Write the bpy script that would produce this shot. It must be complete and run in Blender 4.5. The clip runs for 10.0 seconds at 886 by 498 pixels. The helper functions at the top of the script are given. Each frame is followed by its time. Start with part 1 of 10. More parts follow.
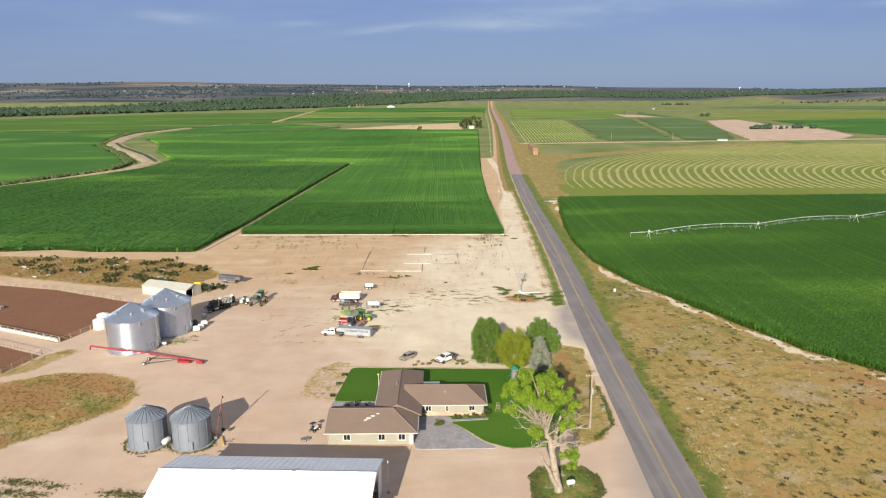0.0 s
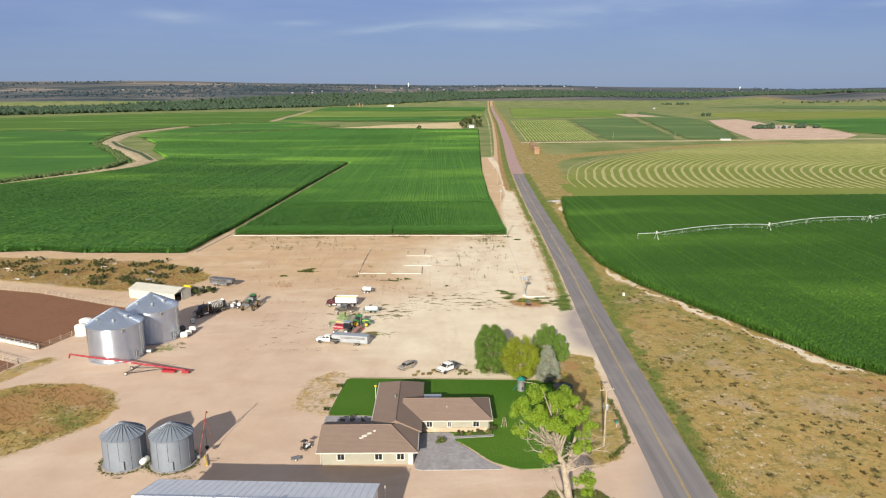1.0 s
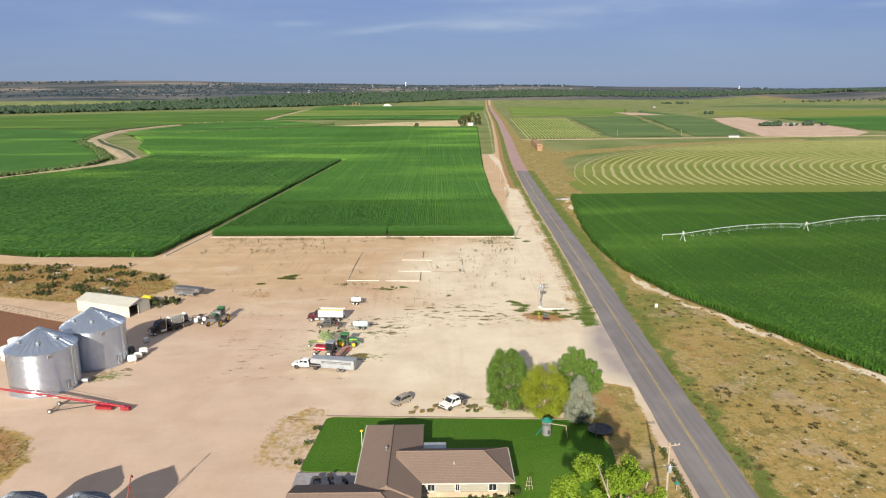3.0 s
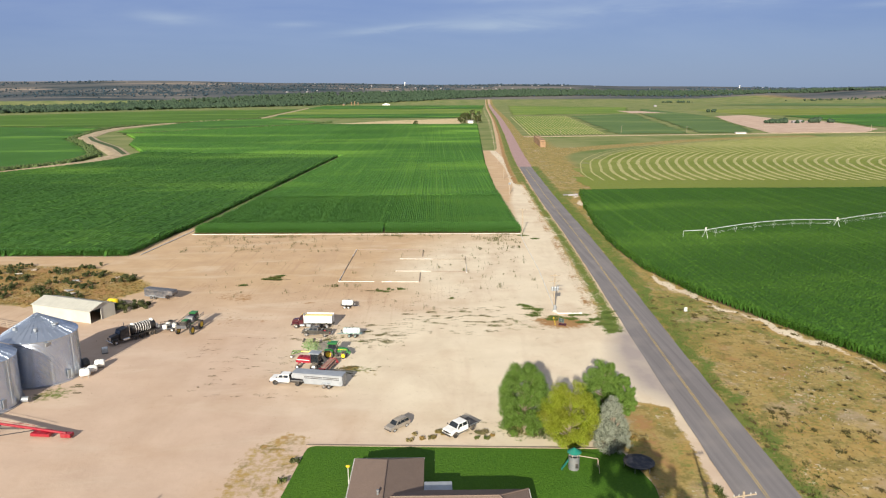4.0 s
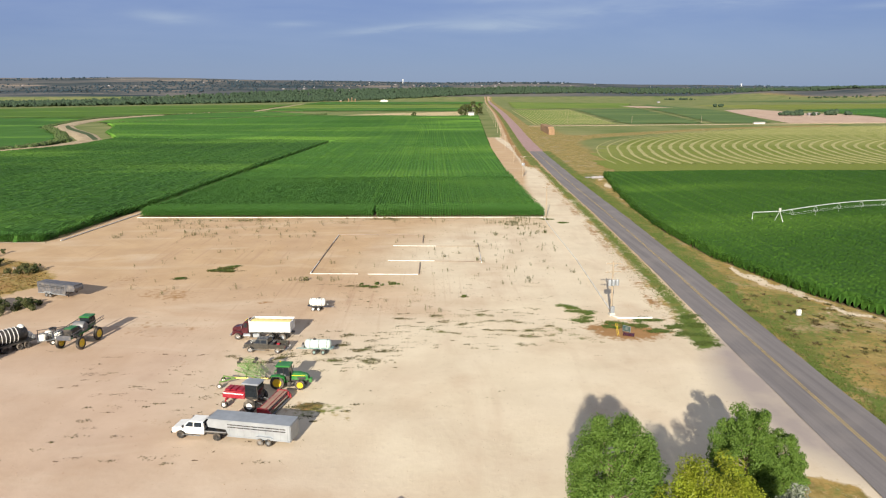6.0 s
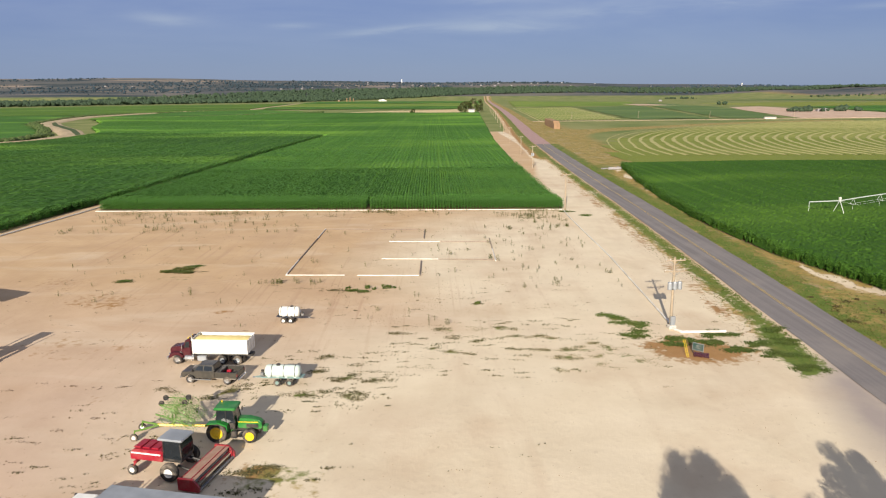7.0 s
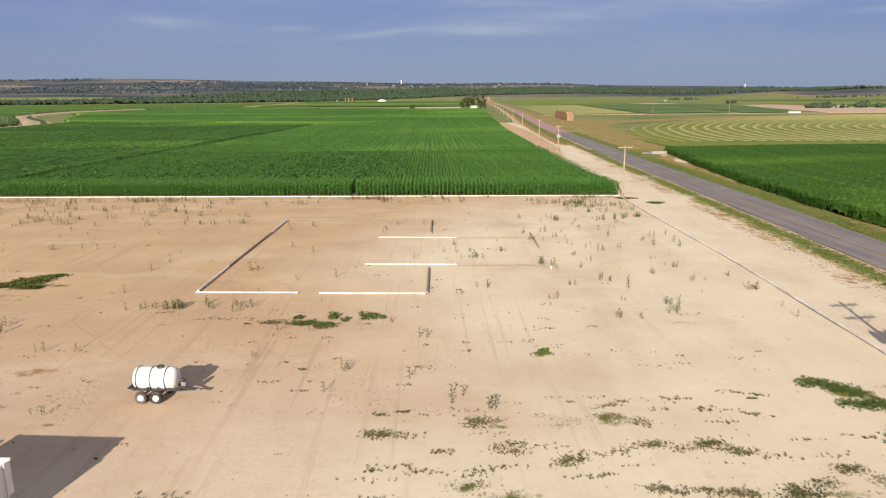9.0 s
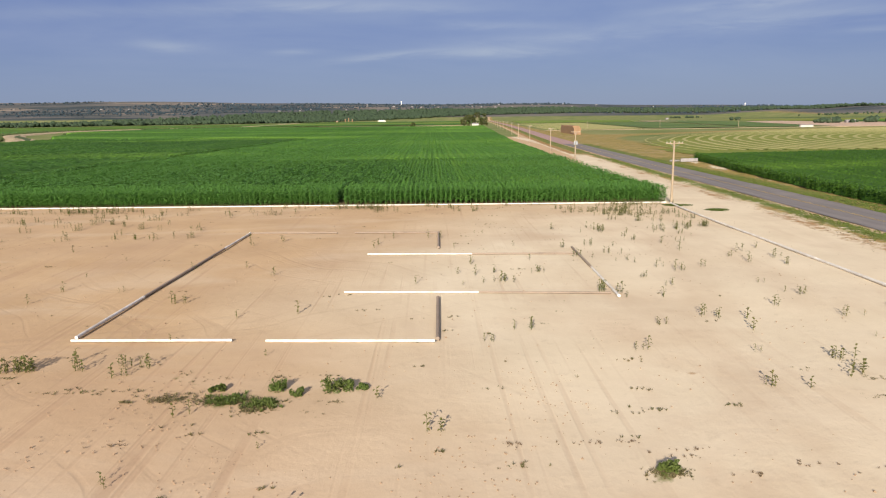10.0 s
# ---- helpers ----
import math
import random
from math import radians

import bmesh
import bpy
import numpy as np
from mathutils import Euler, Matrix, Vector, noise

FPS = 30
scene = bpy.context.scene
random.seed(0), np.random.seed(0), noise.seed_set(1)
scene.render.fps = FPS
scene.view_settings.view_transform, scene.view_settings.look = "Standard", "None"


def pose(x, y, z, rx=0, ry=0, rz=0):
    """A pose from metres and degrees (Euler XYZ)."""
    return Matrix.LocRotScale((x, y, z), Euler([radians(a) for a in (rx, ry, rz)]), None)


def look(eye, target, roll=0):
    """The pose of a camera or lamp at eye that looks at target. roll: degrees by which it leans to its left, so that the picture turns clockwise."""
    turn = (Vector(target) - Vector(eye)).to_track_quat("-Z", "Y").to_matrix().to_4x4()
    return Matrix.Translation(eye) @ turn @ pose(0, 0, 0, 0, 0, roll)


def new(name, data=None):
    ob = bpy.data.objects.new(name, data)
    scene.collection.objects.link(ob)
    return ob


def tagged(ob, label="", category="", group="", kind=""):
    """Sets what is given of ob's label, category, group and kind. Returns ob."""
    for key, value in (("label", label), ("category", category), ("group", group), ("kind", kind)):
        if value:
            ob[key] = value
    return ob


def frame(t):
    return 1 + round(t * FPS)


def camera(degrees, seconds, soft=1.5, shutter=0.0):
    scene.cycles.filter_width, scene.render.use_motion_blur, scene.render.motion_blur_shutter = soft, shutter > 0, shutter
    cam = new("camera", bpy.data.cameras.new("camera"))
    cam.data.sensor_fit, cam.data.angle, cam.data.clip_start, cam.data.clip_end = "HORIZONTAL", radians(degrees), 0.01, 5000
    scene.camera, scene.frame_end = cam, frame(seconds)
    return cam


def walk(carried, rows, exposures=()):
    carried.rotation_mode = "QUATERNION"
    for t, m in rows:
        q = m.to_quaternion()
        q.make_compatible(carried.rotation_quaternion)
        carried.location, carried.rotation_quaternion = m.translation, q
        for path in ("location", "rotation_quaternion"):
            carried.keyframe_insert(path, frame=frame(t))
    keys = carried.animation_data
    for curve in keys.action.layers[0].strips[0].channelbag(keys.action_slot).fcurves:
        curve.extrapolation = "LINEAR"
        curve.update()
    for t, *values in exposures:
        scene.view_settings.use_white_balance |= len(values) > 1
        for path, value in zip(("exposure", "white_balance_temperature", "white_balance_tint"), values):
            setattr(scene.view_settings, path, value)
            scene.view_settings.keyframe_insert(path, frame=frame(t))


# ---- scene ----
cam = camera(64.9, 10.0, 1.2)
PATH = [
    (0, (3.508, 11.961, 61.473), (3.516, 13.911, 61.032), -0.4),
    (0.5, (3.305, 16.165, 60.789), (3.314, 18.115, 60.346), -0.4),
    (1, (3.028, 21.642, 59.952), (3.038, 23.593, 59.51), -0.3),
    (1.5, (2.769, 28.093, 58.886), (2.781, 30.044, 58.445), -0.3),
    (2, (2.433, 35.501, 57.367), (2.448, 37.452, 56.927), -0.3),
    (2.5, (2.254, 42.944, 55.963), (2.27, 44.895, 55.522), -0.3),
    (4, (1.553, 70.809, 48.904), (1.572, 72.76, 48.465), -0.4),
    (4.5, (1.249, 81.06, 45.691), (1.268, 83.011, 45.252), -0.4),
    (5, (0.89, 92.083, 42.291), (0.912, 94.034, 41.853), -0.3),
    (5.5, (0.452, 103.855, 38.658), (0.476, 105.806, 38.219), -0.2),
    (7, (-0.785, 141.279, 28.305), (-0.758, 143.231, 27.869), -0.4),
    (7.5, (-1.298, 152.878, 25.988), (-1.269, 154.83, 25.557), -0.3),
    (8, (-1.676, 164.057, 23.576), (-1.648, 166.01, 23.143), -0.3),
    (8.5, (-2.031, 175.217, 20.705), (-2.003, 177.169, 20.272), -0.4),
    (9, (-2.508, 186.917, 17.735), (-2.479, 188.871, 17.307), -0.3),
    (9.1, (-2.575, 189.26, 17.2), (-2.546, 191.216, 16.79), -0.3),
    (9.3, (-2.71, 193.94, 16.13), (-2.681, 195.905, 15.757), -0.4),
    (9.5, (-2.845, 198.622, 15.087), (-2.816, 200.588, 14.719), -0.4),
    (10, (-3.205, 210.066, 12.675), (-3.178, 212.031, 12.305), -0.7),
]
walk(cam, [(t, look(eye, target, roll)) for t, eye, target, roll in PATH], [(0, 0.94, 6300, 7), (5.5, 0.93, 6320, 7), (7.5, 0.81, 6550, 10), (10, 0.81, 6600, 11)])

# ---- world and light ----
SUN_EL, SUN_AZ = 21.0, 12.0          # height of the sun; shadows run 12 degrees east of the view's axis
SKY_LOW, SKY_TOP = (1.02, 1.44, 2.42), (0.80, 1.10, 2.42)
SKY_PALE, SKY_CLOUD = (1.42, 1.72, 2.75), (2.25, 2.50, 3.15)
WISPS = [(0.094, 0.089, 0.085, 0.0080, 0.0, 0.7), (-0.068, 0.085, 0.075, 0.0050, 0.10, 0.5), (-0.19, 0.090, 0.030, 0.0035, 0.02, 0.45), (-0.364, 0.097, 0.045, 0.0060, -0.05, 0.45), (0.20, 0.107, 0.16, 0.0090, 0.02, 0.45), (0.50, 0.121, 0.20, 0.0110, 0.0, 0.5), (0.50, 0.140, 0.17, 0.0085, 0.02, 0.75), (0.62, 0.098, 0.05, 0.0040, 0.0, 0.3), (-0.12, 0.152, 0.16, 0.0110, 0.0, 0.65), (0.10, 0.124, 0.12, 0.0060, -0.04, 0.35), (-0.45, 0.135, 0.16, 0.0080, 0.05, 0.3)]
world = bpy.data.worlds.new("world")
scene.world = world
world.use_nodes = True
wt = world.node_tree
wn, wl = wt.nodes, wt.links
wn.clear()
w_out = wn.new("ShaderNodeOutputWorld")
w_bg = wn.new("ShaderNodeBackground")
w_sky = wn.new("ShaderNodeTexSky")
w_sky.sky_type = "NISHITA"
w_sky.sun_disc = False
w_sky.sun_elevation = radians(SUN_EL)
w_sky.sun_rotation = radians(180 + SUN_AZ)
w_sky.air_density, w_sky.dust_density, w_sky.ozone_density = 1.0, 0.6, 2.5
w_tc = wn.new("ShaderNodeTexCoord")
w_sep = wn.new("ShaderNodeSeparateXYZ")
wl.new(w_tc.outputs["Generated"], w_sep.inputs["Vector"])


def sky_math(op, a, b=0.0):
    n = wn.new("ShaderNodeMath")
    n.operation = op
    for k, v in enumerate((a, b)):
        if isinstance(v, (int, float)):
            n.inputs[k].default_value = v
        else:
            wl.new(v, n.inputs[k])
    return n.outputs[0]


def sky_span(v, a, b, lo=0.0, hi=1.0):
    n = wn.new("ShaderNodeMapRange")
    n.inputs["From Min"].default_value, n.inputs["From Max"].default_value = a, b
    n.inputs["To Min"].default_value, n.inputs["To Max"].default_value = lo, hi
    wl.new(v, n.inputs["Value"])
    return n.outputs["Result"]


def sky_noise(scale, stretch, detail, distort):
    m = wn.new("ShaderNodeMapping")
    m.inputs["Scale"].default_value = stretch
    wl.new(w_tc.outputs["Generated"], m.inputs["Vector"])
    n = wn.new("ShaderNodeTexNoise")
    n.inputs["Scale"].default_value = scale
    n.inputs["Detail"].default_value = detail
    n.inputs["Roughness"].default_value = 0.6
    n.inputs["Distortion"].default_value = distort
    wl.new(m.outputs["Vector"], n.inputs["Vector"])
    return n.outputs["Fac"]


def sky_mix(f, a, b):
    n = wn.new("ShaderNodeMix")
    n.data_type = "RGBA"
    for key, v in (("Factor", f), ("A", a), ("B", b)):
        if isinstance(v, (int, float)):
            n.inputs[key].default_value = v
        elif isinstance(v, tuple):
            n.inputs[key].default_value = (*v, 1)
        else:
            wl.new(v, n.inputs[key])
    return n.outputs["Result"]


# tangents of the bearing and of the height over the horizon
w_flat = sky_math("SQRT", sky_math("ADD", sky_math("POWER", sky_math("ABSOLUTE", w_sep.outputs["X"]), 2.0), sky_math("POWER", sky_math("ABSOLUTE", w_sep.outputs["Y"]), 2.0)))
w_u = sky_math("DIVIDE", w_sep.outputs["X"], sky_math("MAXIMUM", w_sep.outputs["Y"], 0.05))
w_v = sky_math("DIVIDE", w_sep.outputs["Z"], sky_math("MAXIMUM", w_flat, 0.05))
w_broad = sky_noise(2.2, (1.0, 1.0, 5.0), 5, 0.4)
w_thin = sky_noise(7.0, (1.0, 1.0, 7.0), 7, 0.7)
# a blue-grey sheet of thin cloud, paler towards the horizon
w_sheet = sky_mix(sky_span(w_v, 0.0, 0.105), SKY_LOW, SKY_TOP)
w_sheet = sky_mix(sky_math("MULTIPLY", sky_math("MULTIPLY", sky_span(w_broad, 0.40, 0.62), sky_span(w_v, 0.02, 0.10)), 0.45), w_sheet, SKY_PALE)
# wisps: bearing, height, length, depth, slope, density
w_wisp = None
for u0, v0, su, sv, k, amount in WISPS:
    du = sky_math("SUBTRACT", w_u, u0)
    dv = sky_math("SUBTRACT", sky_math("SUBTRACT", w_v, v0), sky_math("MULTIPLY", du, k))
    dv = sky_math("ADD", dv, sky_math("MULTIPLY", sky_math("SUBTRACT", w_thin, 0.5), sv * 2.2))
    q = sky_math("ADD", sky_math("POWER", sky_math("ABSOLUTE", sky_math("DIVIDE", du, su)), 2.0), sky_math("POWER", sky_math("ABSOLUTE", sky_math("DIVIDE", dv, sv)), 2.0))
    g = sky_math("MULTIPLY", sky_math("POWER", 2.718, sky_math("MULTIPLY", q, -1.0)), amount)
    w_wisp = g if w_wisp is None else sky_math("ADD", w_wisp, g)
w_wisp = sky_math("MULTIPLY", sky_math("MINIMUM", w_wisp, 1.0), sky_span(w_thin, 0.30, 0.62, 0.25, 1.0))
w_sheet = sky_mix(w_wisp, w_sheet, SKY_CLOUD)
w_high = sky_mix(sky_span(w_sep.outputs["Z"], 0.17, 0.50), w_sheet, (2.04, 2.10, 2.46))
wl.new(sky_mix(0.90, w_sky.outputs["Color"], w_high), w_bg.inputs["Color"])
w_bg.inputs["Strength"].default_value = 0.10
wl.new(w_bg.outputs["Background"], w_out.inputs["Surface"])

sun_data = bpy.data.lights.new("sun", "SUN")
sun_data.energy = 4.6
sun_data.angle = radians(0.6)
sun_data.color = (1.0, 0.90, 0.76)
sun = new("sun", sun_data)
ca, sa = math.cos(radians(SUN_AZ)), math.sin(radians(SUN_AZ))
sun.matrix_basis = look((-300 * sa, -300 * ca, 300 * math.tan(radians(SUN_EL))), (0, 0, 0))


# ---- materials ----
class Nodes:
    """A material with a principled shader, and short calls for its nodes."""

    def __init__(self, name, rough=0.8, metal=0.0, spec=0.3):
        self.mat = bpy.data.materials.new(name)
        self.mat.use_nodes = True
        self.t = self.mat.node_tree
        self.b = self.t.nodes["Principled BSDF"]
        self.b.inputs["Roughness"].default_value = rough
        self.b.inputs["Metallic"].default_value = metal
        self.b.inputs["Specular IOR Level"].default_value = spec
        self.pos = self.t.nodes.new("ShaderNodeNewGeometry").outputs["Position"]

    def link(self, a, b):
        self.t.links.new(a, b)

    def mapped(self, scale=(1, 1, 1), rot=(0, 0, 0), loc=(0, 0, 0), src=None):
        m = self.t.nodes.new("ShaderNodeMapping")
        m.inputs["Scale"].default_value = scale
        m.inputs["Rotation"].default_value = rot
        m.inputs["Location"].default_value = loc
        self.link(src or self.pos, m.inputs["Vector"])
        return m.outputs["Vector"]

    def noise(self, scale, detail=4, rough=0.55, vec=None, distort=0.0):
        n = self.t.nodes.new("ShaderNodeTexNoise")
        n.inputs["Scale"].default_value = scale
        n.inputs["Detail"].default_value = detail
        n.inputs["Roughness"].default_value = rough
        n.inputs["Distortion"].default_value = distort
        self.link(vec or self.pos, n.inputs["Vector"])
        return n.outputs["Fac"]

    def span(self, v, a, b, lo=0.0, hi=1.0):
        n = self.t.nodes.new("ShaderNodeMapRange")
        n.inputs["From Min"].default_value, n.inputs["From Max"].default_value = a, b
        n.inputs["To Min"].default_value, n.inputs["To Max"].default_value = lo, hi
        self.link(v, n.inputs["Value"])
        return n.outputs["Result"]

    def calc(self, op, a, b):
        n = self.t.nodes.new("ShaderNodeMath")
        n.operation = op
        for k, v in enumerate((a, b)):
            if isinstance(v, (int, float)):
                n.inputs[k].default_value = v
            else:
                self.link(v, n.inputs[k])
        return n.outputs[0]

    def mix(self, f, a, b, blend="MIX"):
        n = self.t.nodes.new("ShaderNodeMix")
        n.data_type = "RGBA"
        n.blend_type = blend
        for key, v in (("Factor", f), ("A", a), ("B", b)):
            if isinstance(v, (int, float)):
                n.inputs[key].default_value = v
            elif isinstance(v, tuple):
                n.inputs[key].default_value = (*v, 1)
            else:
                self.link(v, n.inputs[key])
        return n.outputs["Result"]

    def attr(self, name):
        n = self.t.nodes.new("ShaderNodeAttribute")
        n.attribute_name = name
        return n.outputs

    def bump(self, h, strength=0.3, dist=0.05):
        n = self.t.nodes.new("ShaderNodeBump")
        n.inputs["Strength"].default_value = strength
        n.inputs["Distance"].default_value = dist
        self.link(h, n.inputs["Height"])
        self.link(n.outputs["Normal"], self.b.inputs["Normal"])

    def base(self, c):
        if isinstance(c, tuple):
            self.b.inputs["Base Color"].default_value = (*c, 1)
        else:
            self.link(c, self.b.inputs["Base Color"])
        return self.mat


def surf(name, c1, c2, scale=2.0, rough=0.7, metal=0.0, spec=0.3, bump=0.0, big=0.15, dirt=None, dirt_amount=0.0):
    """Two shades by fine grain, a slow drift over metres, and dirt where asked."""
    m = Nodes(name, rough, metal, spec)
    c = m.mix(m.span(m.noise(scale, 5), 0.3, 0.7), c1, c2)
    slow = m.span(m.noise(0.35, 3), 0.25, 0.75, 1 - big, 1 + big)
    grey = m.t.nodes.new("ShaderNodeCombineColor")
    for k in ("Red", "Green", "Blue"):
        m.link(slow, grey.inputs[k])
    c = m.mix(1.0, c, grey.outputs[0], "MULTIPLY")
    if dirt:
        c = m.mix(m.calc("MULTIPLY", m.span(m.noise(1.3, 6, 0.65), 0.45, 0.75), dirt_amount), c, dirt)
    if bump:
        m.bump(m.noise(scale * 3, 4), bump, 0.03)
    return m.base(c)


def leaf_mat(name, c1, c2, c3, rough=0.55, trans=0.25):
    """Leaves: a shade for each leaf, drifting over the plant, letting some light through."""
    m = Nodes(name, rough, 0, 0.25)
    isl = m.t.nodes.new("ShaderNodeNewGeometry").outputs["Random Per Island"]
    c = m.mix(m.span(isl, 0.0, 1.0), c1, c2)
    c = m.mix(m.span(m.noise(0.5, 3), 0.4, 0.7), c, c3)
    m.base(c)
    tr = m.t.nodes.new("ShaderNodeBsdfTranslucent")
    m.link(c, tr.inputs["Color"])
    mx = m.t.nodes.new("ShaderNodeMixShader")
    mx.inputs[0].default_value = trans
    out = m.t.nodes["Material Output"]
    m.link(m.b.outputs[0], mx.inputs[1])
    m.link(tr.outputs[0], mx.inputs[2])
    m.link(mx.outputs[0], out.inputs["Surface"])
    return m.mat


def ground_material():
    m = Nodes("ground_earth", 0.95, 0, 0.15)
    fine = m.noise(1.1, 8, 0.62)
    grit = m.noise(6.0, 5, 0.7)
    mid = m.noise(0.16, 6, 0.6)
    slow = m.noise(0.018, 4, 0.5)
    tracks = m.noise(0.10, 5, 0.6, m.mapped((1.0, 0.35, 1), (0, 0, 0.35)), 0.6)
    tracks2 = m.noise(0.12, 5, 0.6, m.mapped((0.30, 1.0, 1), (0, 0, -0.15)), 0.6)

    def wheel_marks(cx, cy, seed):
        """Tyre marks sweeping round a turning place, broken up by patches."""
        p = m.t.nodes.new("ShaderNodeSeparateXYZ")
        m.link(m.mapped(loc=(-cx, -cy, 0)), p.inputs[0])
        x, y = p.outputs["X"], p.outputs["Y"]
        r = m.calc("SQRT", m.calc("ADD", m.calc("MULTIPLY", x, x), m.calc("MULTIPLY", y, y)), 0)
        r = m.calc("ADD", r, m.calc("MULTIPLY", m.noise(0.05, 2), 9.0))
        v = m.t.nodes.new("ShaderNodeCombineXYZ")
        m.link(m.calc("MULTIPLY", r, 1.6), v.inputs[0])
        m.link(m.calc("MULTIPLY", m.calc("ARCTAN2", y, x), 2.2), v.inputs[1])
        v.inputs[2].default_value = seed
        n = m.noise(1.0, 2, 0.5, v.outputs[0])
        patch = m.span(m.noise(0.07, 3, 0.5, m.mapped(loc=(seed * 31, 7, 0))), 0.42, 0.56)
        return m.calc("MULTIPLY", m.span(n, 0.58, 0.68), patch)

    marks = m.calc("MAXIMUM", wheel_marks(-190.0, 110.0, 1.0), wheel_marks(-70.0, 340.0, 3.0))
    where = m.t.nodes.new("ShaderNodeSeparateXYZ")
    m.link(m.pos, where.inputs[0])
    marks = m.calc("MULTIPLY", marks, m.calc("MULTIPLY", m.span(where.outputs["Y"], 212, 240), m.span(where.outputs["X"], 8, -12)))
    def ruts(turn, seed):
        lines = m.noise(1.0, 2, 0.5, m.mapped((1.5, 0.022, 1), (0, 0, turn), (seed, seed * 3, 0)))
        patch = m.span(m.noise(0.05, 3, 0.5, m.mapped(loc=(seed * 17, seed, 0))), 0.45, 0.6)
        return m.calc("MULTIPLY", m.span(lines, 0.60, 0.70), patch)

    straight = m.calc("MAXIMUM", ruts(0.06, 2.0), m.calc("MAXIMUM", ruts(-0.75, 5.0), ruts(0.55, 9.0)))
    straight = m.calc("MULTIPLY", straight, m.calc("MULTIPLY", m.span(where.outputs["Y"], 196, 226), m.span(where.outputs["X"], 22, -10, 0.25, 1.0)))
    a, b = m.attr("cover_a"), m.attr("cover_b")
    sa_ = m.t.nodes.new("ShaderNodeSeparateColor")
    sb_ = m.t.nodes.new("ShaderNodeSeparateColor")
    m.link(a["Color"], sa_.inputs[0])
    m.link(b["Color"], sb_.inputs[0])

    def cover(v, wob=0.8, lo=0.40, hi=0.60):
        w = m.calc("MULTIPLY", m.calc("SUBTRACT", m.calc("ADD", m.calc("MULTIPLY", fine, 0.55), m.calc("MULTIPLY", mid, 0.45)), 0.5), wob * 2.2)
        inside = m.span(v, 0.02, 0.3)
        return m.calc("MULTIPLY", m.span(m.calc("ADD", v, w), lo, hi), inside)

    # pale sand, pinker where it is driven on
    driven = m.mix(m.span(mid, 0.3, 0.7), (0.49, 0.36, 0.265), (0.56, 0.42, 0.315))
    north = m.mix(m.span(mid, 0.3, 0.7), (0.46, 0.315, 0.185), (0.54, 0.385, 0.235))
    pos_y = m.t.nodes.new("ShaderNodeSeparateXYZ")
    m.link(m.pos, pos_y.inputs[0])
    driven = m.mix(m.span(pos_y.outputs["Y"], 205, 250), driven, north)
    loose = m.mix(m.span(mid, 0.3, 0.7), (0.615, 0.52, 0.38), (0.695, 0.60, 0.45))
    sand = m.mix(m.span(m.calc("ADD", a["Alpha"], m.calc("MULTIPLY", m.calc("SUBTRACT", slow, 0.5), 0.9)), 0.25, 0.75), driven, loose)
    sand = m.mix(m.calc("MULTIPLY", m.span(tracks, 0.5, 0.68), 0.35), sand, (0.44, 0.31, 0.21))
    sand = m.mix(m.calc("MULTIPLY", m.span(tracks2, 0.52, 0.7), 0.35), sand, (0.66, 0.56, 0.43))
    sand = m.mix(m.calc("MULTIPLY", marks, 0.18), sand, (0.34, 0.235, 0.155))
    sand = m.mix(m.calc("MULTIPLY", straight, 0.34), sand, (0.37, 0.235, 0.155))
    sand = m.mix(m.calc("MULTIPLY", m.span(m.noise(0.055, 5, 0.6), 0.52, 0.68), 0.4), sand, (0.44, 0.30, 0.195))
    sand = m.mix(m.calc("MULTIPLY", m.span(fine, 0.58, 0.78), 0.35), sand, (0.36, 0.27, 0.19))
    sand = m.mix(m.calc("MULTIPLY", m.span(grit, 0.6, 0.8), 0.25), sand, (0.34, 0.26, 0.19))
    # dry grass, straw to ochre with bare earth
    dry = m.mix(m.span(fine, 0.3, 0.65), (0.23, 0.168, 0.052), (0.40, 0.295, 0.112))
    dry = m.mix(m.calc("MULTIPLY", m.span(mid, 0.45, 0.6), 0.55), dry, (0.40, 0.245, 0.075))
    dry = m.mix(m.calc("MULTIPLY", m.span(m.noise(0.3, 6, 0.68), 0.50, 0.60), 0.65), dry, (0.125, 0.115, 0.030))
    dry = m.mix(m.calc("MULTIPLY", m.span(m.noise(0.085, 6, 0.66), 0.54, 0.64), 0.6), dry, (0.38, 0.29, 0.195))
    dry = m.mix(m.calc("MULTIPLY", m.span(m.noise(0.7, 7, 0.75), 0.57, 0.64), m.span(m.noise(0.03, 3), 0.45, 0.56)), dry, (0.58, 0.50, 0.38))
    # green weeds and verge grass
    green = m.mix(m.span(fine, 0.3, 0.7), (0.070, 0.118, 0.020), (0.150, 0.188, 0.042))
    green = m.mix(m.span(mid, 0.5, 0.7), green, (0.23, 0.19, 0.06))
    # manure-brown earth
    brown = m.mix(m.span(fine, 0.3, 0.7), (0.15, 0.072, 0.040), (0.225, 0.115, 0.065))
    brown = m.mix(m.span(mid, 0.4, 0.65), brown, (0.20, 0.10, 0.058))
    # dark field soil under crops
    soil = m.mix(fine, (0.10, 0.07, 0.04), (0.19, 0.135, 0.08))
    # reddish bare earth
    red = m.mix(fine, (0.27, 0.145, 0.055), (0.37, 0.22, 0.10))
    # rangeland of the far rise, distance haze put into its blue-grey
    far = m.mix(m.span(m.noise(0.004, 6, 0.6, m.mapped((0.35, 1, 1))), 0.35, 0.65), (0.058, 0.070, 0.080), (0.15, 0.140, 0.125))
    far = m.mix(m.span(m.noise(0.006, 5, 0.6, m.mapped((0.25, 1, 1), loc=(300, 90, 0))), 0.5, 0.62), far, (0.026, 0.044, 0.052))
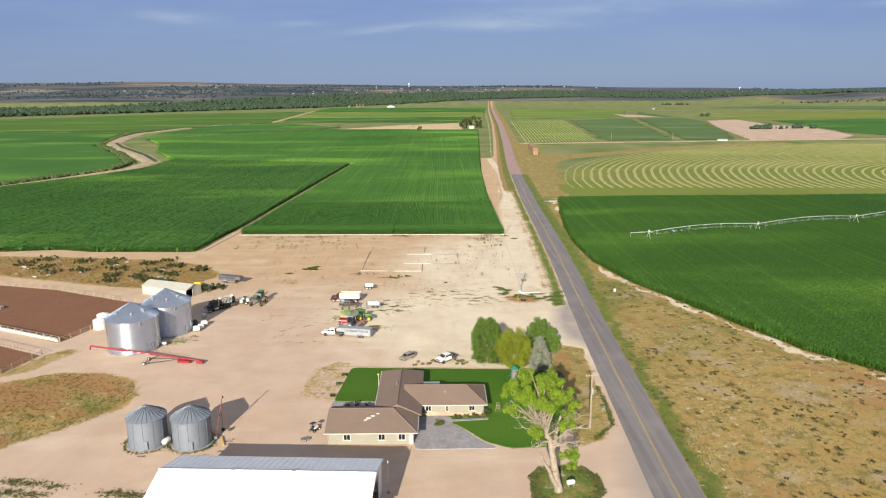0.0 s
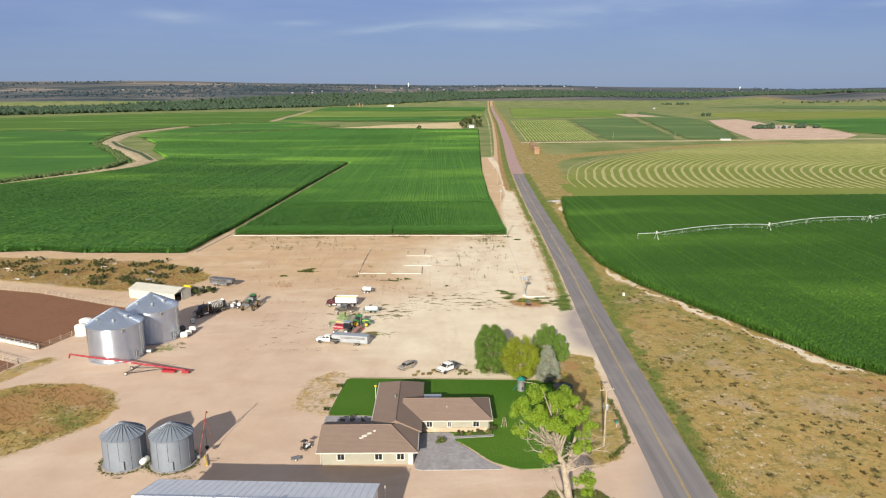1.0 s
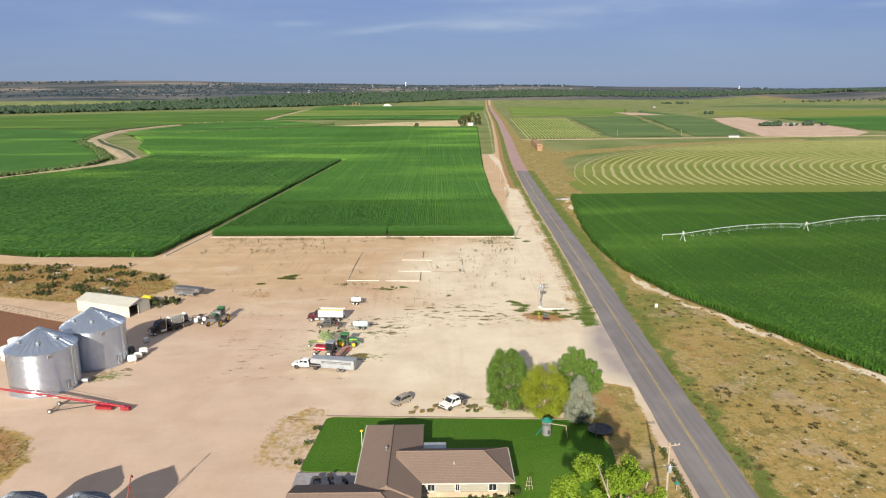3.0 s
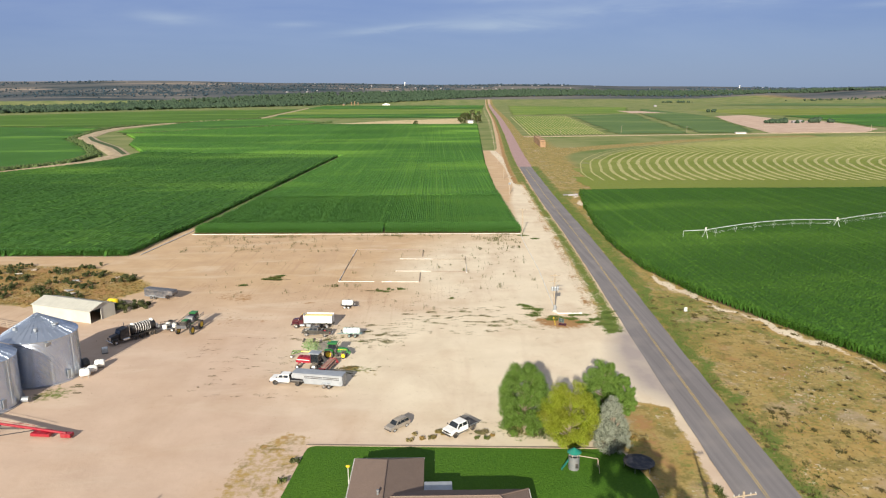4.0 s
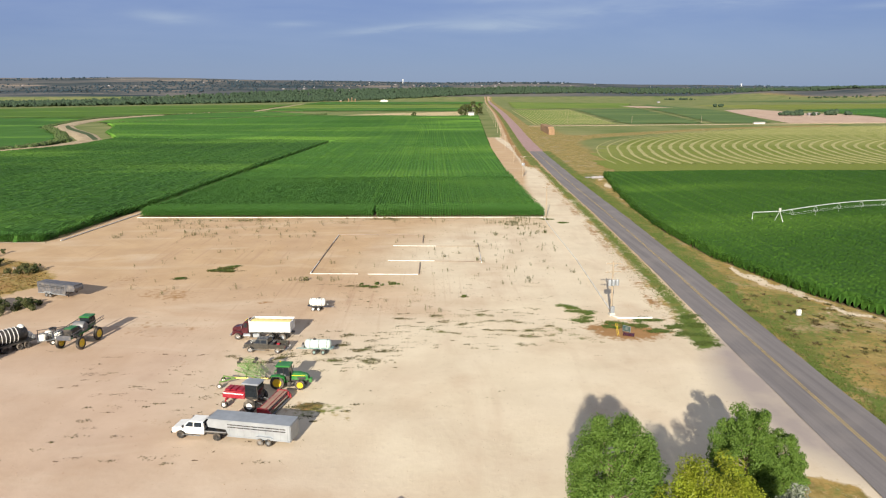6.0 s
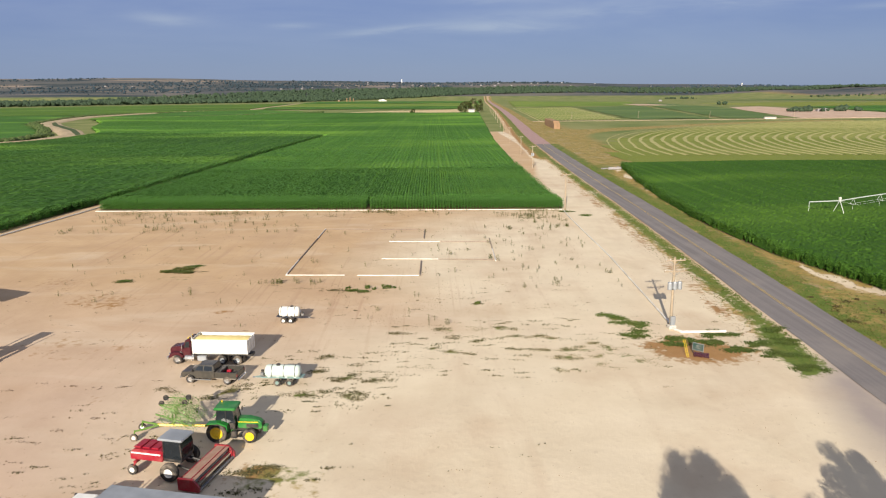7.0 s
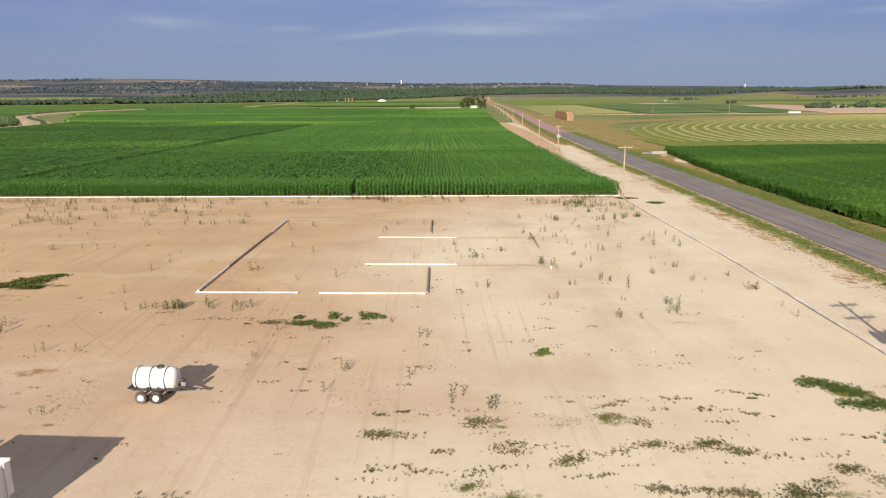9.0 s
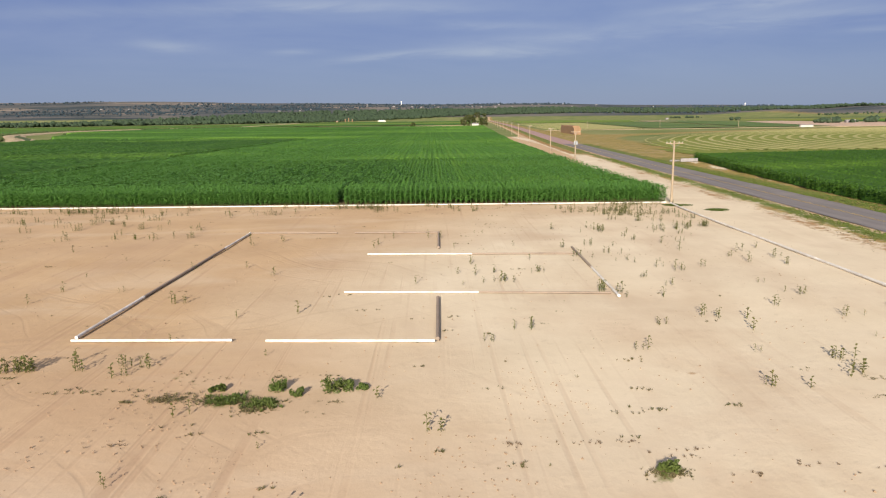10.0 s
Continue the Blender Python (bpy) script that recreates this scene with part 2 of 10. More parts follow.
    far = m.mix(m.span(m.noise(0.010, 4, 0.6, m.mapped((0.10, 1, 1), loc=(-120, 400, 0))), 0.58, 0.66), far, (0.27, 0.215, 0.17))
    # short pasture and cut crops of the middle distance
    mead = m.mix(m.span(m.noise(0.02, 5, 0.6), 0.35, 0.65), (0.120, 0.165, 0.045), (0.235, 0.235, 0.095))
    c = m.mix(m.calc("MULTIPLY", m.attr("cover_c")["Fac"], m.span(mid, 0.2, 0.6, 0.55, 0.95)), sand, (0.335, 0.285, 0.26))
    c = m.mix(cover(sa_.outputs["Red"]), c, dry)
    c = m.mix(cover(sa_.outputs["Green"]), c, green)
    c = m.mix(cover(sa_.outputs["Blue"], 0.25), c, brown)
    c = m.mix(cover(sb_.outputs["Red"], 0.3), c, soil)
    c = m.mix(cover(sb_.outputs["Green"]), c, red)
    c = m.mix(cover(b["Alpha"], 0.3), c, mead)
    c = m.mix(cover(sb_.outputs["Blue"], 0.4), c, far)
    m.bump(m.calc("SUBTRACT", m.calc("ADD", m.calc("MULTIPLY", fine, 1.0), m.calc("MULTIPLY", grit, 0.22)), m.calc("MULTIPLY", m.calc("MAXIMUM", m.calc("MULTIPLY", marks, 0.5), straight), 0.6)), 0.28, 0.12)
    return m.base(c)


M = {}
M["ground"] = ground_material()


def asphalt_material():
    m = Nodes("asphalt", 0.9, 0, 0.25)
    lane = m.noise(0.3, 4, 0.6, m.mapped((3.0, 0.04, 1), (0, 0, 0.052)))
    c = m.mix(m.span(lane, 0.35, 0.65), (0.165, 0.150, 0.150), (0.235, 0.215, 0.21))
    c = m.mix(m.calc("MULTIPLY", m.span(m.noise(9, 5, 0.7), 0.4, 0.7), 0.4), c, (0.115, 0.105, 0.105))
    c = m.mix(m.calc("MULTIPLY", m.span(m.noise(0.11, 4), 0.5, 0.7), 0.5), c, (0.27, 0.24, 0.22))
    m.bump(m.noise(25, 3), 0.2, 0.01)
    return m.base(c)


def corn_material(name, c1, c2, c3, rows=True):
    """Crop seen from above: leaf-scale speckle, row tint, long pale streaks."""
    m = Nodes(name, 0.8, 0, 0.10)
    c = m.mix(m.span(m.noise(3.0, 6, 0.75), 0.35, 0.68), c1, c2)
    streak = m.noise(0.013, 5, 0.55, m.mapped((0.35, 1.0, 1), (0, 0, 0.12)))
    c = m.mix(m.calc("MULTIPLY", m.span(streak, 0.50, 0.64), 0.85), c, c3)
    dark = m.noise(0.008, 4, 0.5, m.mapped((0.5, 1.0, 1), loc=(77, 31, 0)))
    c = m.mix(m.calc("MULTIPLY", m.span(dark, 0.48, 0.62), 0.75), c, c1)
    if rows:
        lane = m.noise(0.9, 3, 0.6, m.mapped((1.0, 0.004, 1), (0, 0, 0.028)))
        c = m.mix(m.calc("MULTIPLY", m.span(lane, 0.50, 0.68), 0.42), c, c1)
        c = m.mix(m.calc("MULTIPLY", m.span(lane, 0.48, 0.34), 0.30), c, c3)
    m.bump(m.noise(2.6, 4, 0.7), 0.5, 0.3)
    return m.base(c)


M["asphalt"] = asphalt_material()
M["chipseal"] = surf("reddish_chipseal", (0.30, 0.19, 0.175), (0.40, 0.27, 0.25), 5, 0.95, bump=0.2)
M["paint_yellow"] = surf("road_paint_yellow", (0.54, 0.38, 0.10), (0.45, 0.33, 0.12), 6, 0.7, dirt=(0.18, 0.16, 0.14), dirt_amount=0.7)
M["corn"] = corn_material("corn_canopy", (0.038, 0.104, 0.017), (0.076, 0.188, 0.030), (0.150, 0.290, 0.040))
M["corn_west"] = corn_material("corn_canopy_west", (0.030, 0.080, 0.015), (0.058, 0.146, 0.024), (0.130, 0.255, 0.036))
M["corn_east"] = corn_material("crop_canopy_east", (0.026, 0.068, 0.009), (0.050, 0.120, 0.015), (0.090, 0.178, 0.022))
M["hay"] = corn_material("hay_stubble", (0.15, 0.185, 0.032), (0.205, 0.235, 0.05), (0.255, 0.265, 0.075), rows=False)
M["windrow"] = surf("cut_hay", (0.31, 0.295, 0.105), (0.395, 0.365, 0.155), 0.5, 0.9, big=0.2)
M["field_mid"] = corn_material("mid_green_crop", (0.062, 0.128, 0.017), (0.098, 0.182, 0.026), (0.16, 0.245, 0.045), rows=False)
M["scrub"] = surf("ditch_scrub_leaf", (0.040, 0.066, 0.018), (0.075, 0.105, 0.030), 0.6, 0.8, big=0.3)
M["field_lime"] = corn_material("short_crop", (0.115, 0.185, 0.03), (0.175, 0.25, 0.048), (0.25, 0.285, 0.068), rows=False)
M["field_grey"] = corn_material("grey_green_crop", (0.085, 0.140, 0.045), (0.12, 0.18, 0.058), (0.16, 0.21, 0.07), rows=False)
M["stubble"] = surf("grain_stubble", (0.48, 0.37, 0.20), (0.56, 0.44, 0.25), 0.6, 0.95)
M["bank"] = surf("sandy_bank", (0.34, 0.255, 0.155), (0.54, 0.43, 0.29), 0.2, 0.95, dirt=(0.14, 0.13, 0.04), dirt_amount=0.7)
M["farmyard"] = surf("pinkish_farmyard_earth", (0.42, 0.29, 0.21), (0.54, 0.40, 0.30), 0.05, 0.95)
M["rubble"] = surf("pale_rubble", (0.36, 0.295, 0.215), (0.45, 0.38, 0.29), 3, 0.95)
M["litter"] = leaf_mat("dry_brown_litter", (0.12, 0.080, 0.045), (0.20, 0.14, 0.085), (0.15, 0.11, 0.06), trans=0.1)
M["pasture_weed"] = leaf_mat("dark_pasture_weed", (0.080, 0.082, 0.024), (0.130, 0.115, 0.040), (0.140, 0.095, 0.046), trans=0.25)
M["clod"] = surf("dry_clods", (0.27, 0.185, 0.12), (0.36, 0.26, 0.175), 3, 0.95)
M["corn_leaf"] = leaf_mat("corn_leaf", (0.088, 0.225, 0.044), (0.125, 0.275, 0.056), (0.105, 0.25, 0.048), trans=0.42)
M["stray"] = leaf_mat("stunted_corn_leaf", (0.105, 0.125, 0.036), (0.20, 0.185, 0.066), (0.13, 0.150, 0.042), trans=0.4)
M["corn_leaf_dark"] = leaf_mat("crop_leaf_east", (0.045, 0.12, 0.010), (0.085, 0.185, 0.018), (0.065, 0.15, 0.014))
M["verge"] = leaf_mat("verge_blade", (0.080, 0.135, 0.022), (0.145, 0.20, 0.04), (0.19, 0.20, 0.055), trans=0.2)
M["weed"] = leaf_mat("weed_leaf", (0.045, 0.075, 0.014), (0.10, 0.12, 0.03), (0.17, 0.15, 0.05), trans=0.15)
# bluish copy of the far foliage, the air's haze put into its colour
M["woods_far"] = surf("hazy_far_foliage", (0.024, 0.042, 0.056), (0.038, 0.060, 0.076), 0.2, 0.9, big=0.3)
M["woods"] = surf("far_foliage", (0.020, 0.040, 0.022), (0.044, 0.070, 0.036), 0.25, 0.8, big=0.3)


# ---- building helpers ----
def mesh_from(name, verts, faces, material, smooth=False):
    me = bpy.data.meshes.new(name)
    me.from_pydata(verts, [], faces)
    me.materials.append(material)
    if smooth:
        me.polygons.foreach_set("use_smooth", [True] * len(me.polygons))
    me.update()
    return me


def part(name, bm, material, parent=None, label="", smooth=0.0):
    """Link a bmesh as one mesh object under a thing or a part. smooth: the angle below which edges are rounded."""
    me = bpy.data.meshes.new(name)
    bmesh.ops.recalc_face_normals(bm, faces=bm.faces)
    if smooth:
        for f in bm.faces:
            f.smooth = True
        for e in bm.edges:
            if len(e.link_faces) == 2 and e.calc_face_angle(0) > radians(smooth):
                e.smooth = False
    bm.to_mesh(me)
    bm.free()
    me.materials.append(material)
    ob = new(name, me)
    if parent:
        ob.parent = parent
    if label:
        ob["label"] = label
    return ob


def inside(px, py, poly):
    """Which of the points lie in the polygon."""
    hit = np.zeros(px.shape, bool)
    n = len(poly)
    for i in range(n):
        (x0, y0), (x1, y1) = poly[i], poly[(i + 1) % n]
        if y0 == y1:
            continue
        cond = (y0 > py) != (y1 > py)
        hit ^= cond & (px < (x1 - x0) * (py - y0) / (y1 - y0) + x0)
    return hit


def edge_distance(px, py, poly):
    """Distance to the polygon's outline, negative inside."""
    best = np.full(px.shape, 1e9)
    n = len(poly)
    for i in range(n):
        (x0, y0), (x1, y1) = poly[i], poly[(i + 1) % n]
        dx, dy = x1 - x0, y1 - y0
        u = np.clip(((px - x0) * dx + (py - y0) * dy) / (dx * dx + dy * dy + 1e-9), 0, 1)
        best = np.minimum(best, np.hypot(px - x0 - u * dx, py - y0 - u * dy))
    return np.where(inside(px, py, poly), -best, best)


def graded(points):
    """Coordinates along an axis: (start, step) pairs, the last one only ends it."""
    out = []
    for (a, s), (b, _) in zip(points, points[1:]):
        out += list(np.arange(a, b - 1e-6, s))
    return np.array(out + [points[-1][0]])


# ---- plan ----
ROAD = [(34.5, -200), (36.4, 0), (40.0, 108), (43.2, 172), (44.9, 207), (46.8, 236), (48.5, 268), (50.2, 300), (51.7, 340), (53.2, 380), (55.0, 420), (57.5, 467), (60.8, 532), (67.6, 635), (86.3, 882), (117.6, 1329), (177, 2300), (268, 3640)]
ry, rx = np.array([p[1] for p in ROAD], float), np.array([p[0] for p in ROAD], float)


def road_x(y):
    """The road's middle line, smoothed over its bends."""
    return sum(np.interp(y + d, ry, rx) for d in (-24, -12, 0, 12, 24)) / 5


LAWN = [(-16.9, 161.3), (27.0, 159.3), (29.0, 150), (27, 132), (23.0, 124.4), (15.8, 124.0), (11.5, 126.3), (8.2, 131), (6.0, 133.6), (-1, 133), (-10.0, 143.6), (-18.4, 143.8)]
MID_CORN = [(-85.5, 316.4), (31.8, 312.8), (32.0, 412), (36.5, 560), (66, 1140), (50, 1140), (-180, 1180), (-300, 1050), (-376, 935), (-330, 850), (-298, 760), (-244, 660), (-160, 640), (-70.5, 614)]
WEST_CORN = [(-95.6, 281.4), (-135, 283), (-150, 287.5), (-172, 284.5), (-270, 300), (-330, 420), (-290, 474), (-258, 542), (-240, 592), (-245, 668), (-160, 650), (-72.0, 622), (-75.0, 611), (-85.4, 411), (-90.4, 322)]
EAST_CROP = [(72.5, 413), (66.0, 370), (60.5, 325), (58.5, 290), (59.5, 262), (66.0, 232), (79.5, 199), (91, 170), (104, 153), (125, 128), (160, 100), (420, 60), (470, 413)]
CORRAL = [(-82.3, 211.0), (-94, 216.0), (-120, 228.3), (-142, 234.6), (-260, 280), (-260, 255), (-114.3, 189.6), (-93.4, 179.3)]
CORRAL_SOUTH = [(-93.0, 170.6), (-107.7, 178.0), (-240, 238), (-240, 205), (-112, 164), (-95.8, 159.5)]
WEEDS = [(-167, 277), (-132, 273.5), (-100, 268), (-84, 260), (-74, 249), (-73, 243), (-80, 231), (-94, 230), (-104, 231.5), (-146, 246), (-230, 270), (-230, 292)]
# low weed mats on the yard: centre and half length
WEED_MATS = [(0.7, 222.4, 1.5), (4.0, 222.5, 1.1), (7.4, 222.8, 1.6), (8.9, 219.9, 1.1), (11.7, 219.7, 1.1), (-0.9, 216.2, 0.8), (4.4, 218.5, 0.9), (1.5, 219.9, 0.8), (13.0, 219.1, 0.7), (8.4, 215.7, 0.7), (17.6, 217.1, 1.0), (18.9, 215.9, 0.8), (17.4, 212.8, 0.9), (-12.5, 209.8, 1.2), (-9.8, 208.1, 1.9), (-6.7, 207.4, 1.7), (-13.5, 204.2, 1.8), (-8.8, 203.6, 1.6), (-12.1, 213.9, 1.0), (-6.0, 221.5, 1.0), (-27.2, 205.5, 0.8), (-20.7, 205.4, 1.5), (-22.5, 203.6, 1.0), (-42.2, 253.0, 3.2), (-48.8, 246.8, 1.5), (5.0, 233.1, 0.7), (-13.0, 240.2, 1.3), (-10.9, 239.6, 0.8), (-15.5, 240.8, 0.8), (-14.6, 190.1, 2.2), (12.3, 209.5, 0.6), (-1.6, 210.2, 0.7), (14.2, 215.2, 1.1), (16.2, 215.1, 1.2), (13.7, 212.9, 1.4), (11.3, 215.0, 0.9), (18.6, 214.6, 1.2), (20.4, 212.9, 1.1), (21.5, 211.5, 1.2), (17.2, 210.7, 0.9), (18.6, 209.7, 0.6), (1.2, 215.0, 1.5)]
GREEN_MATS = [(-12.9, 240.4, 0.55), (-10.9, 239.8, 0.4), (21.6, 227.4, 1.0), (22.8, 225.9, 1.6), (24.0, 224.3, 1.6), (25.0, 223.3, 1.3), (23.8, 221.1, 0.9), (27.0, 218.4, 1.4), (23.2, 219.4, 1.1), (31.0, 217.0, 2.2), (33.8, 214.5, 1.8), (26.5, 216.6, 1.2), (33.0, 219.6, 1.8), (37.8, 212.6, 2.4), (38.4, 208.8, 2.0), (39.2, 217.0, 2.2), (39.6, 221.0, 1.8), (36.6, 216.4, 1.6), (31.5, 308.6, 1.6), (35.4, 303.0, 1.4), (-42.8, 253.2, 2.0), (-41.4, 256.2, 1.2), (-49.3, 247.2, 1.1)]
TREE_BED = [(17.3, 108.7), (17.8, 115.0), (19.8, 117.6), (24.0, 118.0), (27.2, 117.4), (29.2, 114.4), (29.2, 109.6), (26, 106), (19, 105.6)]
DRY_PATCH = [(-100, 150), (-83.5, 159.8), (-73, 159.8), (-63.5, 155), (-59.5, 147.5), (-61.5, 140), (-68.3, 132), (-75, 125), (-100, 112)]


def knolls(x, y):
    """Low brown hills east of the road, far off."""
    u = np.clip((x - 1250) / 450, 0, 1) * np.clip((4400 - y) / 500, 0, 1)
    v = np.exp(-((y - 3250 - 0.10 * (x - 1100)) / 420) ** 2)
    return u * v * (27 + 6 * np.sin(x * 0.006 + 1.0) + 4 * np.sin(x * 0.017))


def far_rise(x, y):
    """The plain climbing slowly to the skyline, higher in the west."""
    t = np.clip((y - 2900) / 1850, 0, 1)
    t = t * t * (3 - 2 * t)
    top = np.interp(x / (np.abs(y) + 1), [-0.55, -0.3, 0.0, 0.25, 0.5], [134, 127, 100, 80, 66])
    und = np.sin(x * 0.0021 + y * 0.0013) * 4 + np.sin(x * 0.0052 - 1.7) * 2.5
    return t * (top + und)


def build_ground():
    xs = graded([(-4800, 200), (-1200, 40), (-400, 10), (-190, 1.5), (-110, 1.0), (130, 2.0), (250, 10), (500, 40), (1400, 200), (4800, 1)])
    ys = graded([(-900, 60), (0, 10), (90, 1.0), (330, 2.0), (460, 5), (700, 15), (1500, 30), (4860, 1)])
    gx, gy = np.meshgrid(xs, ys)
    gz = far_rise(gx, gy) + knolls(gx, gy)
    near = (np.abs(gx + 20) < 190) & (gy < 460)
    gz += np.where(near, 0.05 * np.sin(gx * 0.31 + 1.3 * np.sin(gy * 0.17)) * np.sin(gy * 0.23), 0)
    nx, ny = len(xs), len(ys)
    idx = np.arange(nx * ny).reshape(ny, nx)
    q = np.stack([idx[:-1, :-1], idx[:-1, 1:], idx[1:, 1:], idx[1:, :-1]], -1).reshape(-1, 4)
    me = mesh_from("ground", np.stack([gx, gy, gz], -1).reshape(-1, 3).tolist(), q.tolist(), M["ground"], True)
    px, py = gx.ravel(), gy.ravel()

    def soft(poly, w):
        return np.clip(0.5 - edge_distance(px, py, poly) / w, 0, 1)

    cover = {k: np.zeros(px.shape) for k in ("dry", "green", "brown", "soil", "red", "far", "mead", "mat", "apron")}

    def add(k, v):
        cover[k] = np.maximum(cover[k], v)

    east = px - road_x(py)                      # metres east of the road's middle
    # pasture east of the road, and dry verges
    d_east = edge_distance(px, py, EAST_CROP)
    along = px * 0.8 - py * 0.6
    bare = np.exp(-((d_east - 2.0 - 0.9 * np.sin(along * 0.37) - 0.7 * np.sin(along * 0.93 + 1)) / (1.5 + 0.7 * np.sin(along * 0.21 + 2))) ** 2) * np.clip((east - 8) / 5, 0, 1)
    bare *= np.clip(0.80 + 0.28 * np.sin(along * 0.31 + 0.6) * np.sin(along * 0.113) + 0.22 * np.sin(along * 0.77 + 2 * np.sin(along * 0.19)), 0.3, 1)
    add("dry", np.clip((east - 3.2) / 0.8, 0, 1) * (py < 425) * (0.95 - 0.92 * bare))
    lush = np.sin(px * 0.11 + 1.2 * np.sin(py * 0.05)) * np.sin(py * 0.083 + 0.7 * np.sin(px * 0.07)) * 0.5 + 0.5
    lush2 = np.clip((py - 150) / 80, 0, 1)
    add("green", np.clip((east - 4.0) / 2, 0, 1) * (py < 425) * (0.25 + 0.34 * lush * (0.4 + 0.6 * lush2)) * (1 - bare))
    add("green", np.clip(1.25 - np.abs(east - 5.6 - 0.9 * np.sin(py * 0.33 + 2 * np.sin(py * 0.071)) - 0.5 * np.sin(py * 0.9)) / 3.0, 0, 1) * (py < 540) * (0.64 + 0.2 * np.clip((py - 215) / 30, 0, 1)))
    add("green", np.clip(1.4 - np.abs(east - 7.0) / 3.6, 0, 1) * np.clip((py - 225) / 20, 0, 1) * (py < 540) * 0.58)
    add("green", np.exp(-((d_east - 6.5) / 2.6) ** 2) * np.clip((east - 6) / 4, 0, 1) * 0.52)
    add("green", np.exp(-((py - 228 - 0.25 * (px - 55)) / 13) ** 2) * np.clip((east - 5) / 3, 0, 1) * 0.55 * (d_east > 3))
    add("red", np.clip((east - 6) / 6, 0, 1) * (d_east > 4) * (py < 400) * (0.33 + 0.30 * np.sin(px * 0.07 + 2.0 + 1.5 * np.sin(py * 0.031)) * np.sin(py * 0.052)))
    add("dry", soft([(31.5, 176), (38.0, 172.5), (36.6, 150), (35.4, 134), (33, 127), (28, 124.5), (27, 135), (29, 150), (27, 160)], 2.5))
    add("green", soft([(31.5, 176), (38.0, 172.5), (36.6, 150), (35.4, 134), (33, 127), (28, 124.5), (27, 135), (29, 150), (27, 160)], 2.5) * 0.42)
    add("dry", soft(DRY_PATCH, 5))
    add("green", soft(DRY_PATCH, 5) * (0.36 + 0.20 * np.sin(px * 0.11 + 2.1) * np.sin(py * 0.23 + 0.6 + np.sin(px * 0.19))))
    add("dry", soft(WEEDS, 6) * 1.0)
    add("green", soft(WEEDS, 6) * 0.40)
    add("red", soft(DRY_PATCH, 6) * (0.50 + 0.34 * np.sin(px * 0.17 + 1.4 * np.sin(py * 0.13)) * np.sin(py * 0.29 + 0.08 * px)))
    add("red", soft(WEEDS, 7) * 0.48)
    add("brown", soft(CORRAL, 2))
    add("brown", soft(CORRAL_SOUTH, 2))
    add("dry", soft([(-97, 158), (-92.5, 171.5), (-88, 176), (-84, 174), (-90, 160), (-100, 152)], 4) * 0.7)
    add("soil", soft(LAWN, 1.2))
    # strip of grass between the lane and the road
    strip = np.clip(1.25 - np.abs(east + 5.8) / 2.2, 0, 1) * np.clip((py - 208) / 8, 0, 1) * (py < 2300)
    add("green", strip * 0.66)
    add("dry", np.clip(1 - np.abs(east + 7.2) / 3.0, 0, 1) * np.clip((py - 206) / 8, 0, 1) * 0.62)
    add("red", np.clip(1.2 - np.abs(east + 9.2) / 2.6, 0, 1) * np.clip((py - 208) / 8, 0, 1) * (py < 420) * (0.42 + 0.12 * np.sin(py * 0.21) * np.sin(py * 0.073 + 1)))
    up = np.clip((py - 420) / 40, 0, 1)
    add("red", np.clip(1.3 - np.abs(east + 11.5) / 2.4, 0, 1) * up * 0.6)
    add("dry", np.clip(1.8 - np.abs(east + 8.5) / 3.2, 0, 1) * up * 0.9)
    add("green", np.clip(1.5 - np.abs(east + 7.5) / 3.0, 0, 1) * up * 0.6)
    add("dry", np.clip((east - 3.4) / 1.0, 0, 1) * (py > 400) * 0.9)
    add("green", np.clip((east - 3.4) / 1.0, 0, 1) * (py > 400) * 0.42)
    # weedy ground round the pole with the transformers
    add("red", soft([(23.5, 211), (33, 209.5), (35.5, 214), (34, 218), (27, 220), (22.0, 217)], 6) * 0.72)
    # darker stains on the yard; the western ones also carry the lens's corner darkening
    for sx, sy, sr, amount in ((-28.8, 230.8, 2.2, 0.62), (-48, 236, 10, 0.47), (-58, 246, 9, 0.45), (-42, 218, 11, 0.44), (-33, 204, 4, 0.42), (-25, 196, 4, 0.40), (-16, 190, 4, 0.42), (-30, 187, 5, 0.40), (9, 243, 3, 0.36)):
        add("red", amount * np.exp(-((px - sx) / sr) ** 2 - ((py - sy) / (0.6 * sr)) ** 2))
    for wx, wy, wr in GREEN_MATS:
        add("green", 0.85 * np.exp(-((px - wx) / wr) ** 2 - ((py - wy) / (0.42 * wr + 0.3)) ** 2))
    add("green", soft([(36.2, 206), (40.4, 208), (41.2, 223), (38.6, 223), (36.6, 214)], 3) * 0.88)
    # wisps of weeds across the yard
    for wx, wy, wr in WEED_MATS:
        add("mat", 0.72 * np.exp(-((px - wx) / (wr * 0.9)) ** 2 - ((py - wy) / (0.35 * wr + 0.5)) ** 2))
    add("green", soft([(-26, 241), (-12, 240), (-10, 246), (-28, 247)], 6) * 0.30)
    add("green", soft([(-47, 246), (-38, 246), (-37, 251), (-48, 251)], 5) * 0.42)
    add("green", soft([(-68, 176), (-58, 178), (-59, 183), (-64, 184)], 4) * 0.52)
    add("green", soft([(-16, 187), (-9, 188), (-9.5, 191.5), (-16, 190.5)], 4) * 0.55)
    add("dry", soft([(-13, 183), (-8, 186), (-9, 191), (-14, 189)], 5) * 0.5)
    add("dry", soft([(-27, 146), (-18, 142), (-16, 164.5), (-21, 166), (-26, 161)], 3) * 0.52)
    add("red", soft([(-27, 146), (-18, 142), (-16, 164.5), (-21, 166), (-26, 161)], 3) * 0.34)
    add("red", soft([(29, 174), (35.5, 171), (34.5, 150), (30, 146)], 4) * 0.50)
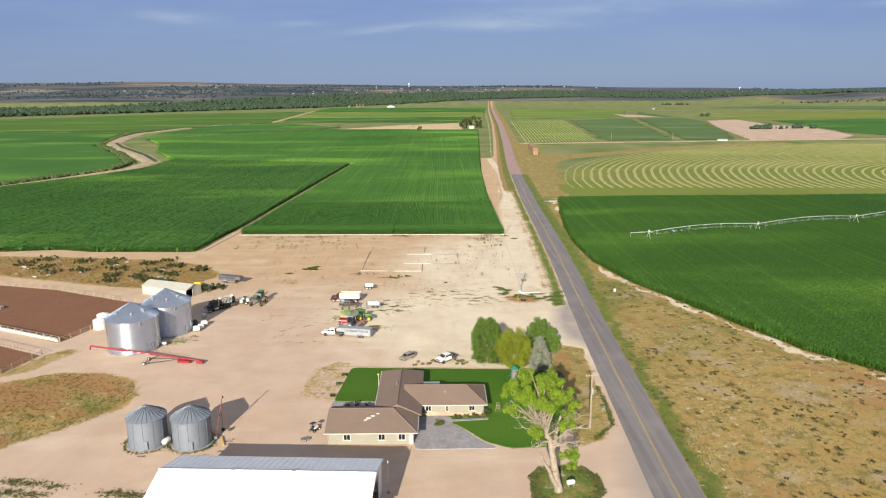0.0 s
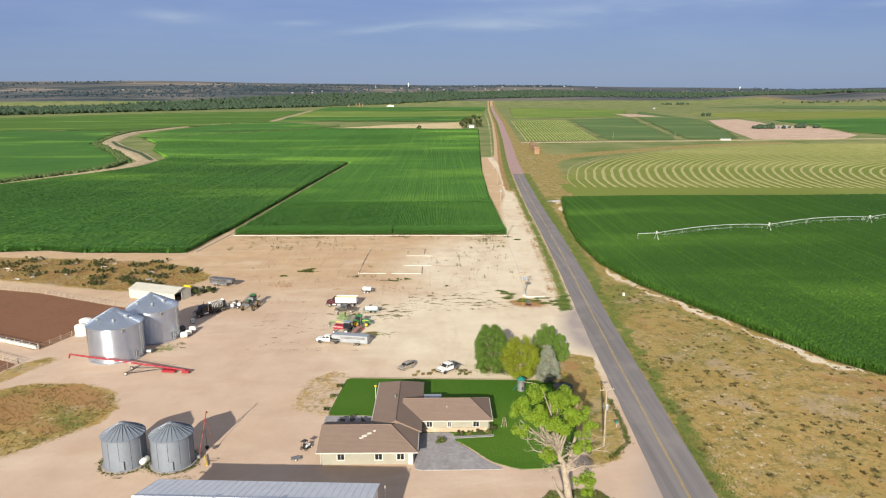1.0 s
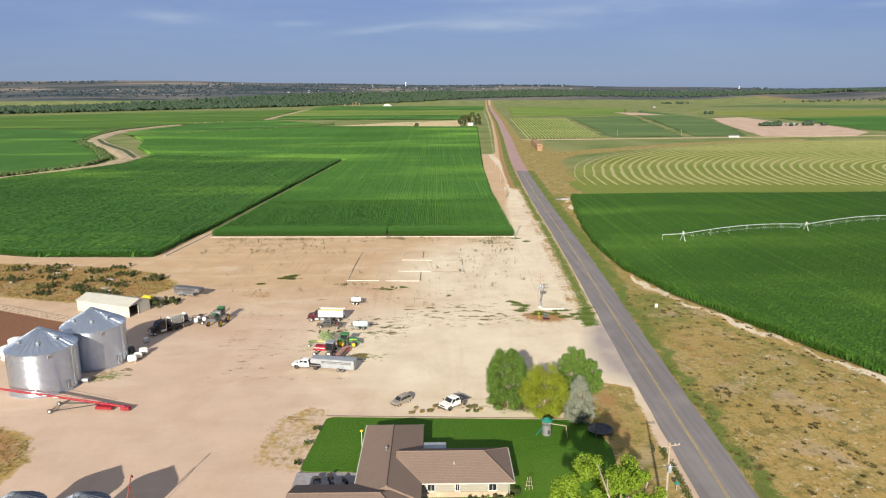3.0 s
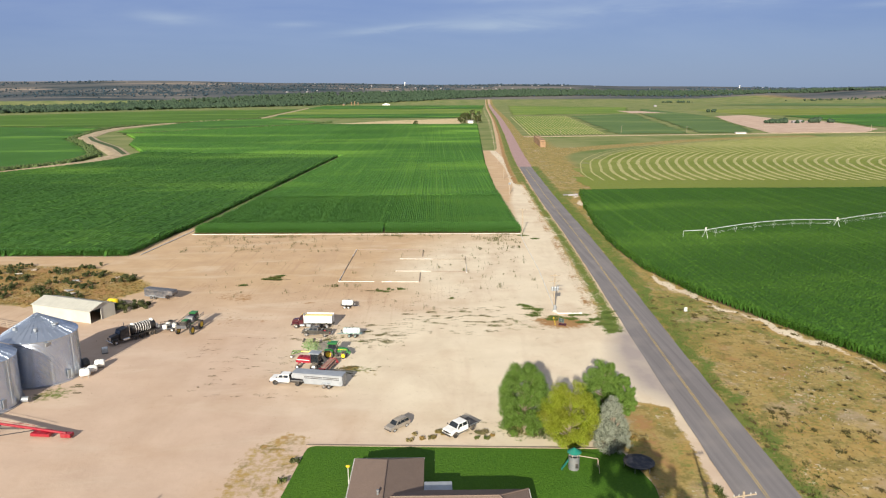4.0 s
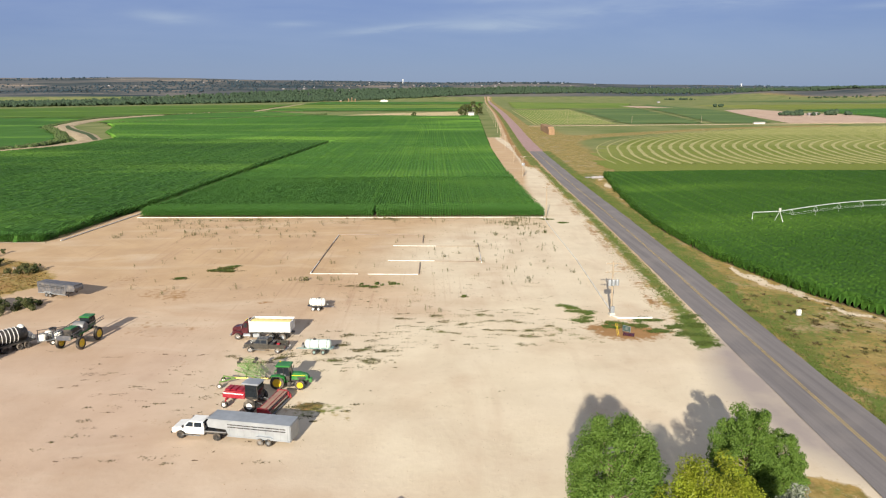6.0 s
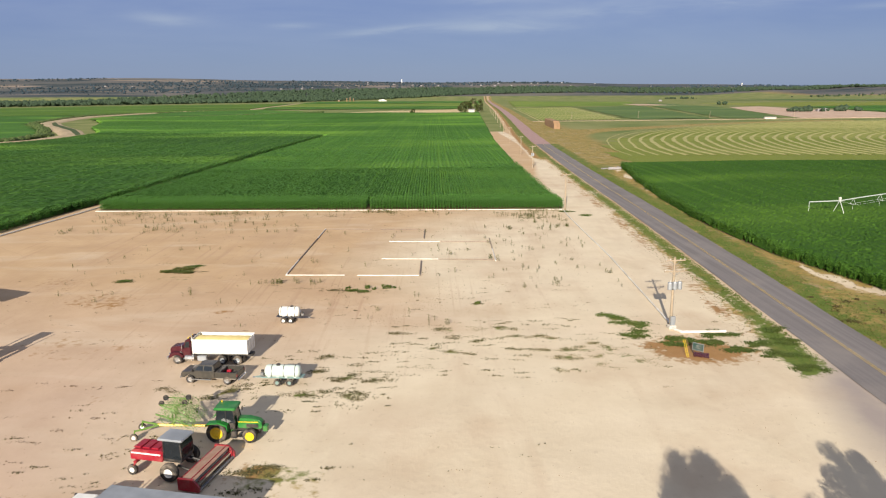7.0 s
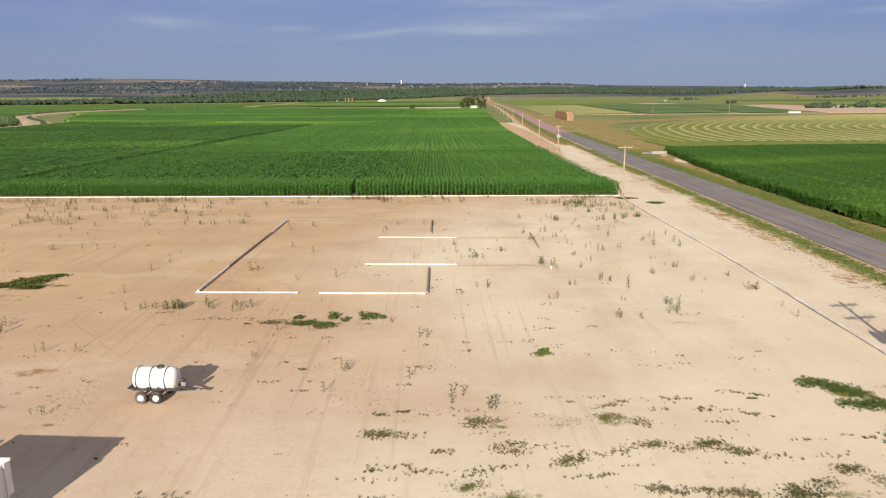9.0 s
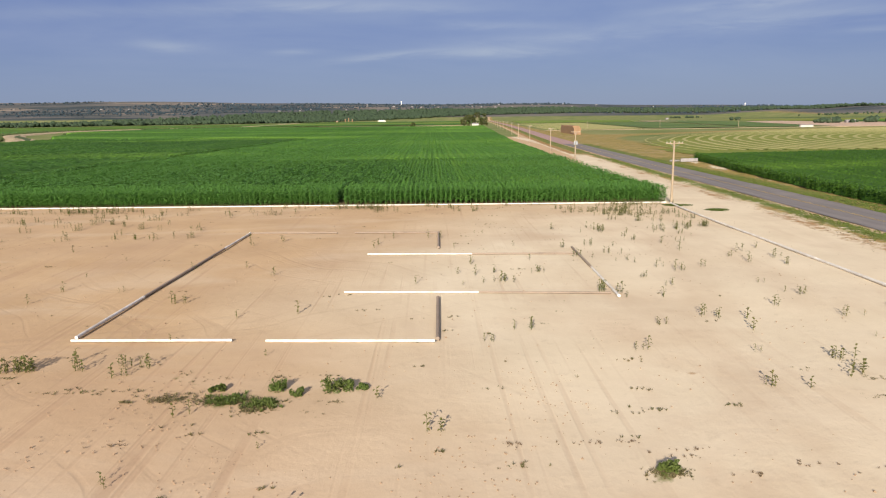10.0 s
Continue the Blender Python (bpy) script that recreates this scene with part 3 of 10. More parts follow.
    add("green", soft(TREE_BED, 1.2) * (0.72 + 0.24 * np.sin(px * 1.3) * np.sin(py * 1.1 + 0.8)))
    add("red", soft(TREE_BED, 1.0) * 0.34)
    add("green", np.exp(-((px + 45.4) / 9) ** 2 - ((py - 125.8) / 3.6) ** 2) * 0.45)
    add("green", soft([(-78, 108), (-60, 106), (-60, 116), (-76, 117)], 8) * 0.45)
    add("green", soft([(11, 161), (30, 161), (31, 168), (12, 166)], 4) * 0.5)
    for poly in (MID_CORN, WEST_CORN, EAST_CROP):
        add("soil", soft(poly, 1.5))
    # everything beyond the near fields
    away = np.clip((py - 416) / 6, 0, 1) * np.clip((east - 12) / 6, 0, 1)
    away = np.maximum(away, np.clip((py - 640) / 60, 0, 1) * np.clip((-east - 14) / 4, 0, 1))
    away = np.maximum(away, np.clip((-px - 235) / 10, 0, 1) * np.clip((py - 300) / 20, 0, 1))
    away = away * (1 - 0.62 * np.clip(1.3 - np.abs(east - 22) / 26, 0, 1) * (py > 405) * (py < 870) * (east > 0))
    ring = np.hypot(px - 478, py - 414)
    worn = np.exp(-((ring - 421 - np.clip((200 - px) * 0.25, 0, 30)) / 15) ** 2) * (py > 560) * (px < 420) * (px > 95)
    away = away * (1 - 0.9 * worn)
    add("dry", worn * 0.5)
    add("mead", away)
    add("mead", np.clip((-py + 70) / 30, 0, 1) * 0.9)
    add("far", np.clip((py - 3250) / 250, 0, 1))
    hills = np.clip((knolls(px, py) - 5) / 8, 0, 1)
    for key in ("far", "mead", "green"):
        cover[key] *= 1 - (0.45 if key == "far" else 0.8) * hills
    add("dry", hills * 0.42)
    add("red", hills * 0.3)
    add("far", hills * 0.66)
    col_a = np.ones((len(px), 4), np.float32)
    col_a[:, 0], col_a[:, 1], col_a[:, 2] = cover["dry"], np.maximum(cover["green"], 0.9 * cover["mat"]), cover["brown"]
    # loose pale sand north and east, packed earth where the yard is driven on
    pale = 1.25 - np.hypot((px - 20) / 58, (py - 193) / 52)
    pale = np.maximum(pale, 1.2 - np.hypot((px - 16) / 36, (py - 258) / 75))
    lane = np.clip(1.4 - np.abs(px - np.interp(py, [205, 312, 420, 540], [33, 38, 44, 50])) / np.interp(py, [205, 380, 440], [7.0, 7.0, 2.6]), 0, 1) * np.clip((py - 205) / 15, 0, 1) * np.clip((700 - py) / 60, 0, 1)
    col_a[:, 3] = np.clip(np.maximum(np.maximum(pale, lane * 1.2), 1.3 * bare), 0.02, 0.98)
    col_b = np.ones((len(px), 4), np.float32)
    col_b[:, 0], col_b[:, 1], col_b[:, 2], col_b[:, 3] = cover["soil"], cover["red"], cover["far"], cover["mead"]
    # grey where asphalt crumbs are carried into the yard and the drive
    add("apron", 1.15 * soft([(41.4, 171), (43.0, 212), (39.6, 210), (36.6, 203), (34.6, 192), (35.4, 180)], 5) * (east < 0))
    add("apron", soft([(37.5, 92), (38.8, 129), (36.6, 125), (34.4, 118), (33.6, 108), (34.4, 98)], 6) * (east < 0))
    col_c = np.ones((len(px), 4), np.float32)
    col_c[:, 0] = col_c[:, 1] = col_c[:, 2] = cover["apron"]
    for key, arr in (("cover_a", col_a), ("cover_b", col_b), ("cover_c", col_c)):
        at = me.attributes.new(key, "FLOAT_COLOR", "POINT")
        at.data.foreach_set("color", arr.ravel())
    tagged(new("ground", me), "pale sandy yard running into dry pasture and distant rises", "ground", kind="structure")


def ribbon(name, left, right, y0, y1, step, z, material, wob=0.0):
    """A strip along the road between two distances from its middle, slightly crowned."""
    ys = np.append(np.arange(y0, y1, step), y1)
    cols = [left + (right - left) * k / 6 for k in range(7)]
    verts, faces = [], []
    for j, y in enumerate(ys):
        for k, c in enumerate(cols):
            edge = wob * noise.noise((y * 0.21, k * 3.1, left)) if k in (0, 6) else 0
            verts.append((float(road_x(y)) + c + edge, float(y), z - 0.012 * abs(c)))
    for j in range(len(ys) - 1):
        for k in range(6):
            a = j * 7 + k
            faces.append((a, a + 1, a + 8, a + 7))
    return mesh_from(name, verts, faces, material, True)


def build_road():
    tagged(new("road", ribbon("road", -3.9, 4.2, -150, 536, 6, 0.12, M["asphalt"], 0.25)), "grey two-lane asphalt road with worn wheel tracks", "road", kind="structure")
    tagged(new("road_far", ribbon("road_far", -4.6, 4.6, 536, 3650, 25, 0.12, M["chipseal"], 0.3)), "pinkish chip-sealed stretch of the road", "road", kind="structure")
    for off in (-0.14, 0.14):
        tagged(new("road_marking", ribbon("road_marking", off - 0.055, off + 0.055, -150, 534, 8, 0.135, M["paint_yellow"])), "worn yellow centre line painted on the asphalt", "road marking", kind="structure")


def canopy(name, poly, xstep, ystep, height, rough, material, label, row=0.76, furrow=0.0, seed=1, skip=None):
    """A crop as a rough leafy surface that drops to the ground at its edges."""
    rng = np.random.default_rng(seed)
    x0, x1 = min(p[0] for p in poly), max(p[0] for p in poly)
    y0, y1 = min(p[1] for p in poly), max(p[1] for p in poly)
    xs, ys = np.arange(x0, x1 + xstep, xstep), np.arange(y0, y1 + ystep, ystep)
    gx, gy = np.meshgrid(xs, ys)
    gx = gx + rng.normal(0, 0.10 * xstep, gx.shape)
    gy = gy + rng.normal(0, 0.2 * ystep, gy.shape)
    deep = -edge_distance(gx, gy, poly)
    ins = deep > -0.2
    if skip is not None:
        ins &= ~skip(gx, gy)
    gz = height + rng.normal(0, rough, gx.shape) + 0.10 * height * np.sin(gx * 0.05 + 2 * np.sin(gy * 0.021))
    if furrow:
        gz -= furrow * (0.5 - 0.5 * np.cos(2 * np.pi * np.arange(gx.shape[1])[None, :] / 2.0))
    core = ins.copy()
    core[1:, :] &= ins[:-1, :]
    core[:-1, :] &= ins[1:, :]
    core[:, 1:] &= ins[:, :-1]
    core[:, :-1] &= ins[:, 1:]
    gz = 0.12 + (gz - 0.12) * np.sqrt(np.clip((deep + 0.1) / 1.6, 0, 1))
    if skip is not None:
        gz = np.where(core, gz, 0.12)
    keep = ins[:-1, :-1] & ins[:-1, 1:] & ins[1:, 1:] & ins[1:, :-1]
    idx = np.arange(gx.size).reshape(gx.shape)
    q = np.stack([idx[:-1, :-1], idx[:-1, 1:], idx[1:, 1:], idx[1:, :-1]], -1)[keep]
    used = np.unique(q)
    remap = np.full(gx.size, -1)
    remap[used] = np.arange(len(used))
    v = np.stack([gx, gy, gz], -1).reshape(-1, 3)[used]
    me = mesh_from(name, v.tolist(), remap[q].tolist(), material)
    return tagged(new(name, me), label, "crop", kind="stuff")


def plant_template(rng, height, leaves, droop, seg=2, width=0.075):
    """One stalk with arching leaves: verts and quads."""
    v, f = [], []
    w = 0.02
    for a in (0, math.pi / 2):
        dx, dy = w * math.cos(a), w * math.sin(a)
        n = len(v)
        v += [(-dx, -dy, 0), (dx, dy, 0), (dx * 0.5, dy * 0.5, height), (-dx * 0.5, -dy * 0.5, height)]
        f.append((n, n + 1, n + 2, n + 3))
    for k in range(leaves):
        a = k * 2.6 + rng.uniform(-0.5, 0.5)
        z = height * (0.18 + 0.72 * k / max(1, leaves - 1))
        ln = rng.uniform(0.55, 0.85) * droop
        c, s = math.cos(a), math.sin(a)
        n = len(v)
        pts = [(0.0, 0.0), (0.5, 0.28), (1.0, 0.02)] if seg == 2 else [(0.0, 0.0), (0.9, 0.22)]
        for i, (r, up) in enumerate(pts):
            ww = width * (1.0, 1.2, 0.25)[i] if seg == 2 else width * (1.1, 0.5)[i]
            v += [(c * r * ln - s * ww, s * r * ln + c * ww, z + up * ln), (c * r * ln + s * ww, s * r * ln - c * ww, z + up * ln)]
        for i in range(len(pts) - 1):
            b = n + 2 * i
            f.append((b, b + 1, b + 3, b + 2))
    return np.array(v), np.array(f)


def scatter(name, pos, scales, templates, material, label, category, kind="stuff", seed=3):
    """Many small plants joined into one mesh."""
    rng = np.random.default_rng(seed)
    which = rng.integers(0, len(templates), len(pos))
    ang = rng.uniform(0, 2 * np.pi, len(pos))
    vs, fs, base = [], [], 0
    for k, (tv, tf) in enumerate(templates):
        sel = np.where(which == k)[0]
        if not len(sel):
            continue
        c, s = np.cos(ang[sel])[:, None], np.sin(ang[sel])[:, None]
        sc = scales[sel][:, None]
        x = (tv[None, :, 0] * c - tv[None, :, 1] * s) * sc + pos[sel, 0][:, None]
        y = (tv[None, :, 0] * s + tv[None, :, 1] * c) * sc + pos[sel, 1][:, None]
        z = tv[None, :, 2] * sc + pos[sel, 2][:, None]
        vs.append(np.stack([x, y, z], -1).reshape(-1, 3))
        off = base + np.arange(len(sel))[:, None, None] * len(tv)
        fs.append((tf[None] + off).reshape(-1, tf.shape[1]))
        base += len(sel) * len(tv)
    me = mesh_from(name, np.concatenate(vs).tolist(), np.concatenate(fs).tolist(), material)
    return tagged(new(name, me), label, category, kind=kind)


def build_crops():
    rng = np.random.default_rng(11)
    near_y = 392
    # tall corn of the middle field: plants in rows near the yard, leafy rows beyond
    tall = [plant_template(rng, 2.35, 7, 1.0) for _ in range(5)]
    cheap = [plant_template(rng, 2.3, 5, 1.15, 1, 0.10) for _ in range(5)]
    rows = np.arange(-85.6, 31.6, 0.76)
    front, body = [], []
    for x in rows:
        y0 = 316.6 - (x + 85.5) * 0.0298
        n1 = np.arange(y0, y0 + 10, 0.24)
        front.append(np.stack([np.full(len(n1), x), n1], -1))
        n2 = np.arange(y0 + 10, near_y + 6, 0.48)
        body.append(np.stack([np.full(len(n2), x), n2], -1))
    extra = np.column_stack([rng.choice(rows, 42000), near_y + 190 * rng.random(42000) ** 1.7])
    body.append(extra)
    left_edge = lambda y: np.interp(y, [316, 411, 614], [-85.3, -81.0, -70.2])
    for nm, grp, tm, jit in (("corn_plants_front", front, tall, 0.06), ("corn_plants", body, cheap, 0.10)):
        p = np.concatenate(grp)
        p = p[p[:, 0] > left_edge(p[:, 1])]
        p = p[(np.abs(p[:, 0] + 17.2 - 0.02 * (p[:, 1] - 313)) > 0.40)]      # a row that failed
        p = p + rng.normal(0, jit, p.shape)
        p3 = np.column_stack([p, np.zeros(len(p))])
        scatter(nm, p3, rng.uniform(0.86, 1.1, len(p)), tm, M["corn_leaf"], "tall green corn plants standing in rows", "corn")
    canopy("corn_field", MID_CORN, 0.76, 1.2, 2.2, 0.11, M["corn"], "broad field of tall green corn in rows", furrow=0.22, seed=2, skip=lambda x, y: ((y < near_y) | (x < -123)))
    canopy("corn_field_rear", MID_CORN, 1.1, 1.8, 2.2, 0.12, M["corn"], "rear part of the green corn field", seed=5, skip=lambda x, y: (x > -115))
    canopy("corn_underlayer", MID_CORN, 0.38, 1.6, 2.05, 0.14, M["corn"], "lower leaves of the corn", furrow=0.40, seed=8, skip=lambda x, y: (y > near_y + 4) | (y < 322) | (x < -84.5))
    # western field
    canopy("corn_field_west", WEST_CORN, 0.85, 1.4, 2.15, 0.11, M["corn_west"], "green corn field beyond a farm track", furrow=0.25, seed=3)
    ex = rng.uniform(-172, -94, 2600)
    ey = np.interp(ex, [-172, -150, -135, -93.6], [284.8, 287.6, 283.2, 281.5]) + rng.uniform(0.0, 3.0, 2600)
    scatter("corn_plants_west", np.column_stack([ex, ey, np.zeros(2600)]), rng.uniform(0.75, 1.05, 2600), cheap, M["corn_leaf"], "green corn plants on the field edge", "corn", seed=6)
    dy = rng.uniform(283, 610, 5200)
    dx = np.where(rng.random(5200) < 0.5, left_edge(dy) - rng.uniform(4.0, 5.8, 5200) - np.interp(dy, [283, 316, 330], [4.0, 2.0, 0.6]), left_edge(dy) + rng.uniform(0, 1.2, 5200))
    sel = (dy > 318) | (dx < left_edge(dy) - 1)
    scatter("corn_plants_track", np.column_stack([dx, dy, np.zeros(5200)])[sel], rng.uniform(0.8, 1.05, 5200)[sel], cheap, M["corn_leaf"], "green corn plants lining the track", "corn", seed=9)
    # eastern half circle under the pivot
    canopy("crop_field_east", EAST_CROP, 0.5, 0.6, 2.0, 0.085, M["corn_east"], "dense green crop under the pivot sprinkler", furrow=0.16, seed=4, skip=lambda x, y: x > 212)
    canopy("crop_field_east_rear", EAST_CROP, 1.0, 1.3, 2.0, 0.12, M["corn_east"], "rear part of the dense green crop", furrow=0.16, seed=44, skip=lambda x, y: x < 208)
    ep = []
    for (x0, y0), (x1, y1) in zip(EAST_CROP[:10], EAST_CROP[1:11]):
        n = int(math.hypot(x1 - x0, y1 - y0) / 0.09)
        u = rng.random(n)
        ep.append(np.column_stack([x0 + (x1 - x0) * u + rng.uniform(-0.3, 1.8, n) + np.interp(u, np.linspace(0, 1, max(4, n // 40)), rng.uniform(-0.9, 0.9, max(4, n // 40))), y0 + (y1 - y0) * u + rng.uniform(-0.4, 0.8, n), np.zeros(n)]))
    ep = np.concatenate(ep)
    scatter("crop_plants_east", ep, rng.uniform(0.55, 1.0, len(ep)), cheap, M["corn_leaf_dark"], "green crop plants on the field edge", "corn", seed=10)


PIVOT = (478.0, 414.0)


def build_hay():
    """Cut hay lying in arcs round the pivot, with striped and plain fields beyond."""
    cx, cy = PIVOT
    arc = [(cx + 404 * math.cos(radians(a)), cy + 404 * math.sin(radians(a))) for a in range(180, -1, -6)]
    canopy("hay_field", arc + [(cx + 404, 415), (72, 415)], 9.0, 9.0, 0.12, 0.02, M["hay"], "mown yellow-green hay field", seed=12)
    verts, faces = [], []
    rng = np.random.default_rng(4)
    for k in range(54):
        r = 388 - 6.3 * k
        if r < 40:
            break
        full = min(1.0, 0.35 + 0.16 * k)
        steps = max(20, int(r * 0.5))
        prof = [(-1.25, 0.05), (-0.7, 0.22), (0.1, 0.30), (0.7, 0.22), (1.25, 0.05)]
        start = len(verts)
        for i in range(steps + 1):
            a = math.pi * (1 - 0.72 * i / steps)
            wob = 0.5 * noise.noise((k * 7.3, i * 0.35, 0))
            sc = (1 + 0.35 * noise.noise((k * 3.1, i * 0.8, 5))) * full * (1 - 0.35 * min(1.0, 2.2 * i / steps))
            wob += 1.6 * noise.noise((i * 0.09, 4.0, 0))
            for d, z in prof:
                rr = r + wob + d * sc
                verts.append((cx + rr * math.cos(a), max(cy + 2.0, cy + 22.0 + rr * math.sin(a - 0.06)), 0.1 + z * sc))
        for i in range(steps):
            for j in range(4):
                b = start + i * 5 + j
                faces.append((b, b + 1, b + 6, b + 5))
    tagged(new("hay_windrows", mesh_from("hay_windrows", verts, faces, M["windrow"], True)), "curving pale windrows of cut hay", "hay", kind="stuff")
    # striped field
    verts, faces = [], []
    for k in range(22):
        u = (k + 0.5) / 22
        x0, x1 = 108 + 92 * u, 150 + 118 * u
        n = 12
        st = len(verts)
        for i in range(n + 1):
            v = i / n
            y = 868 + 14 * u + (1482 + 30 * u - 868 - 14 * u) * v
            x = x0 + (x1 - x0) * v
            for d, z in ((-1.0, 0.1), (0, 0.75), (1.0, 0.1)):
                verts.append((x + d, y, z))
        for i in range(n):
            for j in range(2):
                b = st + i * 3 + j
                faces.append((b, b + 1, b + 4, b + 3))
    tagged(new("hay_windrows_far", mesh_from("hay_windrows_far", verts, faces, M["windrow"], True)), "straight pale windrows in a far field", "hay", kind="stuff")
    far = [
        ("field_lime", "pale green short crop", [(110, 886), (202, 886), (266, 1490), (156, 1509)], 0.3),
        ("field_grey", "grey-green crop in rows", [(206, 886), (300, 886), (440, 1630), (270, 1495)], 0.5),
        ("field_grey", "grey-green crop in rows", [(306, 886), (376, 886), (440, 1082), (540, 1468), (588, 2100), (455, 1660)], 0.5),
        ("field_lime", "yellow-green field by the road", [(162, 1580), (440, 1660), (588, 2230), (256, 2590)], 0.4),
        ("hay", "straw-coloured field beyond the farmyard", [(625, 1552), (673, 1447), (974, 1546), (1500, 1800), (1500, 2000), (1239, 1968), (657, 1900)], 0.2),
        ("corn", "bright green field beside the farmyard", [(601, 952), (700, 930), (1300, 1000), (1500, 1500), (956, 1517), (661, 1421), (640, 1234), (590, 1030)], 0.6),
        ("field_grey", "dark green field before the rise", [(900, 2450), (1320, 2100), (2100, 2700), (1500, 2850)], 0.6),
        ("corn", "green field beyond the ditch", [(-300, 492), (-265, 574), (-274, 642), (-322, 731), (-408, 868), (-455, 1010), (-490, 1137), (-700, 1180), (-900, 900), (-600, 520), (-360, 440)], 1.2),
        ("corn", "green field beside the ditch", [(-380, 948), (-312, 1062), (-205, 1200), (-180, 1268), (-330, 1480), (-425, 1340), (-436, 1100), (-425, 1008)], 1.0),
        ("field_mid", "green field by the river trees", [(-480, 1150), (-468, 1240), (-355, 1500), (-420, 2300), (-800, 2150), (-1150, 1700), (-1000, 1250)], 0.6),
        ("corn", "dark green strip", [(-330, 1500), (40, 1440), (110, 1700), (-360, 1720)], 1.0),
        ("field_lime", "yellow-green strip", [(-362, 1735), (112, 1715), (140, 2150), (-400, 2250)], 0.5),
        ("corn", "far green strip", [(-405, 2265), (142, 2165), (185, 2700), (-430, 2850)], 0.8),
        ("stubble", "pale stubble field", [(-188, 1195), (46, 1150), (48, 1425), (-80, 1330)], 0.1),
    ]
    for k, (m, label, poly, h) in enumerate(far):
        big = max(p[1] for p in poly) - min(p[1] for p in poly)
        st = 5.0 if big < 700 else 9.0
        canopy("crop_field", poly, st, st, h, 0.08, M[m], label, seed=20 + k)


def bank_strip(pts_w, name, label, z=1.5):
    """A winding bank: a strip of given widths along a line, raised in the middle."""
    verts, faces = [], []
    n = len(pts_w)
    for i, (x, y, w) in enumerate(pts_w):
        a, b = pts_w[max(0, i - 1)], pts_w[min(n - 1, i + 1)]
        tx, ty = b[0] - a[0], b[1] - a[1]
        l = math.hypot(tx, ty)
        nx_, ny_ = -ty / l, tx / l
        for u, h in ((-1, 0.05), (-0.6, 0.8), (-0.2, 0.3), (0.2, 0.9), (0.65, 0.7), (1, 0.05)):
            verts.append((x + nx_ * w * u, y + ny_ * w * u, z * h + 0.05))
    for i in range(n - 1):
        for j in range(5):
            b = i * 6 + j
            faces.append((b, b + 1, b + 7, b + 6))
    me = mesh_from(name, verts, faces, M["bank"], True)
    me.materials.append(M["scrub"])
    for k, f in enumerate(me.polygons):
        if k % 5 == 1 and noise.noise((k * 0.23, 1.0, 3.0)) > 0.0:
            f.material_index = 1
    tagged(new(name, me), label, "bank", kind="structure")


build_ground()
build_road()
build_crops()
build_hay()
bank_strip([(-297, 470, 2.2), (-285, 500, 2.2), (-268, 545, 2.9), (-254, 590, 5.8), (-258, 650, 8.6), (-300, 725, 10.1), (-370, 830, 11.5), (-408, 900, 10.1), (-440, 1005, 10.1), (-462, 1110, 8.6), (-452, 1230, 5), (-430, 1345, 3.6), (-345, 1500, 3.6), (-410, 2380, 5.8)], "ditch_bank", "winding sandy bank of an irrigation ditch")

# ---- shaping helpers ----
def box(bm, c, s, bevel=0.0, m=None):
    """A box round the centre c with sizes s, its edges eased."""
    g = bmesh.ops.create_cube(bm, size=1.0)
    vs = g["verts"]
    for v in vs:
        v.co = Vector((v.co.x * s[0] + c[0], v.co.y * s[1] + c[1], v.co.z * s[2] + c[2]))
    if bevel:
        es = list({e for v in vs for e in v.link_edges})
        r = bmesh.ops.bevel(bm, geom=es, offset=bevel, segments=1, affect="EDGES")
        vs = list({v for f in r["faces"] for v in f.verts} | {v for v in vs if v.is_valid})
    if m:
        bmesh.ops.transform(bm, matrix=m, verts=[v for v in vs if v.is_valid])


def cyl(bm, a, b, r0, r1=None, n=10, caps=True):
    """A rod or cone from a to b."""
    r1 = r0 if r1 is None else r1
    a, b = Vector(a), Vector(b)
    z = (b - a).normalized()
    x = z.orthogonal().normalized()
    y = z.cross(x)
    ra = [bm.verts.new(a + (x * math.cos(k * math.tau / n) + y * math.sin(k * math.tau / n)) * r0) for k in range(n)]
    rb = [bm.verts.new(b + (x * math.cos(k * math.tau / n) + y * math.sin(k * math.tau / n)) * r1) for k in range(n)]
    for k in range(n):
        bm.faces.new((ra[k], ra[(k + 1) % n], rb[(k + 1) % n], rb[k]))
    if caps:
        bm.faces.new(ra[::-1])
        bm.faces.new(rb)


def lathe(bm, prof, n=24, m=None, close=True):
    """Turn a profile of (radius, height) round z."""
    rings = []
    for r, z in prof:
        if r < 1e-5:
            rings.append([bm.verts.new((0, 0, z))] * n)
        else:
            rings.append([bm.verts.new((r * math.cos(k * math.tau / n), r * math.sin(k * math.tau / n), z)) for k in range(n)])
    for p, q in zip(rings, rings[1:]):
        for k in range(n):
            f = []
            for v in (p[k], p[(k + 1) % n], q[(k + 1) % n], q[k]):
                if v not in f:
                    f.append(v)
            if len(f) > 2:
                bm.faces.new(f)
    if m:
        bmesh.ops.transform(bm, matrix=m, verts=list({v for r in rings for v in r}))


def prism(bm, pts, y0, y1, taper=None):
    """Extrude an (x, z) outline from y0 to y1. taper: {index: inset in y} pulls single points in."""
    taper = taper or {}
    a = [bm.verts.new((x, y0 + taper.get(i, 0), z)) for i, (x, z) in enumerate(pts)]
    b = [bm.verts.new((x, y1 - taper.get(i, 0), z)) for i, (x, z) in enumerate(pts)]
    n = len(pts)
    for k in range(n):
        bm.faces.new((a[k], a[(k + 1) % n], b[(k + 1) % n], b[k]))
    bm.faces.new(a[::-1])
    bm.faces.new(b)


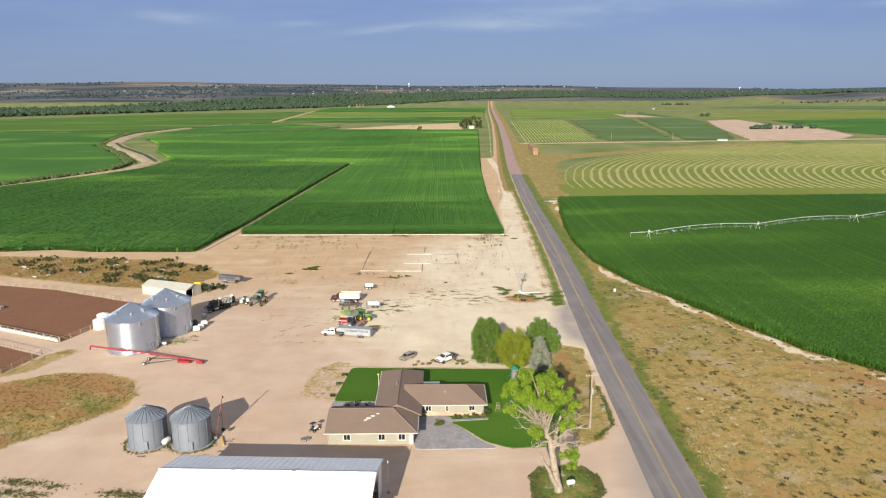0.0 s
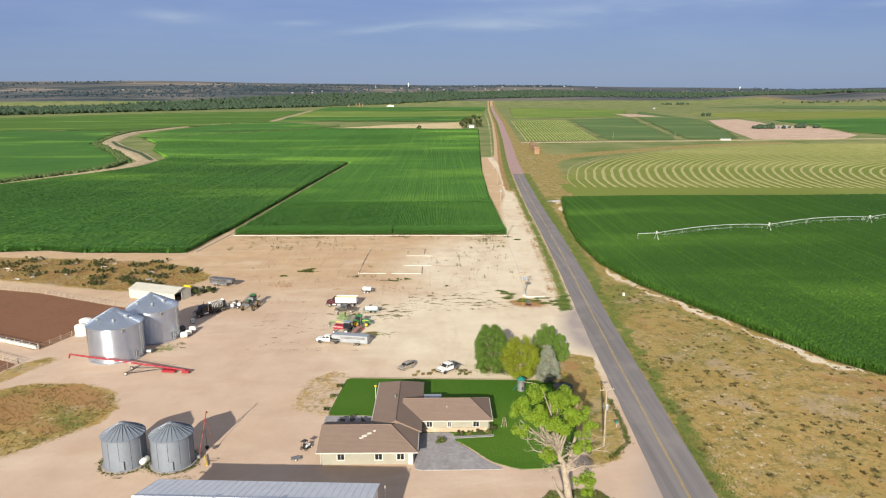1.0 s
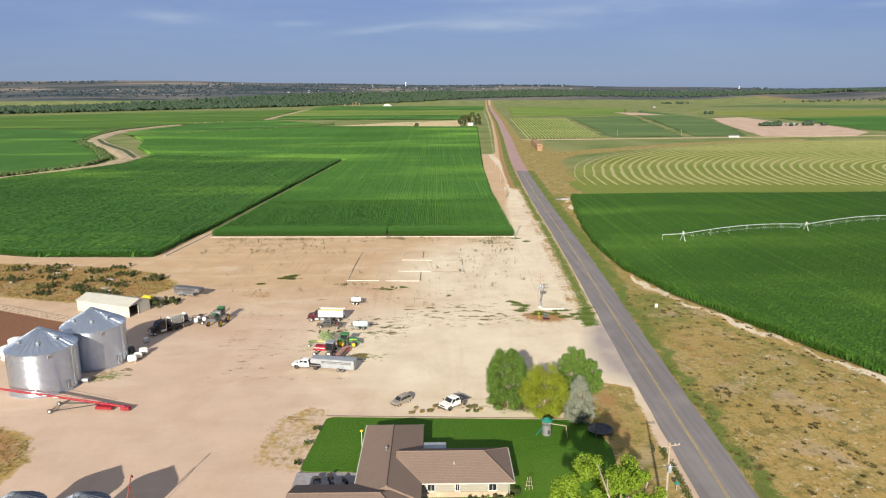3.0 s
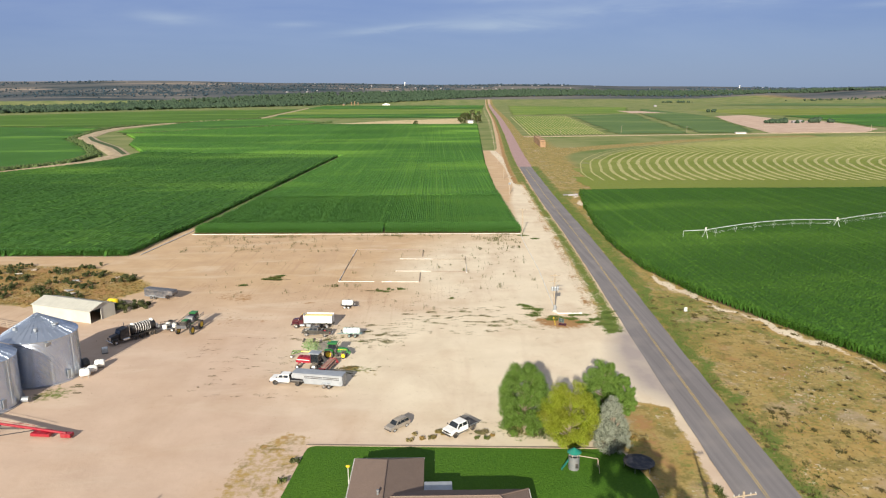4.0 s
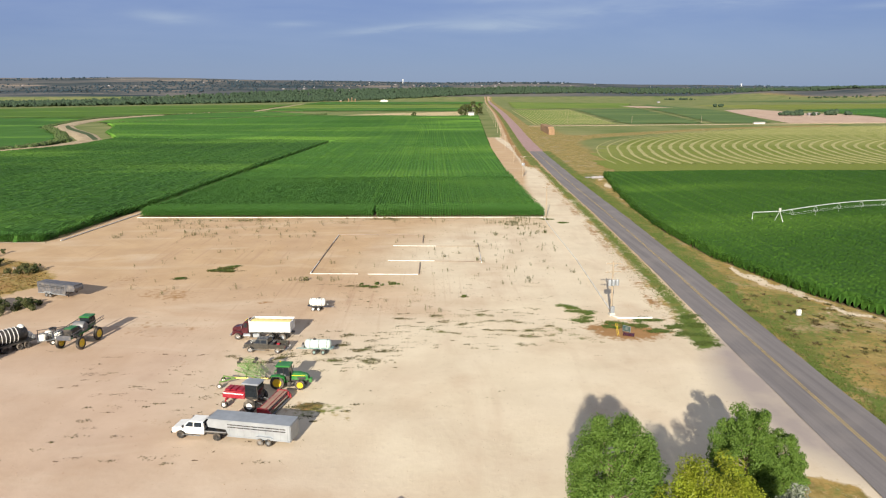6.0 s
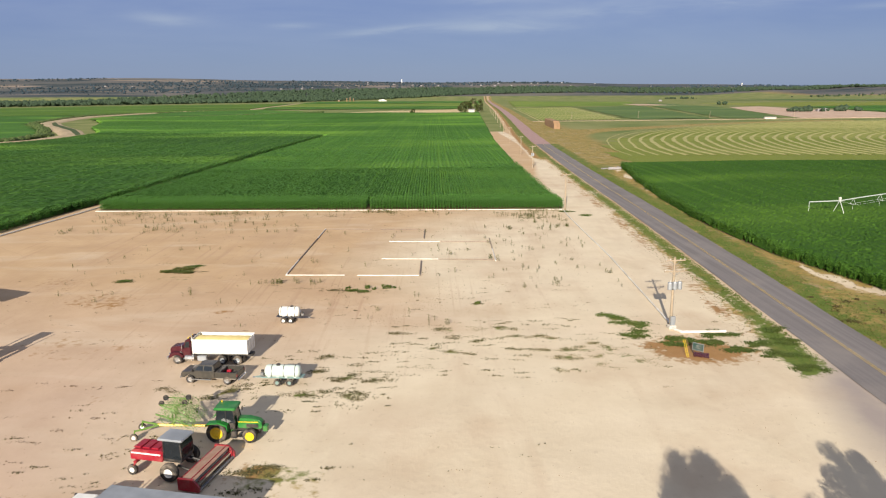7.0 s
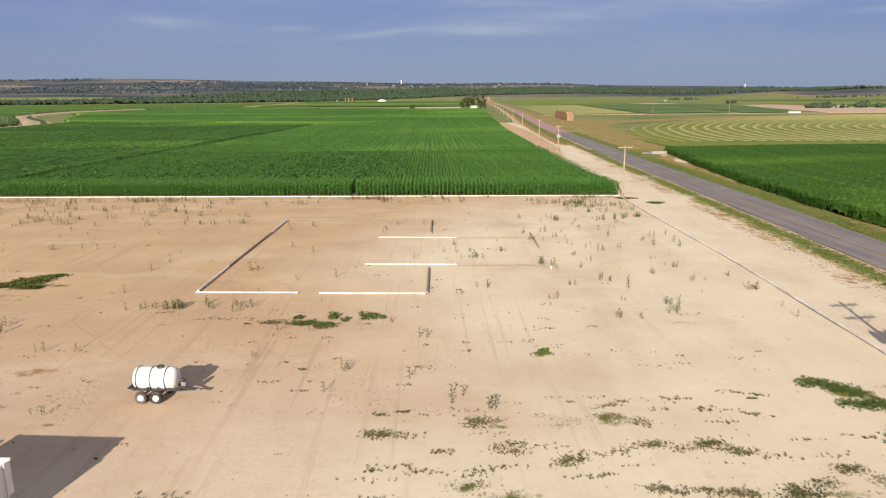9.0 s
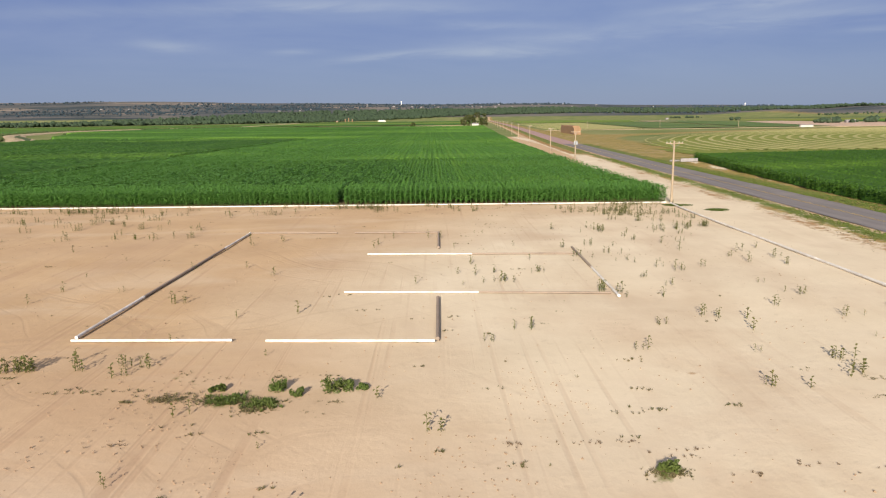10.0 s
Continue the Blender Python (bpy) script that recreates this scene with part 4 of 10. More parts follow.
def pane(bm, corners, t=0.03):
    """A thin plate on four corners, standing proud along its normal on both sides."""
    c = [Vector(p) for p in corners]
    nrm = (c[1] - c[0]).cross(c[3] - c[0]).normalized() * t / 2
    lo = [bm.verts.new(p - nrm) for p in c]
    hi = [bm.verts.new(p + nrm) for p in c]
    bm.faces.new(lo[::-1])
    bm.faces.new(hi)
    for k in range(4):
        bm.faces.new((lo[k], lo[(k + 1) % 4], hi[(k + 1) % 4], hi[k]))


def tube(bm, pts, r, n=8):
    for a, b in zip(pts, pts[1:]):
        cyl(bm, a, b, r, r, n)


def made(fn, *args, **kw):
    """A fresh bmesh with one shape in it."""
    bm = bmesh.new()
    fn(bm, *args, **kw)
    return bm


def thing(name, label, category, group=""):
    return tagged(new(name), label, category, group)


# ---- more materials ----
def paint(name, c, rough=0.35, dirt=0.3, metal=0.0, dust=(0.42, 0.34, 0.26)):
    return surf(name, c, tuple(v * 0.88 for v in c), 1.5, rough, metal, 0.5, 0, 0.08, dust, dirt)


def ribbed_metal(name, c, rough, metal):
    m = Nodes(name, rough, metal, 0.5)
    base = m.mix(m.span(m.noise(0.9, 5), 0.3, 0.7), c, tuple(v * 0.9 for v in c))
    streak = m.noise(2.2, 4, 0.6, m.mapped((1, 1, 0.12)))
    base = m.mix(m.calc("MULTIPLY", m.span(streak, 0.5, 0.75), 0.12), base, tuple(v * 0.7 for v in c))
    return m.base(base)


def shingle_material():
    m = Nodes("roof_shingles", 0.92, 0, 0.2)
    c = m.mix(m.span(m.noise(7, 4, 0.7), 0.35, 0.65), (0.165, 0.118, 0.092), (0.23, 0.168, 0.134))
    c = m.mix(m.calc("MULTIPLY", m.span(m.noise(0.5, 4), 0.4, 0.7), 0.5), c, (0.17, 0.125, 0.10))
    m.bump(m.noise(12, 3), 0.4, 0.03)
    return m.base(c)


M["shingle"] = shingle_material()
M["siding"] = surf("cream_siding", (0.31, 0.29, 0.23), (0.28, 0.265, 0.21), 1.0, 0.7, big=0.06)
M["trim"] = surf("white_trim", (0.55, 0.52, 0.46), (0.48, 0.46, 0.41), 2, 0.5)
M["stone"] = surf("stone_veneer", (0.34, 0.25, 0.17), (0.48, 0.37, 0.26), 3.5, 0.9, bump=0.5)
M["glass"] = surf("dark_window_glass", (0.012, 0.015, 0.018), (0.02, 0.024, 0.028), 1, 0.08, spec=0.6)
M["concrete"] = surf("concrete", (0.25, 0.235, 0.24), (0.32, 0.30, 0.305), 1.4, 0.9, bump=0.2, dirt=(0.2, 0.18, 0.17), dirt_amount=0.5)
M["lawn"] = corn_material("mown_lawn", (0.042, 0.105, 0.010), (0.070, 0.152, 0.015), (0.098, 0.180, 0.020), rows=False)
M["galv"] = ribbed_metal("galvanised_new", (0.60, 0.65, 0.72), 0.27, 0.9)
M["pivot"] = surf("pale_galvanised_pipe", (0.55, 0.58, 0.57), (0.48, 0.51, 0.50), 1.2, 0.5, 0.2)
M["galv_old"] = ribbed_metal("galvanised_old", (0.215, 0.24, 0.28), 0.62, 0.4)
M["roof_white"] = surf("white_roof_sheet", (0.80, 0.80, 0.80), (0.74, 0.75, 0.76), 0.8, 0.45, big=0.05)
M["roof_cream"] = surf("cream_sheet", (0.47, 0.455, 0.39), (0.43, 0.415, 0.355), 0.8, 0.5, big=0.08)
M["red"] = paint("red_paint", (0.28, 0.006, 0.020), 0.4, 0.2)
M["red_dusty"] = paint("dusty_red_paint", (0.33, 0.19, 0.14), 0.7, 0.5)
M["green"] = paint("green_paint", (0.012, 0.16, 0.022), 0.35, 0.2)
M["yellow"] = paint("yellow_paint", (0.72, 0.50, 0.015), 0.4, 0.15)
M["lime"] = paint("lime_paint", (0.10, 0.20, 0.03), 0.45, 0.2)
M["white"] = paint("white_paint", (0.78, 0.77, 0.74), 0.35, 0.12)
M["rusty"] = paint("rusty_red_paint", (0.19, 0.030, 0.018), 0.6, 0.3)
M["maroon"] = paint("maroon_paint", (0.060, 0.005, 0.012), 0.25, 0.05)
M["charcoal"] = paint("charcoal_paint", (0.062, 0.058, 0.050), 0.28, 0.14, 0.3)
M["silver"] = paint("champagne_paint", (0.36, 0.32, 0.27), 0.35, 0.3, 0.4)
M["black"] = paint("black_parts", (0.018, 0.018, 0.019), 0.5, 0.25)
M["tyre"] = paint("tyre_rubber", (0.020, 0.019, 0.018), 0.85, 0.55)
M["chrome"] = surf("bright_metal", (0.75, 0.75, 0.74), (0.6, 0.6, 0.6), 2, 0.25, 0.9)
M["steel"] = paint("grey_steel", (0.22, 0.23, 0.24), 0.5, 0.4, 0.4)
M["tank"] = surf("white_poly_tank", (0.78, 0.77, 0.70), (0.70, 0.69, 0.63), 1.0, 0.45, big=0.06)
M["tank_green"] = surf("pale_green_poly_tank", (0.52, 0.60, 0.56), (0.46, 0.54, 0.50), 1.0, 0.45, big=0.06)
M["alloy"] = surf("brushed_aluminium", (0.40, 0.42, 0.44), (0.33, 0.35, 0.37), 1.2, 0.45, 0.45)
M["darksteel"] = paint("dark_trailer_steel", (0.085, 0.088, 0.10), 0.5, 0.4)
M["wood"] = surf("weathered_wood", (0.33, 0.26, 0.19), (0.42, 0.34, 0.26), 3, 0.9)
M["polewood"] = surf("pole_wood", (0.29, 0.23, 0.16), (0.36, 0.29, 0.21), 3, 0.9)
M["pvc"] = surf("white_pvc_pipe", (0.70, 0.68, 0.64), (0.62, 0.59, 0.54), 1.0, 0.55, dirt=(0.42, 0.34, 0.27), dirt_amount=0.75)
# brown copy of the white pipe; grazing side light is put into its colour
M["pvc_dim"] = surf("dim_lit_pipe", (0.30, 0.24, 0.19), (0.24, 0.19, 0.15), 1.5, 0.7)
M["grain"] = surf("yellow_corn_grain", (0.62, 0.49, 0.19), (0.70, 0.58, 0.27), 9, 0.9, bump=0.4)
M["bark"] = surf("grey_bark", (0.22, 0.17, 0.12), (0.30, 0.24, 0.18), 5, 0.95, bump=0.6)
M["deadwood"] = surf("bleached_wood", (0.22, 0.18, 0.135), (0.36, 0.305, 0.24), 2.2, 0.9, bump=0.5, dirt=(0.12, 0.09, 0.06), dirt_amount=0.6)
M["leaf_poplar"] = leaf_mat("poplar_leaf", (0.100, 0.185, 0.030), (0.180, 0.270, 0.050), (0.130, 0.215, 0.038), trans=0.42)
M["leaf_yellow"] = leaf_mat("yellow_leaf", (0.23, 0.29, 0.020), (0.36, 0.41, 0.038), (0.24, 0.25, 0.028), trans=0.45)
M["leaf_cotton"] = leaf_mat("cottonwood_leaf", (0.16, 0.265, 0.022), (0.30, 0.41, 0.040), (0.23, 0.33, 0.028), trans=0.45)
M["leaf_silver"] = leaf_mat("silver_leaf", (0.20, 0.22, 0.16), (0.31, 0.32, 0.25), (0.24, 0.26, 0.19))
M["leaf_dark"] = leaf_mat("shrub_leaf", (0.036, 0.055, 0.016), (0.072, 0.090, 0.028), (0.105, 0.105, 0.038))
M["straw"] = leaf_mat("dry_straw", (0.22, 0.165, 0.07), (0.32, 0.25, 0.12), (0.18, 0.15, 0.055), trans=0.2)
M["ochre"] = leaf_mat("ochre_weeds", (0.22, 0.135, 0.04), (0.33, 0.215, 0.07), (0.15, 0.125, 0.035), trans=0.2)
M["bale"] = surf("straw_bales", (0.24, 0.15, 0.085), (0.31, 0.20, 0.115), 1.5, 0.95)
M["teal"] = paint("green_tower_roof", (0.01, 0.17, 0.12), 0.5, 0.1)
M["sign_green"] = paint("sign_green", (0.016, 0.05, 0.045), 0.5, 0.2)
M["weed_dull"] = leaf_mat("dull_weed_leaf", (0.080, 0.085, 0.030), (0.13, 0.125, 0.05), (0.18, 0.145, 0.07), trans=0.15)
M["trailer_teal"] = paint("teal_trailer_paint", (0.16, 0.25, 0.24), 0.5, 0.25)
M["weed_bush"] = leaf_mat("weed_bush_leaf", (0.058, 0.098, 0.020), (0.120, 0.165, 0.040), (0.10, 0.125, 0.030))
M["navy"] = paint("dark_mat", (0.012, 0.016, 0.03), 0.6, 0.2)


# ---- house ----
def build_house():
    h = thing("house", "single-storey cream farmhouse with brown shingle roofs", "house")
    EZ, RZ = 2.55, 4.65

    def block(name, x0, x1, y0, y1):
        bm = bmesh.new()
        t = 0.2
        box(bm, ((x0 + x1) / 2, y0 + t / 2, EZ / 2), (x1 - x0, t, EZ), 0.01)
        box(bm, ((x0 + x1) / 2, y1 - t / 2, EZ / 2), (x1 - x0, t, EZ), 0.01)
        box(bm, (x0 + t / 2, (y0 + y1) / 2, EZ / 2), (t, y1 - y0 - 2 * t, EZ), 0.01)
        box(bm, (x1 - t / 2, (y0 + y1) / 2, EZ / 2), (t, y1 - y0 - 2 * t, EZ), 0.01)
        return part(name, bm, M["siding"], h)

    w1 = block("wall", -16.6, -1.5, 125.9, 135.5)
    w2 = block("wall", -8.6, -0.9, 135.6, 152.7)
    w3 = block("wall", -0.85, 11.6, 136.9, 145.0)
    # clapboard edges on the walls that face the drive
    for wall, x0, x1, y in ((w1, -16.6, -1.5, 125.88), (w3, -0.6, 11.6, 136.88)):
        for k in range(9):
            part("clapboard", made(box, ((x0 + x1) / 2, y, 0.22 + k * 0.26), (x1 - x0, 0.03, 0.245), 0.008), M["siding"], wall)
    part("stone_base", made(box, (5.4, 136.80, 0.45), (12.1, 0.12, 0.9), 0.02), M["stone"], w3)

    def hip(name, pts_low, ridge, thick=0.16):
        """A roof on four eave corners and two ridge ends, with a fascia depth."""
        bm = bmesh.new()
        lo = [bm.verts.new((x, y, EZ - thick)) for x, y in pts_low]
        ev = [bm.verts.new((x, y, EZ)) for x, y in pts_low]
        r0, r1 = (bm.verts.new((*p, RZ)) for p in ridge)
        bm.faces.new(lo[::-1])
        for k in range(4):
            bm.faces.new((lo[k], lo[(k + 1) % 4], ev[(k + 1) % 4], ev[k]))
        bm.faces.new((ev[0], ev[1], r1, r0))
        bm.faces.new((ev[1], ev[2], r1))
        bm.faces.new((ev[2], ev[3], r0, r1))
        bm.faces.new((ev[3], ev[0], r0))
        return part(name, bm, M["shingle"], h)

    ra = hip("roof", [(-17.3, 125.2), (-0.8, 125.2), (-0.8, 136.2), (-17.3, 136.2)], [(-17.2, 130.7), (-5.4, 130.7)])
    rb = hip("roof", [(-0.25, 132.2), (-0.25, 153.3), (-9.25, 153.3), (-9.25, 132.2)], [(-4.75, 132.3), (-4.75, 149.2)])
    rc = hip("roof", [(-4.0, 136.3), (12.3, 136.3), (12.3, 145.7), (-4.0, 145.7)], [(-3.9, 141.0), (8.4, 141.0)])
    # courses of shingles as thin steps
    rng = random.Random(5)

    def courses(roof, x0, x1, y0, z0, y1, z1, cut0, cut1, n):
        for k in range(n):
            a, b = k / n, (k + 1) / n
            xa0, xa1 = x0 + cut0 * a, x1 + cut1 * a
            xb0, xb1 = x0 + cut0 * b, x1 + cut1 * b
            lift = 0.03
            bm = bmesh.new()
            v = [bm.verts.new(p) for p in ((xa0, y0 + (y1 - y0) * a, z0 + (z1 - z0) * a + lift + 0.015), (xa1, y0 + (y1 - y0) * a, z0 + (z1 - z0) * a + lift + 0.015), (xb1, y0 + (y1 - y0) * b, z0 + (z1 - z0) * b + lift - 0.01), (xb0, y0 + (y1 - y0) * b, z0 + (z1 - z0) * b + lift - 0.01))]
            u = [bm.verts.new((p.co.x, p.co.y, p.co.z - 0.028)) for p in v]
            bm.faces.new(v)
            for i in range(4):
                bm.faces.new((v[i], u[i], u[(i + 1) % 4], v[(i + 1) % 4]))
            part("shingle_course", bm, M["shingle"], roof)

    courses(ra, -17.3, -0.8, 125.2, EZ, 130.7, RZ, 0.1, -4.6, 22)
    courses(rc, -0.2, 12.3, 136.3, EZ, 141.0, RZ, -3.6, -3.9, 20)
    # pale repair on the garage roof
    slope = (RZ - EZ) / 5.5
    for cx, cy, w, d in ((-9.6, 128.4, 1.1, 0.5), (-8.9, 128.9, 0.8, 0.4), (-8.1, 129.4, 0.5, 0.3), (-10.2, 128.0, 0.7, 0.35)):
        z = EZ + (cy - 125.2) * slope + 0.055
        part("roof_patch", made(box, (0, 0, 0), (w, d, 0.02), 0.005, pose(cx, cy, z, math.degrees(math.atan(slope)), 0, 18)), M["trim"], ra, "pale repair patch")
    # ridge caps, fascia, gutters
    for a, b, p in (((-17.2, 130.7, RZ + .04), (-5.4, 130.7, RZ + .04), ra), ((-5.4, 130.7, RZ + .04), (-0.8, 125.2, EZ + .04), ra), ((-4.75, 132.3, RZ + .04), (-4.75, 149.2, RZ + .04), rb), ((-3.9, 141, RZ + .04), (8.4, 141, RZ + .04), rc), ((8.4, 141, RZ + .04), (12.3, 136.3, EZ + .04), rc), ((8.4, 141, RZ + .04), (12.3, 145.7, EZ + .04), rc)):
        part("ridge_cap", made(cyl, a, b, 0.09, 0.09, 6), M["shingle"], p)
    for a, b, p in (((-17.35, 125.12, 2.45), (-0.75, 125.12, 2.45), ra), ((-0.72, 125.2, 2.45), (-0.72, 132.2, 2.45), ra), ((-0.2, 136.22, 2.45), (12.35, 136.22, 2.45), rc), ((12.38, 136.3, 2.45), (12.38, 145.7, 2.45), rc), ((-17.38, 125.2, 2.45), (-17.38, 136.2, 2.45), ra), ((-9.32, 136.3, 2.45), (-9.32, 153.3, 2.45), rb), ((-9.3, 153.36, 2.45), (-0.2, 153.36, 2.45), rb)):
        part("gutter", made(cyl, a, b, 0.085, 0.085, 6), M["trim"], p, "white gutter")
    for x, y in ((-16.75, 125.8), (-1.62, 125.78), (11.72, 136.8)):
        part("downpipe", made(cyl, (x, y, 0.05), (x, y, 2.45), 0.05, 0.05, 6), M["trim"], h)

    def window(x, y, w, ht, z, wall):
        wn_ = part("window", made(box, (x, y - 0.05, z), (w + 0.2, 0.08, ht + 0.2), 0.015), M["trim"], h)
        for sx in (-1, 1):
            part("pane", made(box, (x + sx * w / 4, y - 0.10, z), (w / 2 - 0.06, 0.03, ht - 0.06), 0.005), M["glass"], wn_)
        part("sill", made(box, (x, y - 0.12, z - ht / 2 - 0.1), (w + 0.3, 0.14, 0.06), 0.01), M["trim"], wn_)

    for x, w in ((-13.4, 1.15), (-7.2, 1.15), (-3.6, 1.2)):
        window(x, 125.85, w, 1.05, 1.45, w1)
    for x, w in ((1.0, 1.0), (4.6, 0.55), (9.4, 1.05)):
        window(x, 136.85, w, 1.0, 1.6, w3)
    d = part("door", made(box, (-1.95, 125.82, 1.0), (0.75, 0.06, 2.0), 0.01), M["trim"], h)
    part("door_handle", made(cyl, (-2.2, 125.77, 1.0), (-2.2, 125.70, 1.0), 0.03), M["steel"], d)
    g = part("garage_door", made(box, (-1.46, 128.6, 1.1), (0.05, 2.6, 2.2), 0.01), M["trim"], h)
    for k in range(4):
        part("panel", made(box, (-1.43, 128.6, 0.3 + 0.54 * k), (0.03, 2.5, 0.48), 0.01), M["trim"], g)
    part("front_door", made(box, (-0.86, 134.3, 1.0), (0.06, 0.95, 2.0), 0.01), M["maroon"], h)
    v = part("vent_pipe", made(cyl, (-5.35, 142.0, 4.2), (-5.35, 142.0, 4.85), 0.14, 0.14, 10), M["steel"], rb)
    part("cap", made(cyl, (-5.35, 142, 4.85), (-5.35, 142, 4.96), 0.2, 0.17, 10), M["steel"], v)
    part("vent_pipe", made(cyl, (4.2, 139.0, 3.6), (4.2, 139.0, 4.2), 0.05, 0.05, 8), M["trim"], rc)
    part("porch_roof", made(box, (1.5, 146.8, 2.35), (3.4, 2.0, 0.12), 0.02), M["alloy"], h, "flat pale metal porch roof")
    for x in (0.1, 2.9):
        part("porch_post", made(box, (x, 147.6, 1.15), (0.12, 0.12, 2.3), 0.01), M["trim"], h)
    part("lamp", made(box, (-2.9, 125.75, 2.1), (0.15, 0.15, 0.25), 0.03), M["black"], h)


build_house()


def slab(name, pts, z, material, label, category, thick=0.1, kind="structure"):
    """A flat piece of paving or turf with a real edge."""
    bm = bmesh.new()
    top = [bm.verts.new((x, y, z)) for x, y in pts]
    lo = [bm.verts.new((x, y, z - thick)) for x, y in pts]
    bm.faces.new(top)
    for k in range(len(pts)):
        bm.faces.new((top[k], lo[k], lo[(k + 1) % len(pts)], top[(k + 1) % len(pts)]))
    ob = part(name, bm, material)
    return tagged(ob, label, category, kind=kind)


def rounded(pts, n=5):
    """Corners cut into short curves."""
    out = []
    m = len(pts)
    for i in range(m):
        p0, p1, p2 = Vector(pts[i - 1]), Vector(pts[i]), Vector(pts[(i + 1) % m])
        a = p1 + (p0 - p1) * min(0.3, 1.5 / (p0 - p1).length)
        b = p1 + (p2 - p1) * min(0.3, 1.5 / (p2 - p1).length)
        for k in range(n):
            t = k / (n - 1)
            out.append(tuple(a * (1 - t) ** 2 + p1 * 2 * t * (1 - t) + b * t * t))
    return out


slab("lawn", rounded(LAWN), 0.10, M["lawn"], "mown dark green lawn round the house", "lawn", 0.2)
slab("driveway", rounded([(-1.3, 123.8), (13.6, 123.9), (10.8, 126.2), (7.8, 130.5), (5.6, 133.2), (5.3, 136.6), (-1.3, 136.4)]), 0.13, M["concrete"], "pale grey concrete drive in front of the house", "driveway", 0.2)
slab("lawn_kerb", [(-17.2, 161.3), (27.2, 159.3), (27.2, 159.55), (-17.2, 161.55)], 0.22, M["bark"], "weathered timber edging along the lawn", "kerb", 0.3)
slab("patio", [(-18.6, 137.0), (-9.4, 137.0), (-9.4, 143.2), (-18.6, 143.4)], 0.14, M["concrete"], "concrete patio behind the garage", "patio", 0.2)
slab("walkway", [(5.3, 134.2), (12.4, 134.9), (12.6, 135.6), (5.3, 135.0)], 0.17, M["concrete"], "curved concrete border of the flower bed", "path", 0.2)


# ---- farm buildings ----
def build_machine_shed():
    s = thing("machine_shed", "large farm shed with a white ribbed metal roof", "shed")
    L, W, E, R = 31.6, 14.6, 5.5, 7.5
    x0, x1 = -L / 2, L / 2
    y0, y1 = -W / 2, W / 2
    for nm, c, sz in (("wall", (0, y0 + 0.1, E / 2), (L, 0.2, E)), ("wall", (0, y1 - 0.1, E / 2), (L, 0.2, E)), ("wall", (x0 + 0.1, 0, E / 2), (0.2, W - 0.4, E))):
        part(nm, made(box, c, sz, 0.02), M["roof_white"], s)
    # open east end: posts and gable over a wide doorway
    for y, w in ((y0 + 1.6, 3.0), (y1 - 1.6, 3.0)):
        part("wall", made(box, (x1 - 0.1, y, E / 2), (0.2, w, E), 0.02), M["roof_white"], s)
    bm = bmesh.new()
    v = [bm.verts.new(p) for p in ((x1 - 0.2, y0 + 0.2, E), (x1 - 0.2, y1 - 0.2, E), (x1 - 0.2, 0, R - 0.1))]
    u = [bm.verts.new((p.co.x + 0.2, p.co.y, p.co.z)) for p in v]
    bm.faces.new(v)
    bm.faces.new(u[::-1])
    for k in range(3):
        bm.faces.new((v[k], v[(k + 1) % 3], u[(k + 1) % 3], u[k]))
    part("gable", bm, M["roof_white"], s)
    for sgn in (-1, 1):
        r = part("roof", made(pane, [(x0 - 0.3, sgn * (W / 2 + 0.3), E - 0.05), (x1 + 0.3, sgn * (W / 2 + 0.3), E - 0.05), (x1 + 0.3, 0, R), (x0 - 0.3, 0, R)], 0.1), M["roof_white"], s)
        for k in range(34):
            x = x0 - 0.2 + k * (L + 0.4) / 33
            part("rib", made(pane, [(x - 0.03, sgn * (W / 2 + 0.3), E + 0.02), (x + 0.03, sgn * (W / 2 + 0.3), E + 0.02), (x + 0.03, 0.0, R + 0.07), (x - 0.03, 0.0, R + 0.07)], 0.04), M["roof_white"], r)
        part("eave_trim", made(cyl, (x0 - 0.3, sgn * (W / 2 + 0.33), E - 0.08), (x1 + 0.3, sgn * (W / 2 + 0.33), E - 0.08), 0.09, 0.09, 6), M["steel"], r)
    part("ridge_cap", made(cyl, (x0 - 0.3, 0, R + 0.06), (x1 + 0.3, 0, R + 0.06), 0.13, 0.13, 6), M["roof_white"], s)
    for k in (-5, 4):
        part("roof_vent", made(box, (k, 0, R + 0.12), (0.6, 0.4, 0.2), 0.05), M["alloy"], s)
    s.matrix_basis = pose(-22.1, 104.3, 0, 0, 0, -2.8)


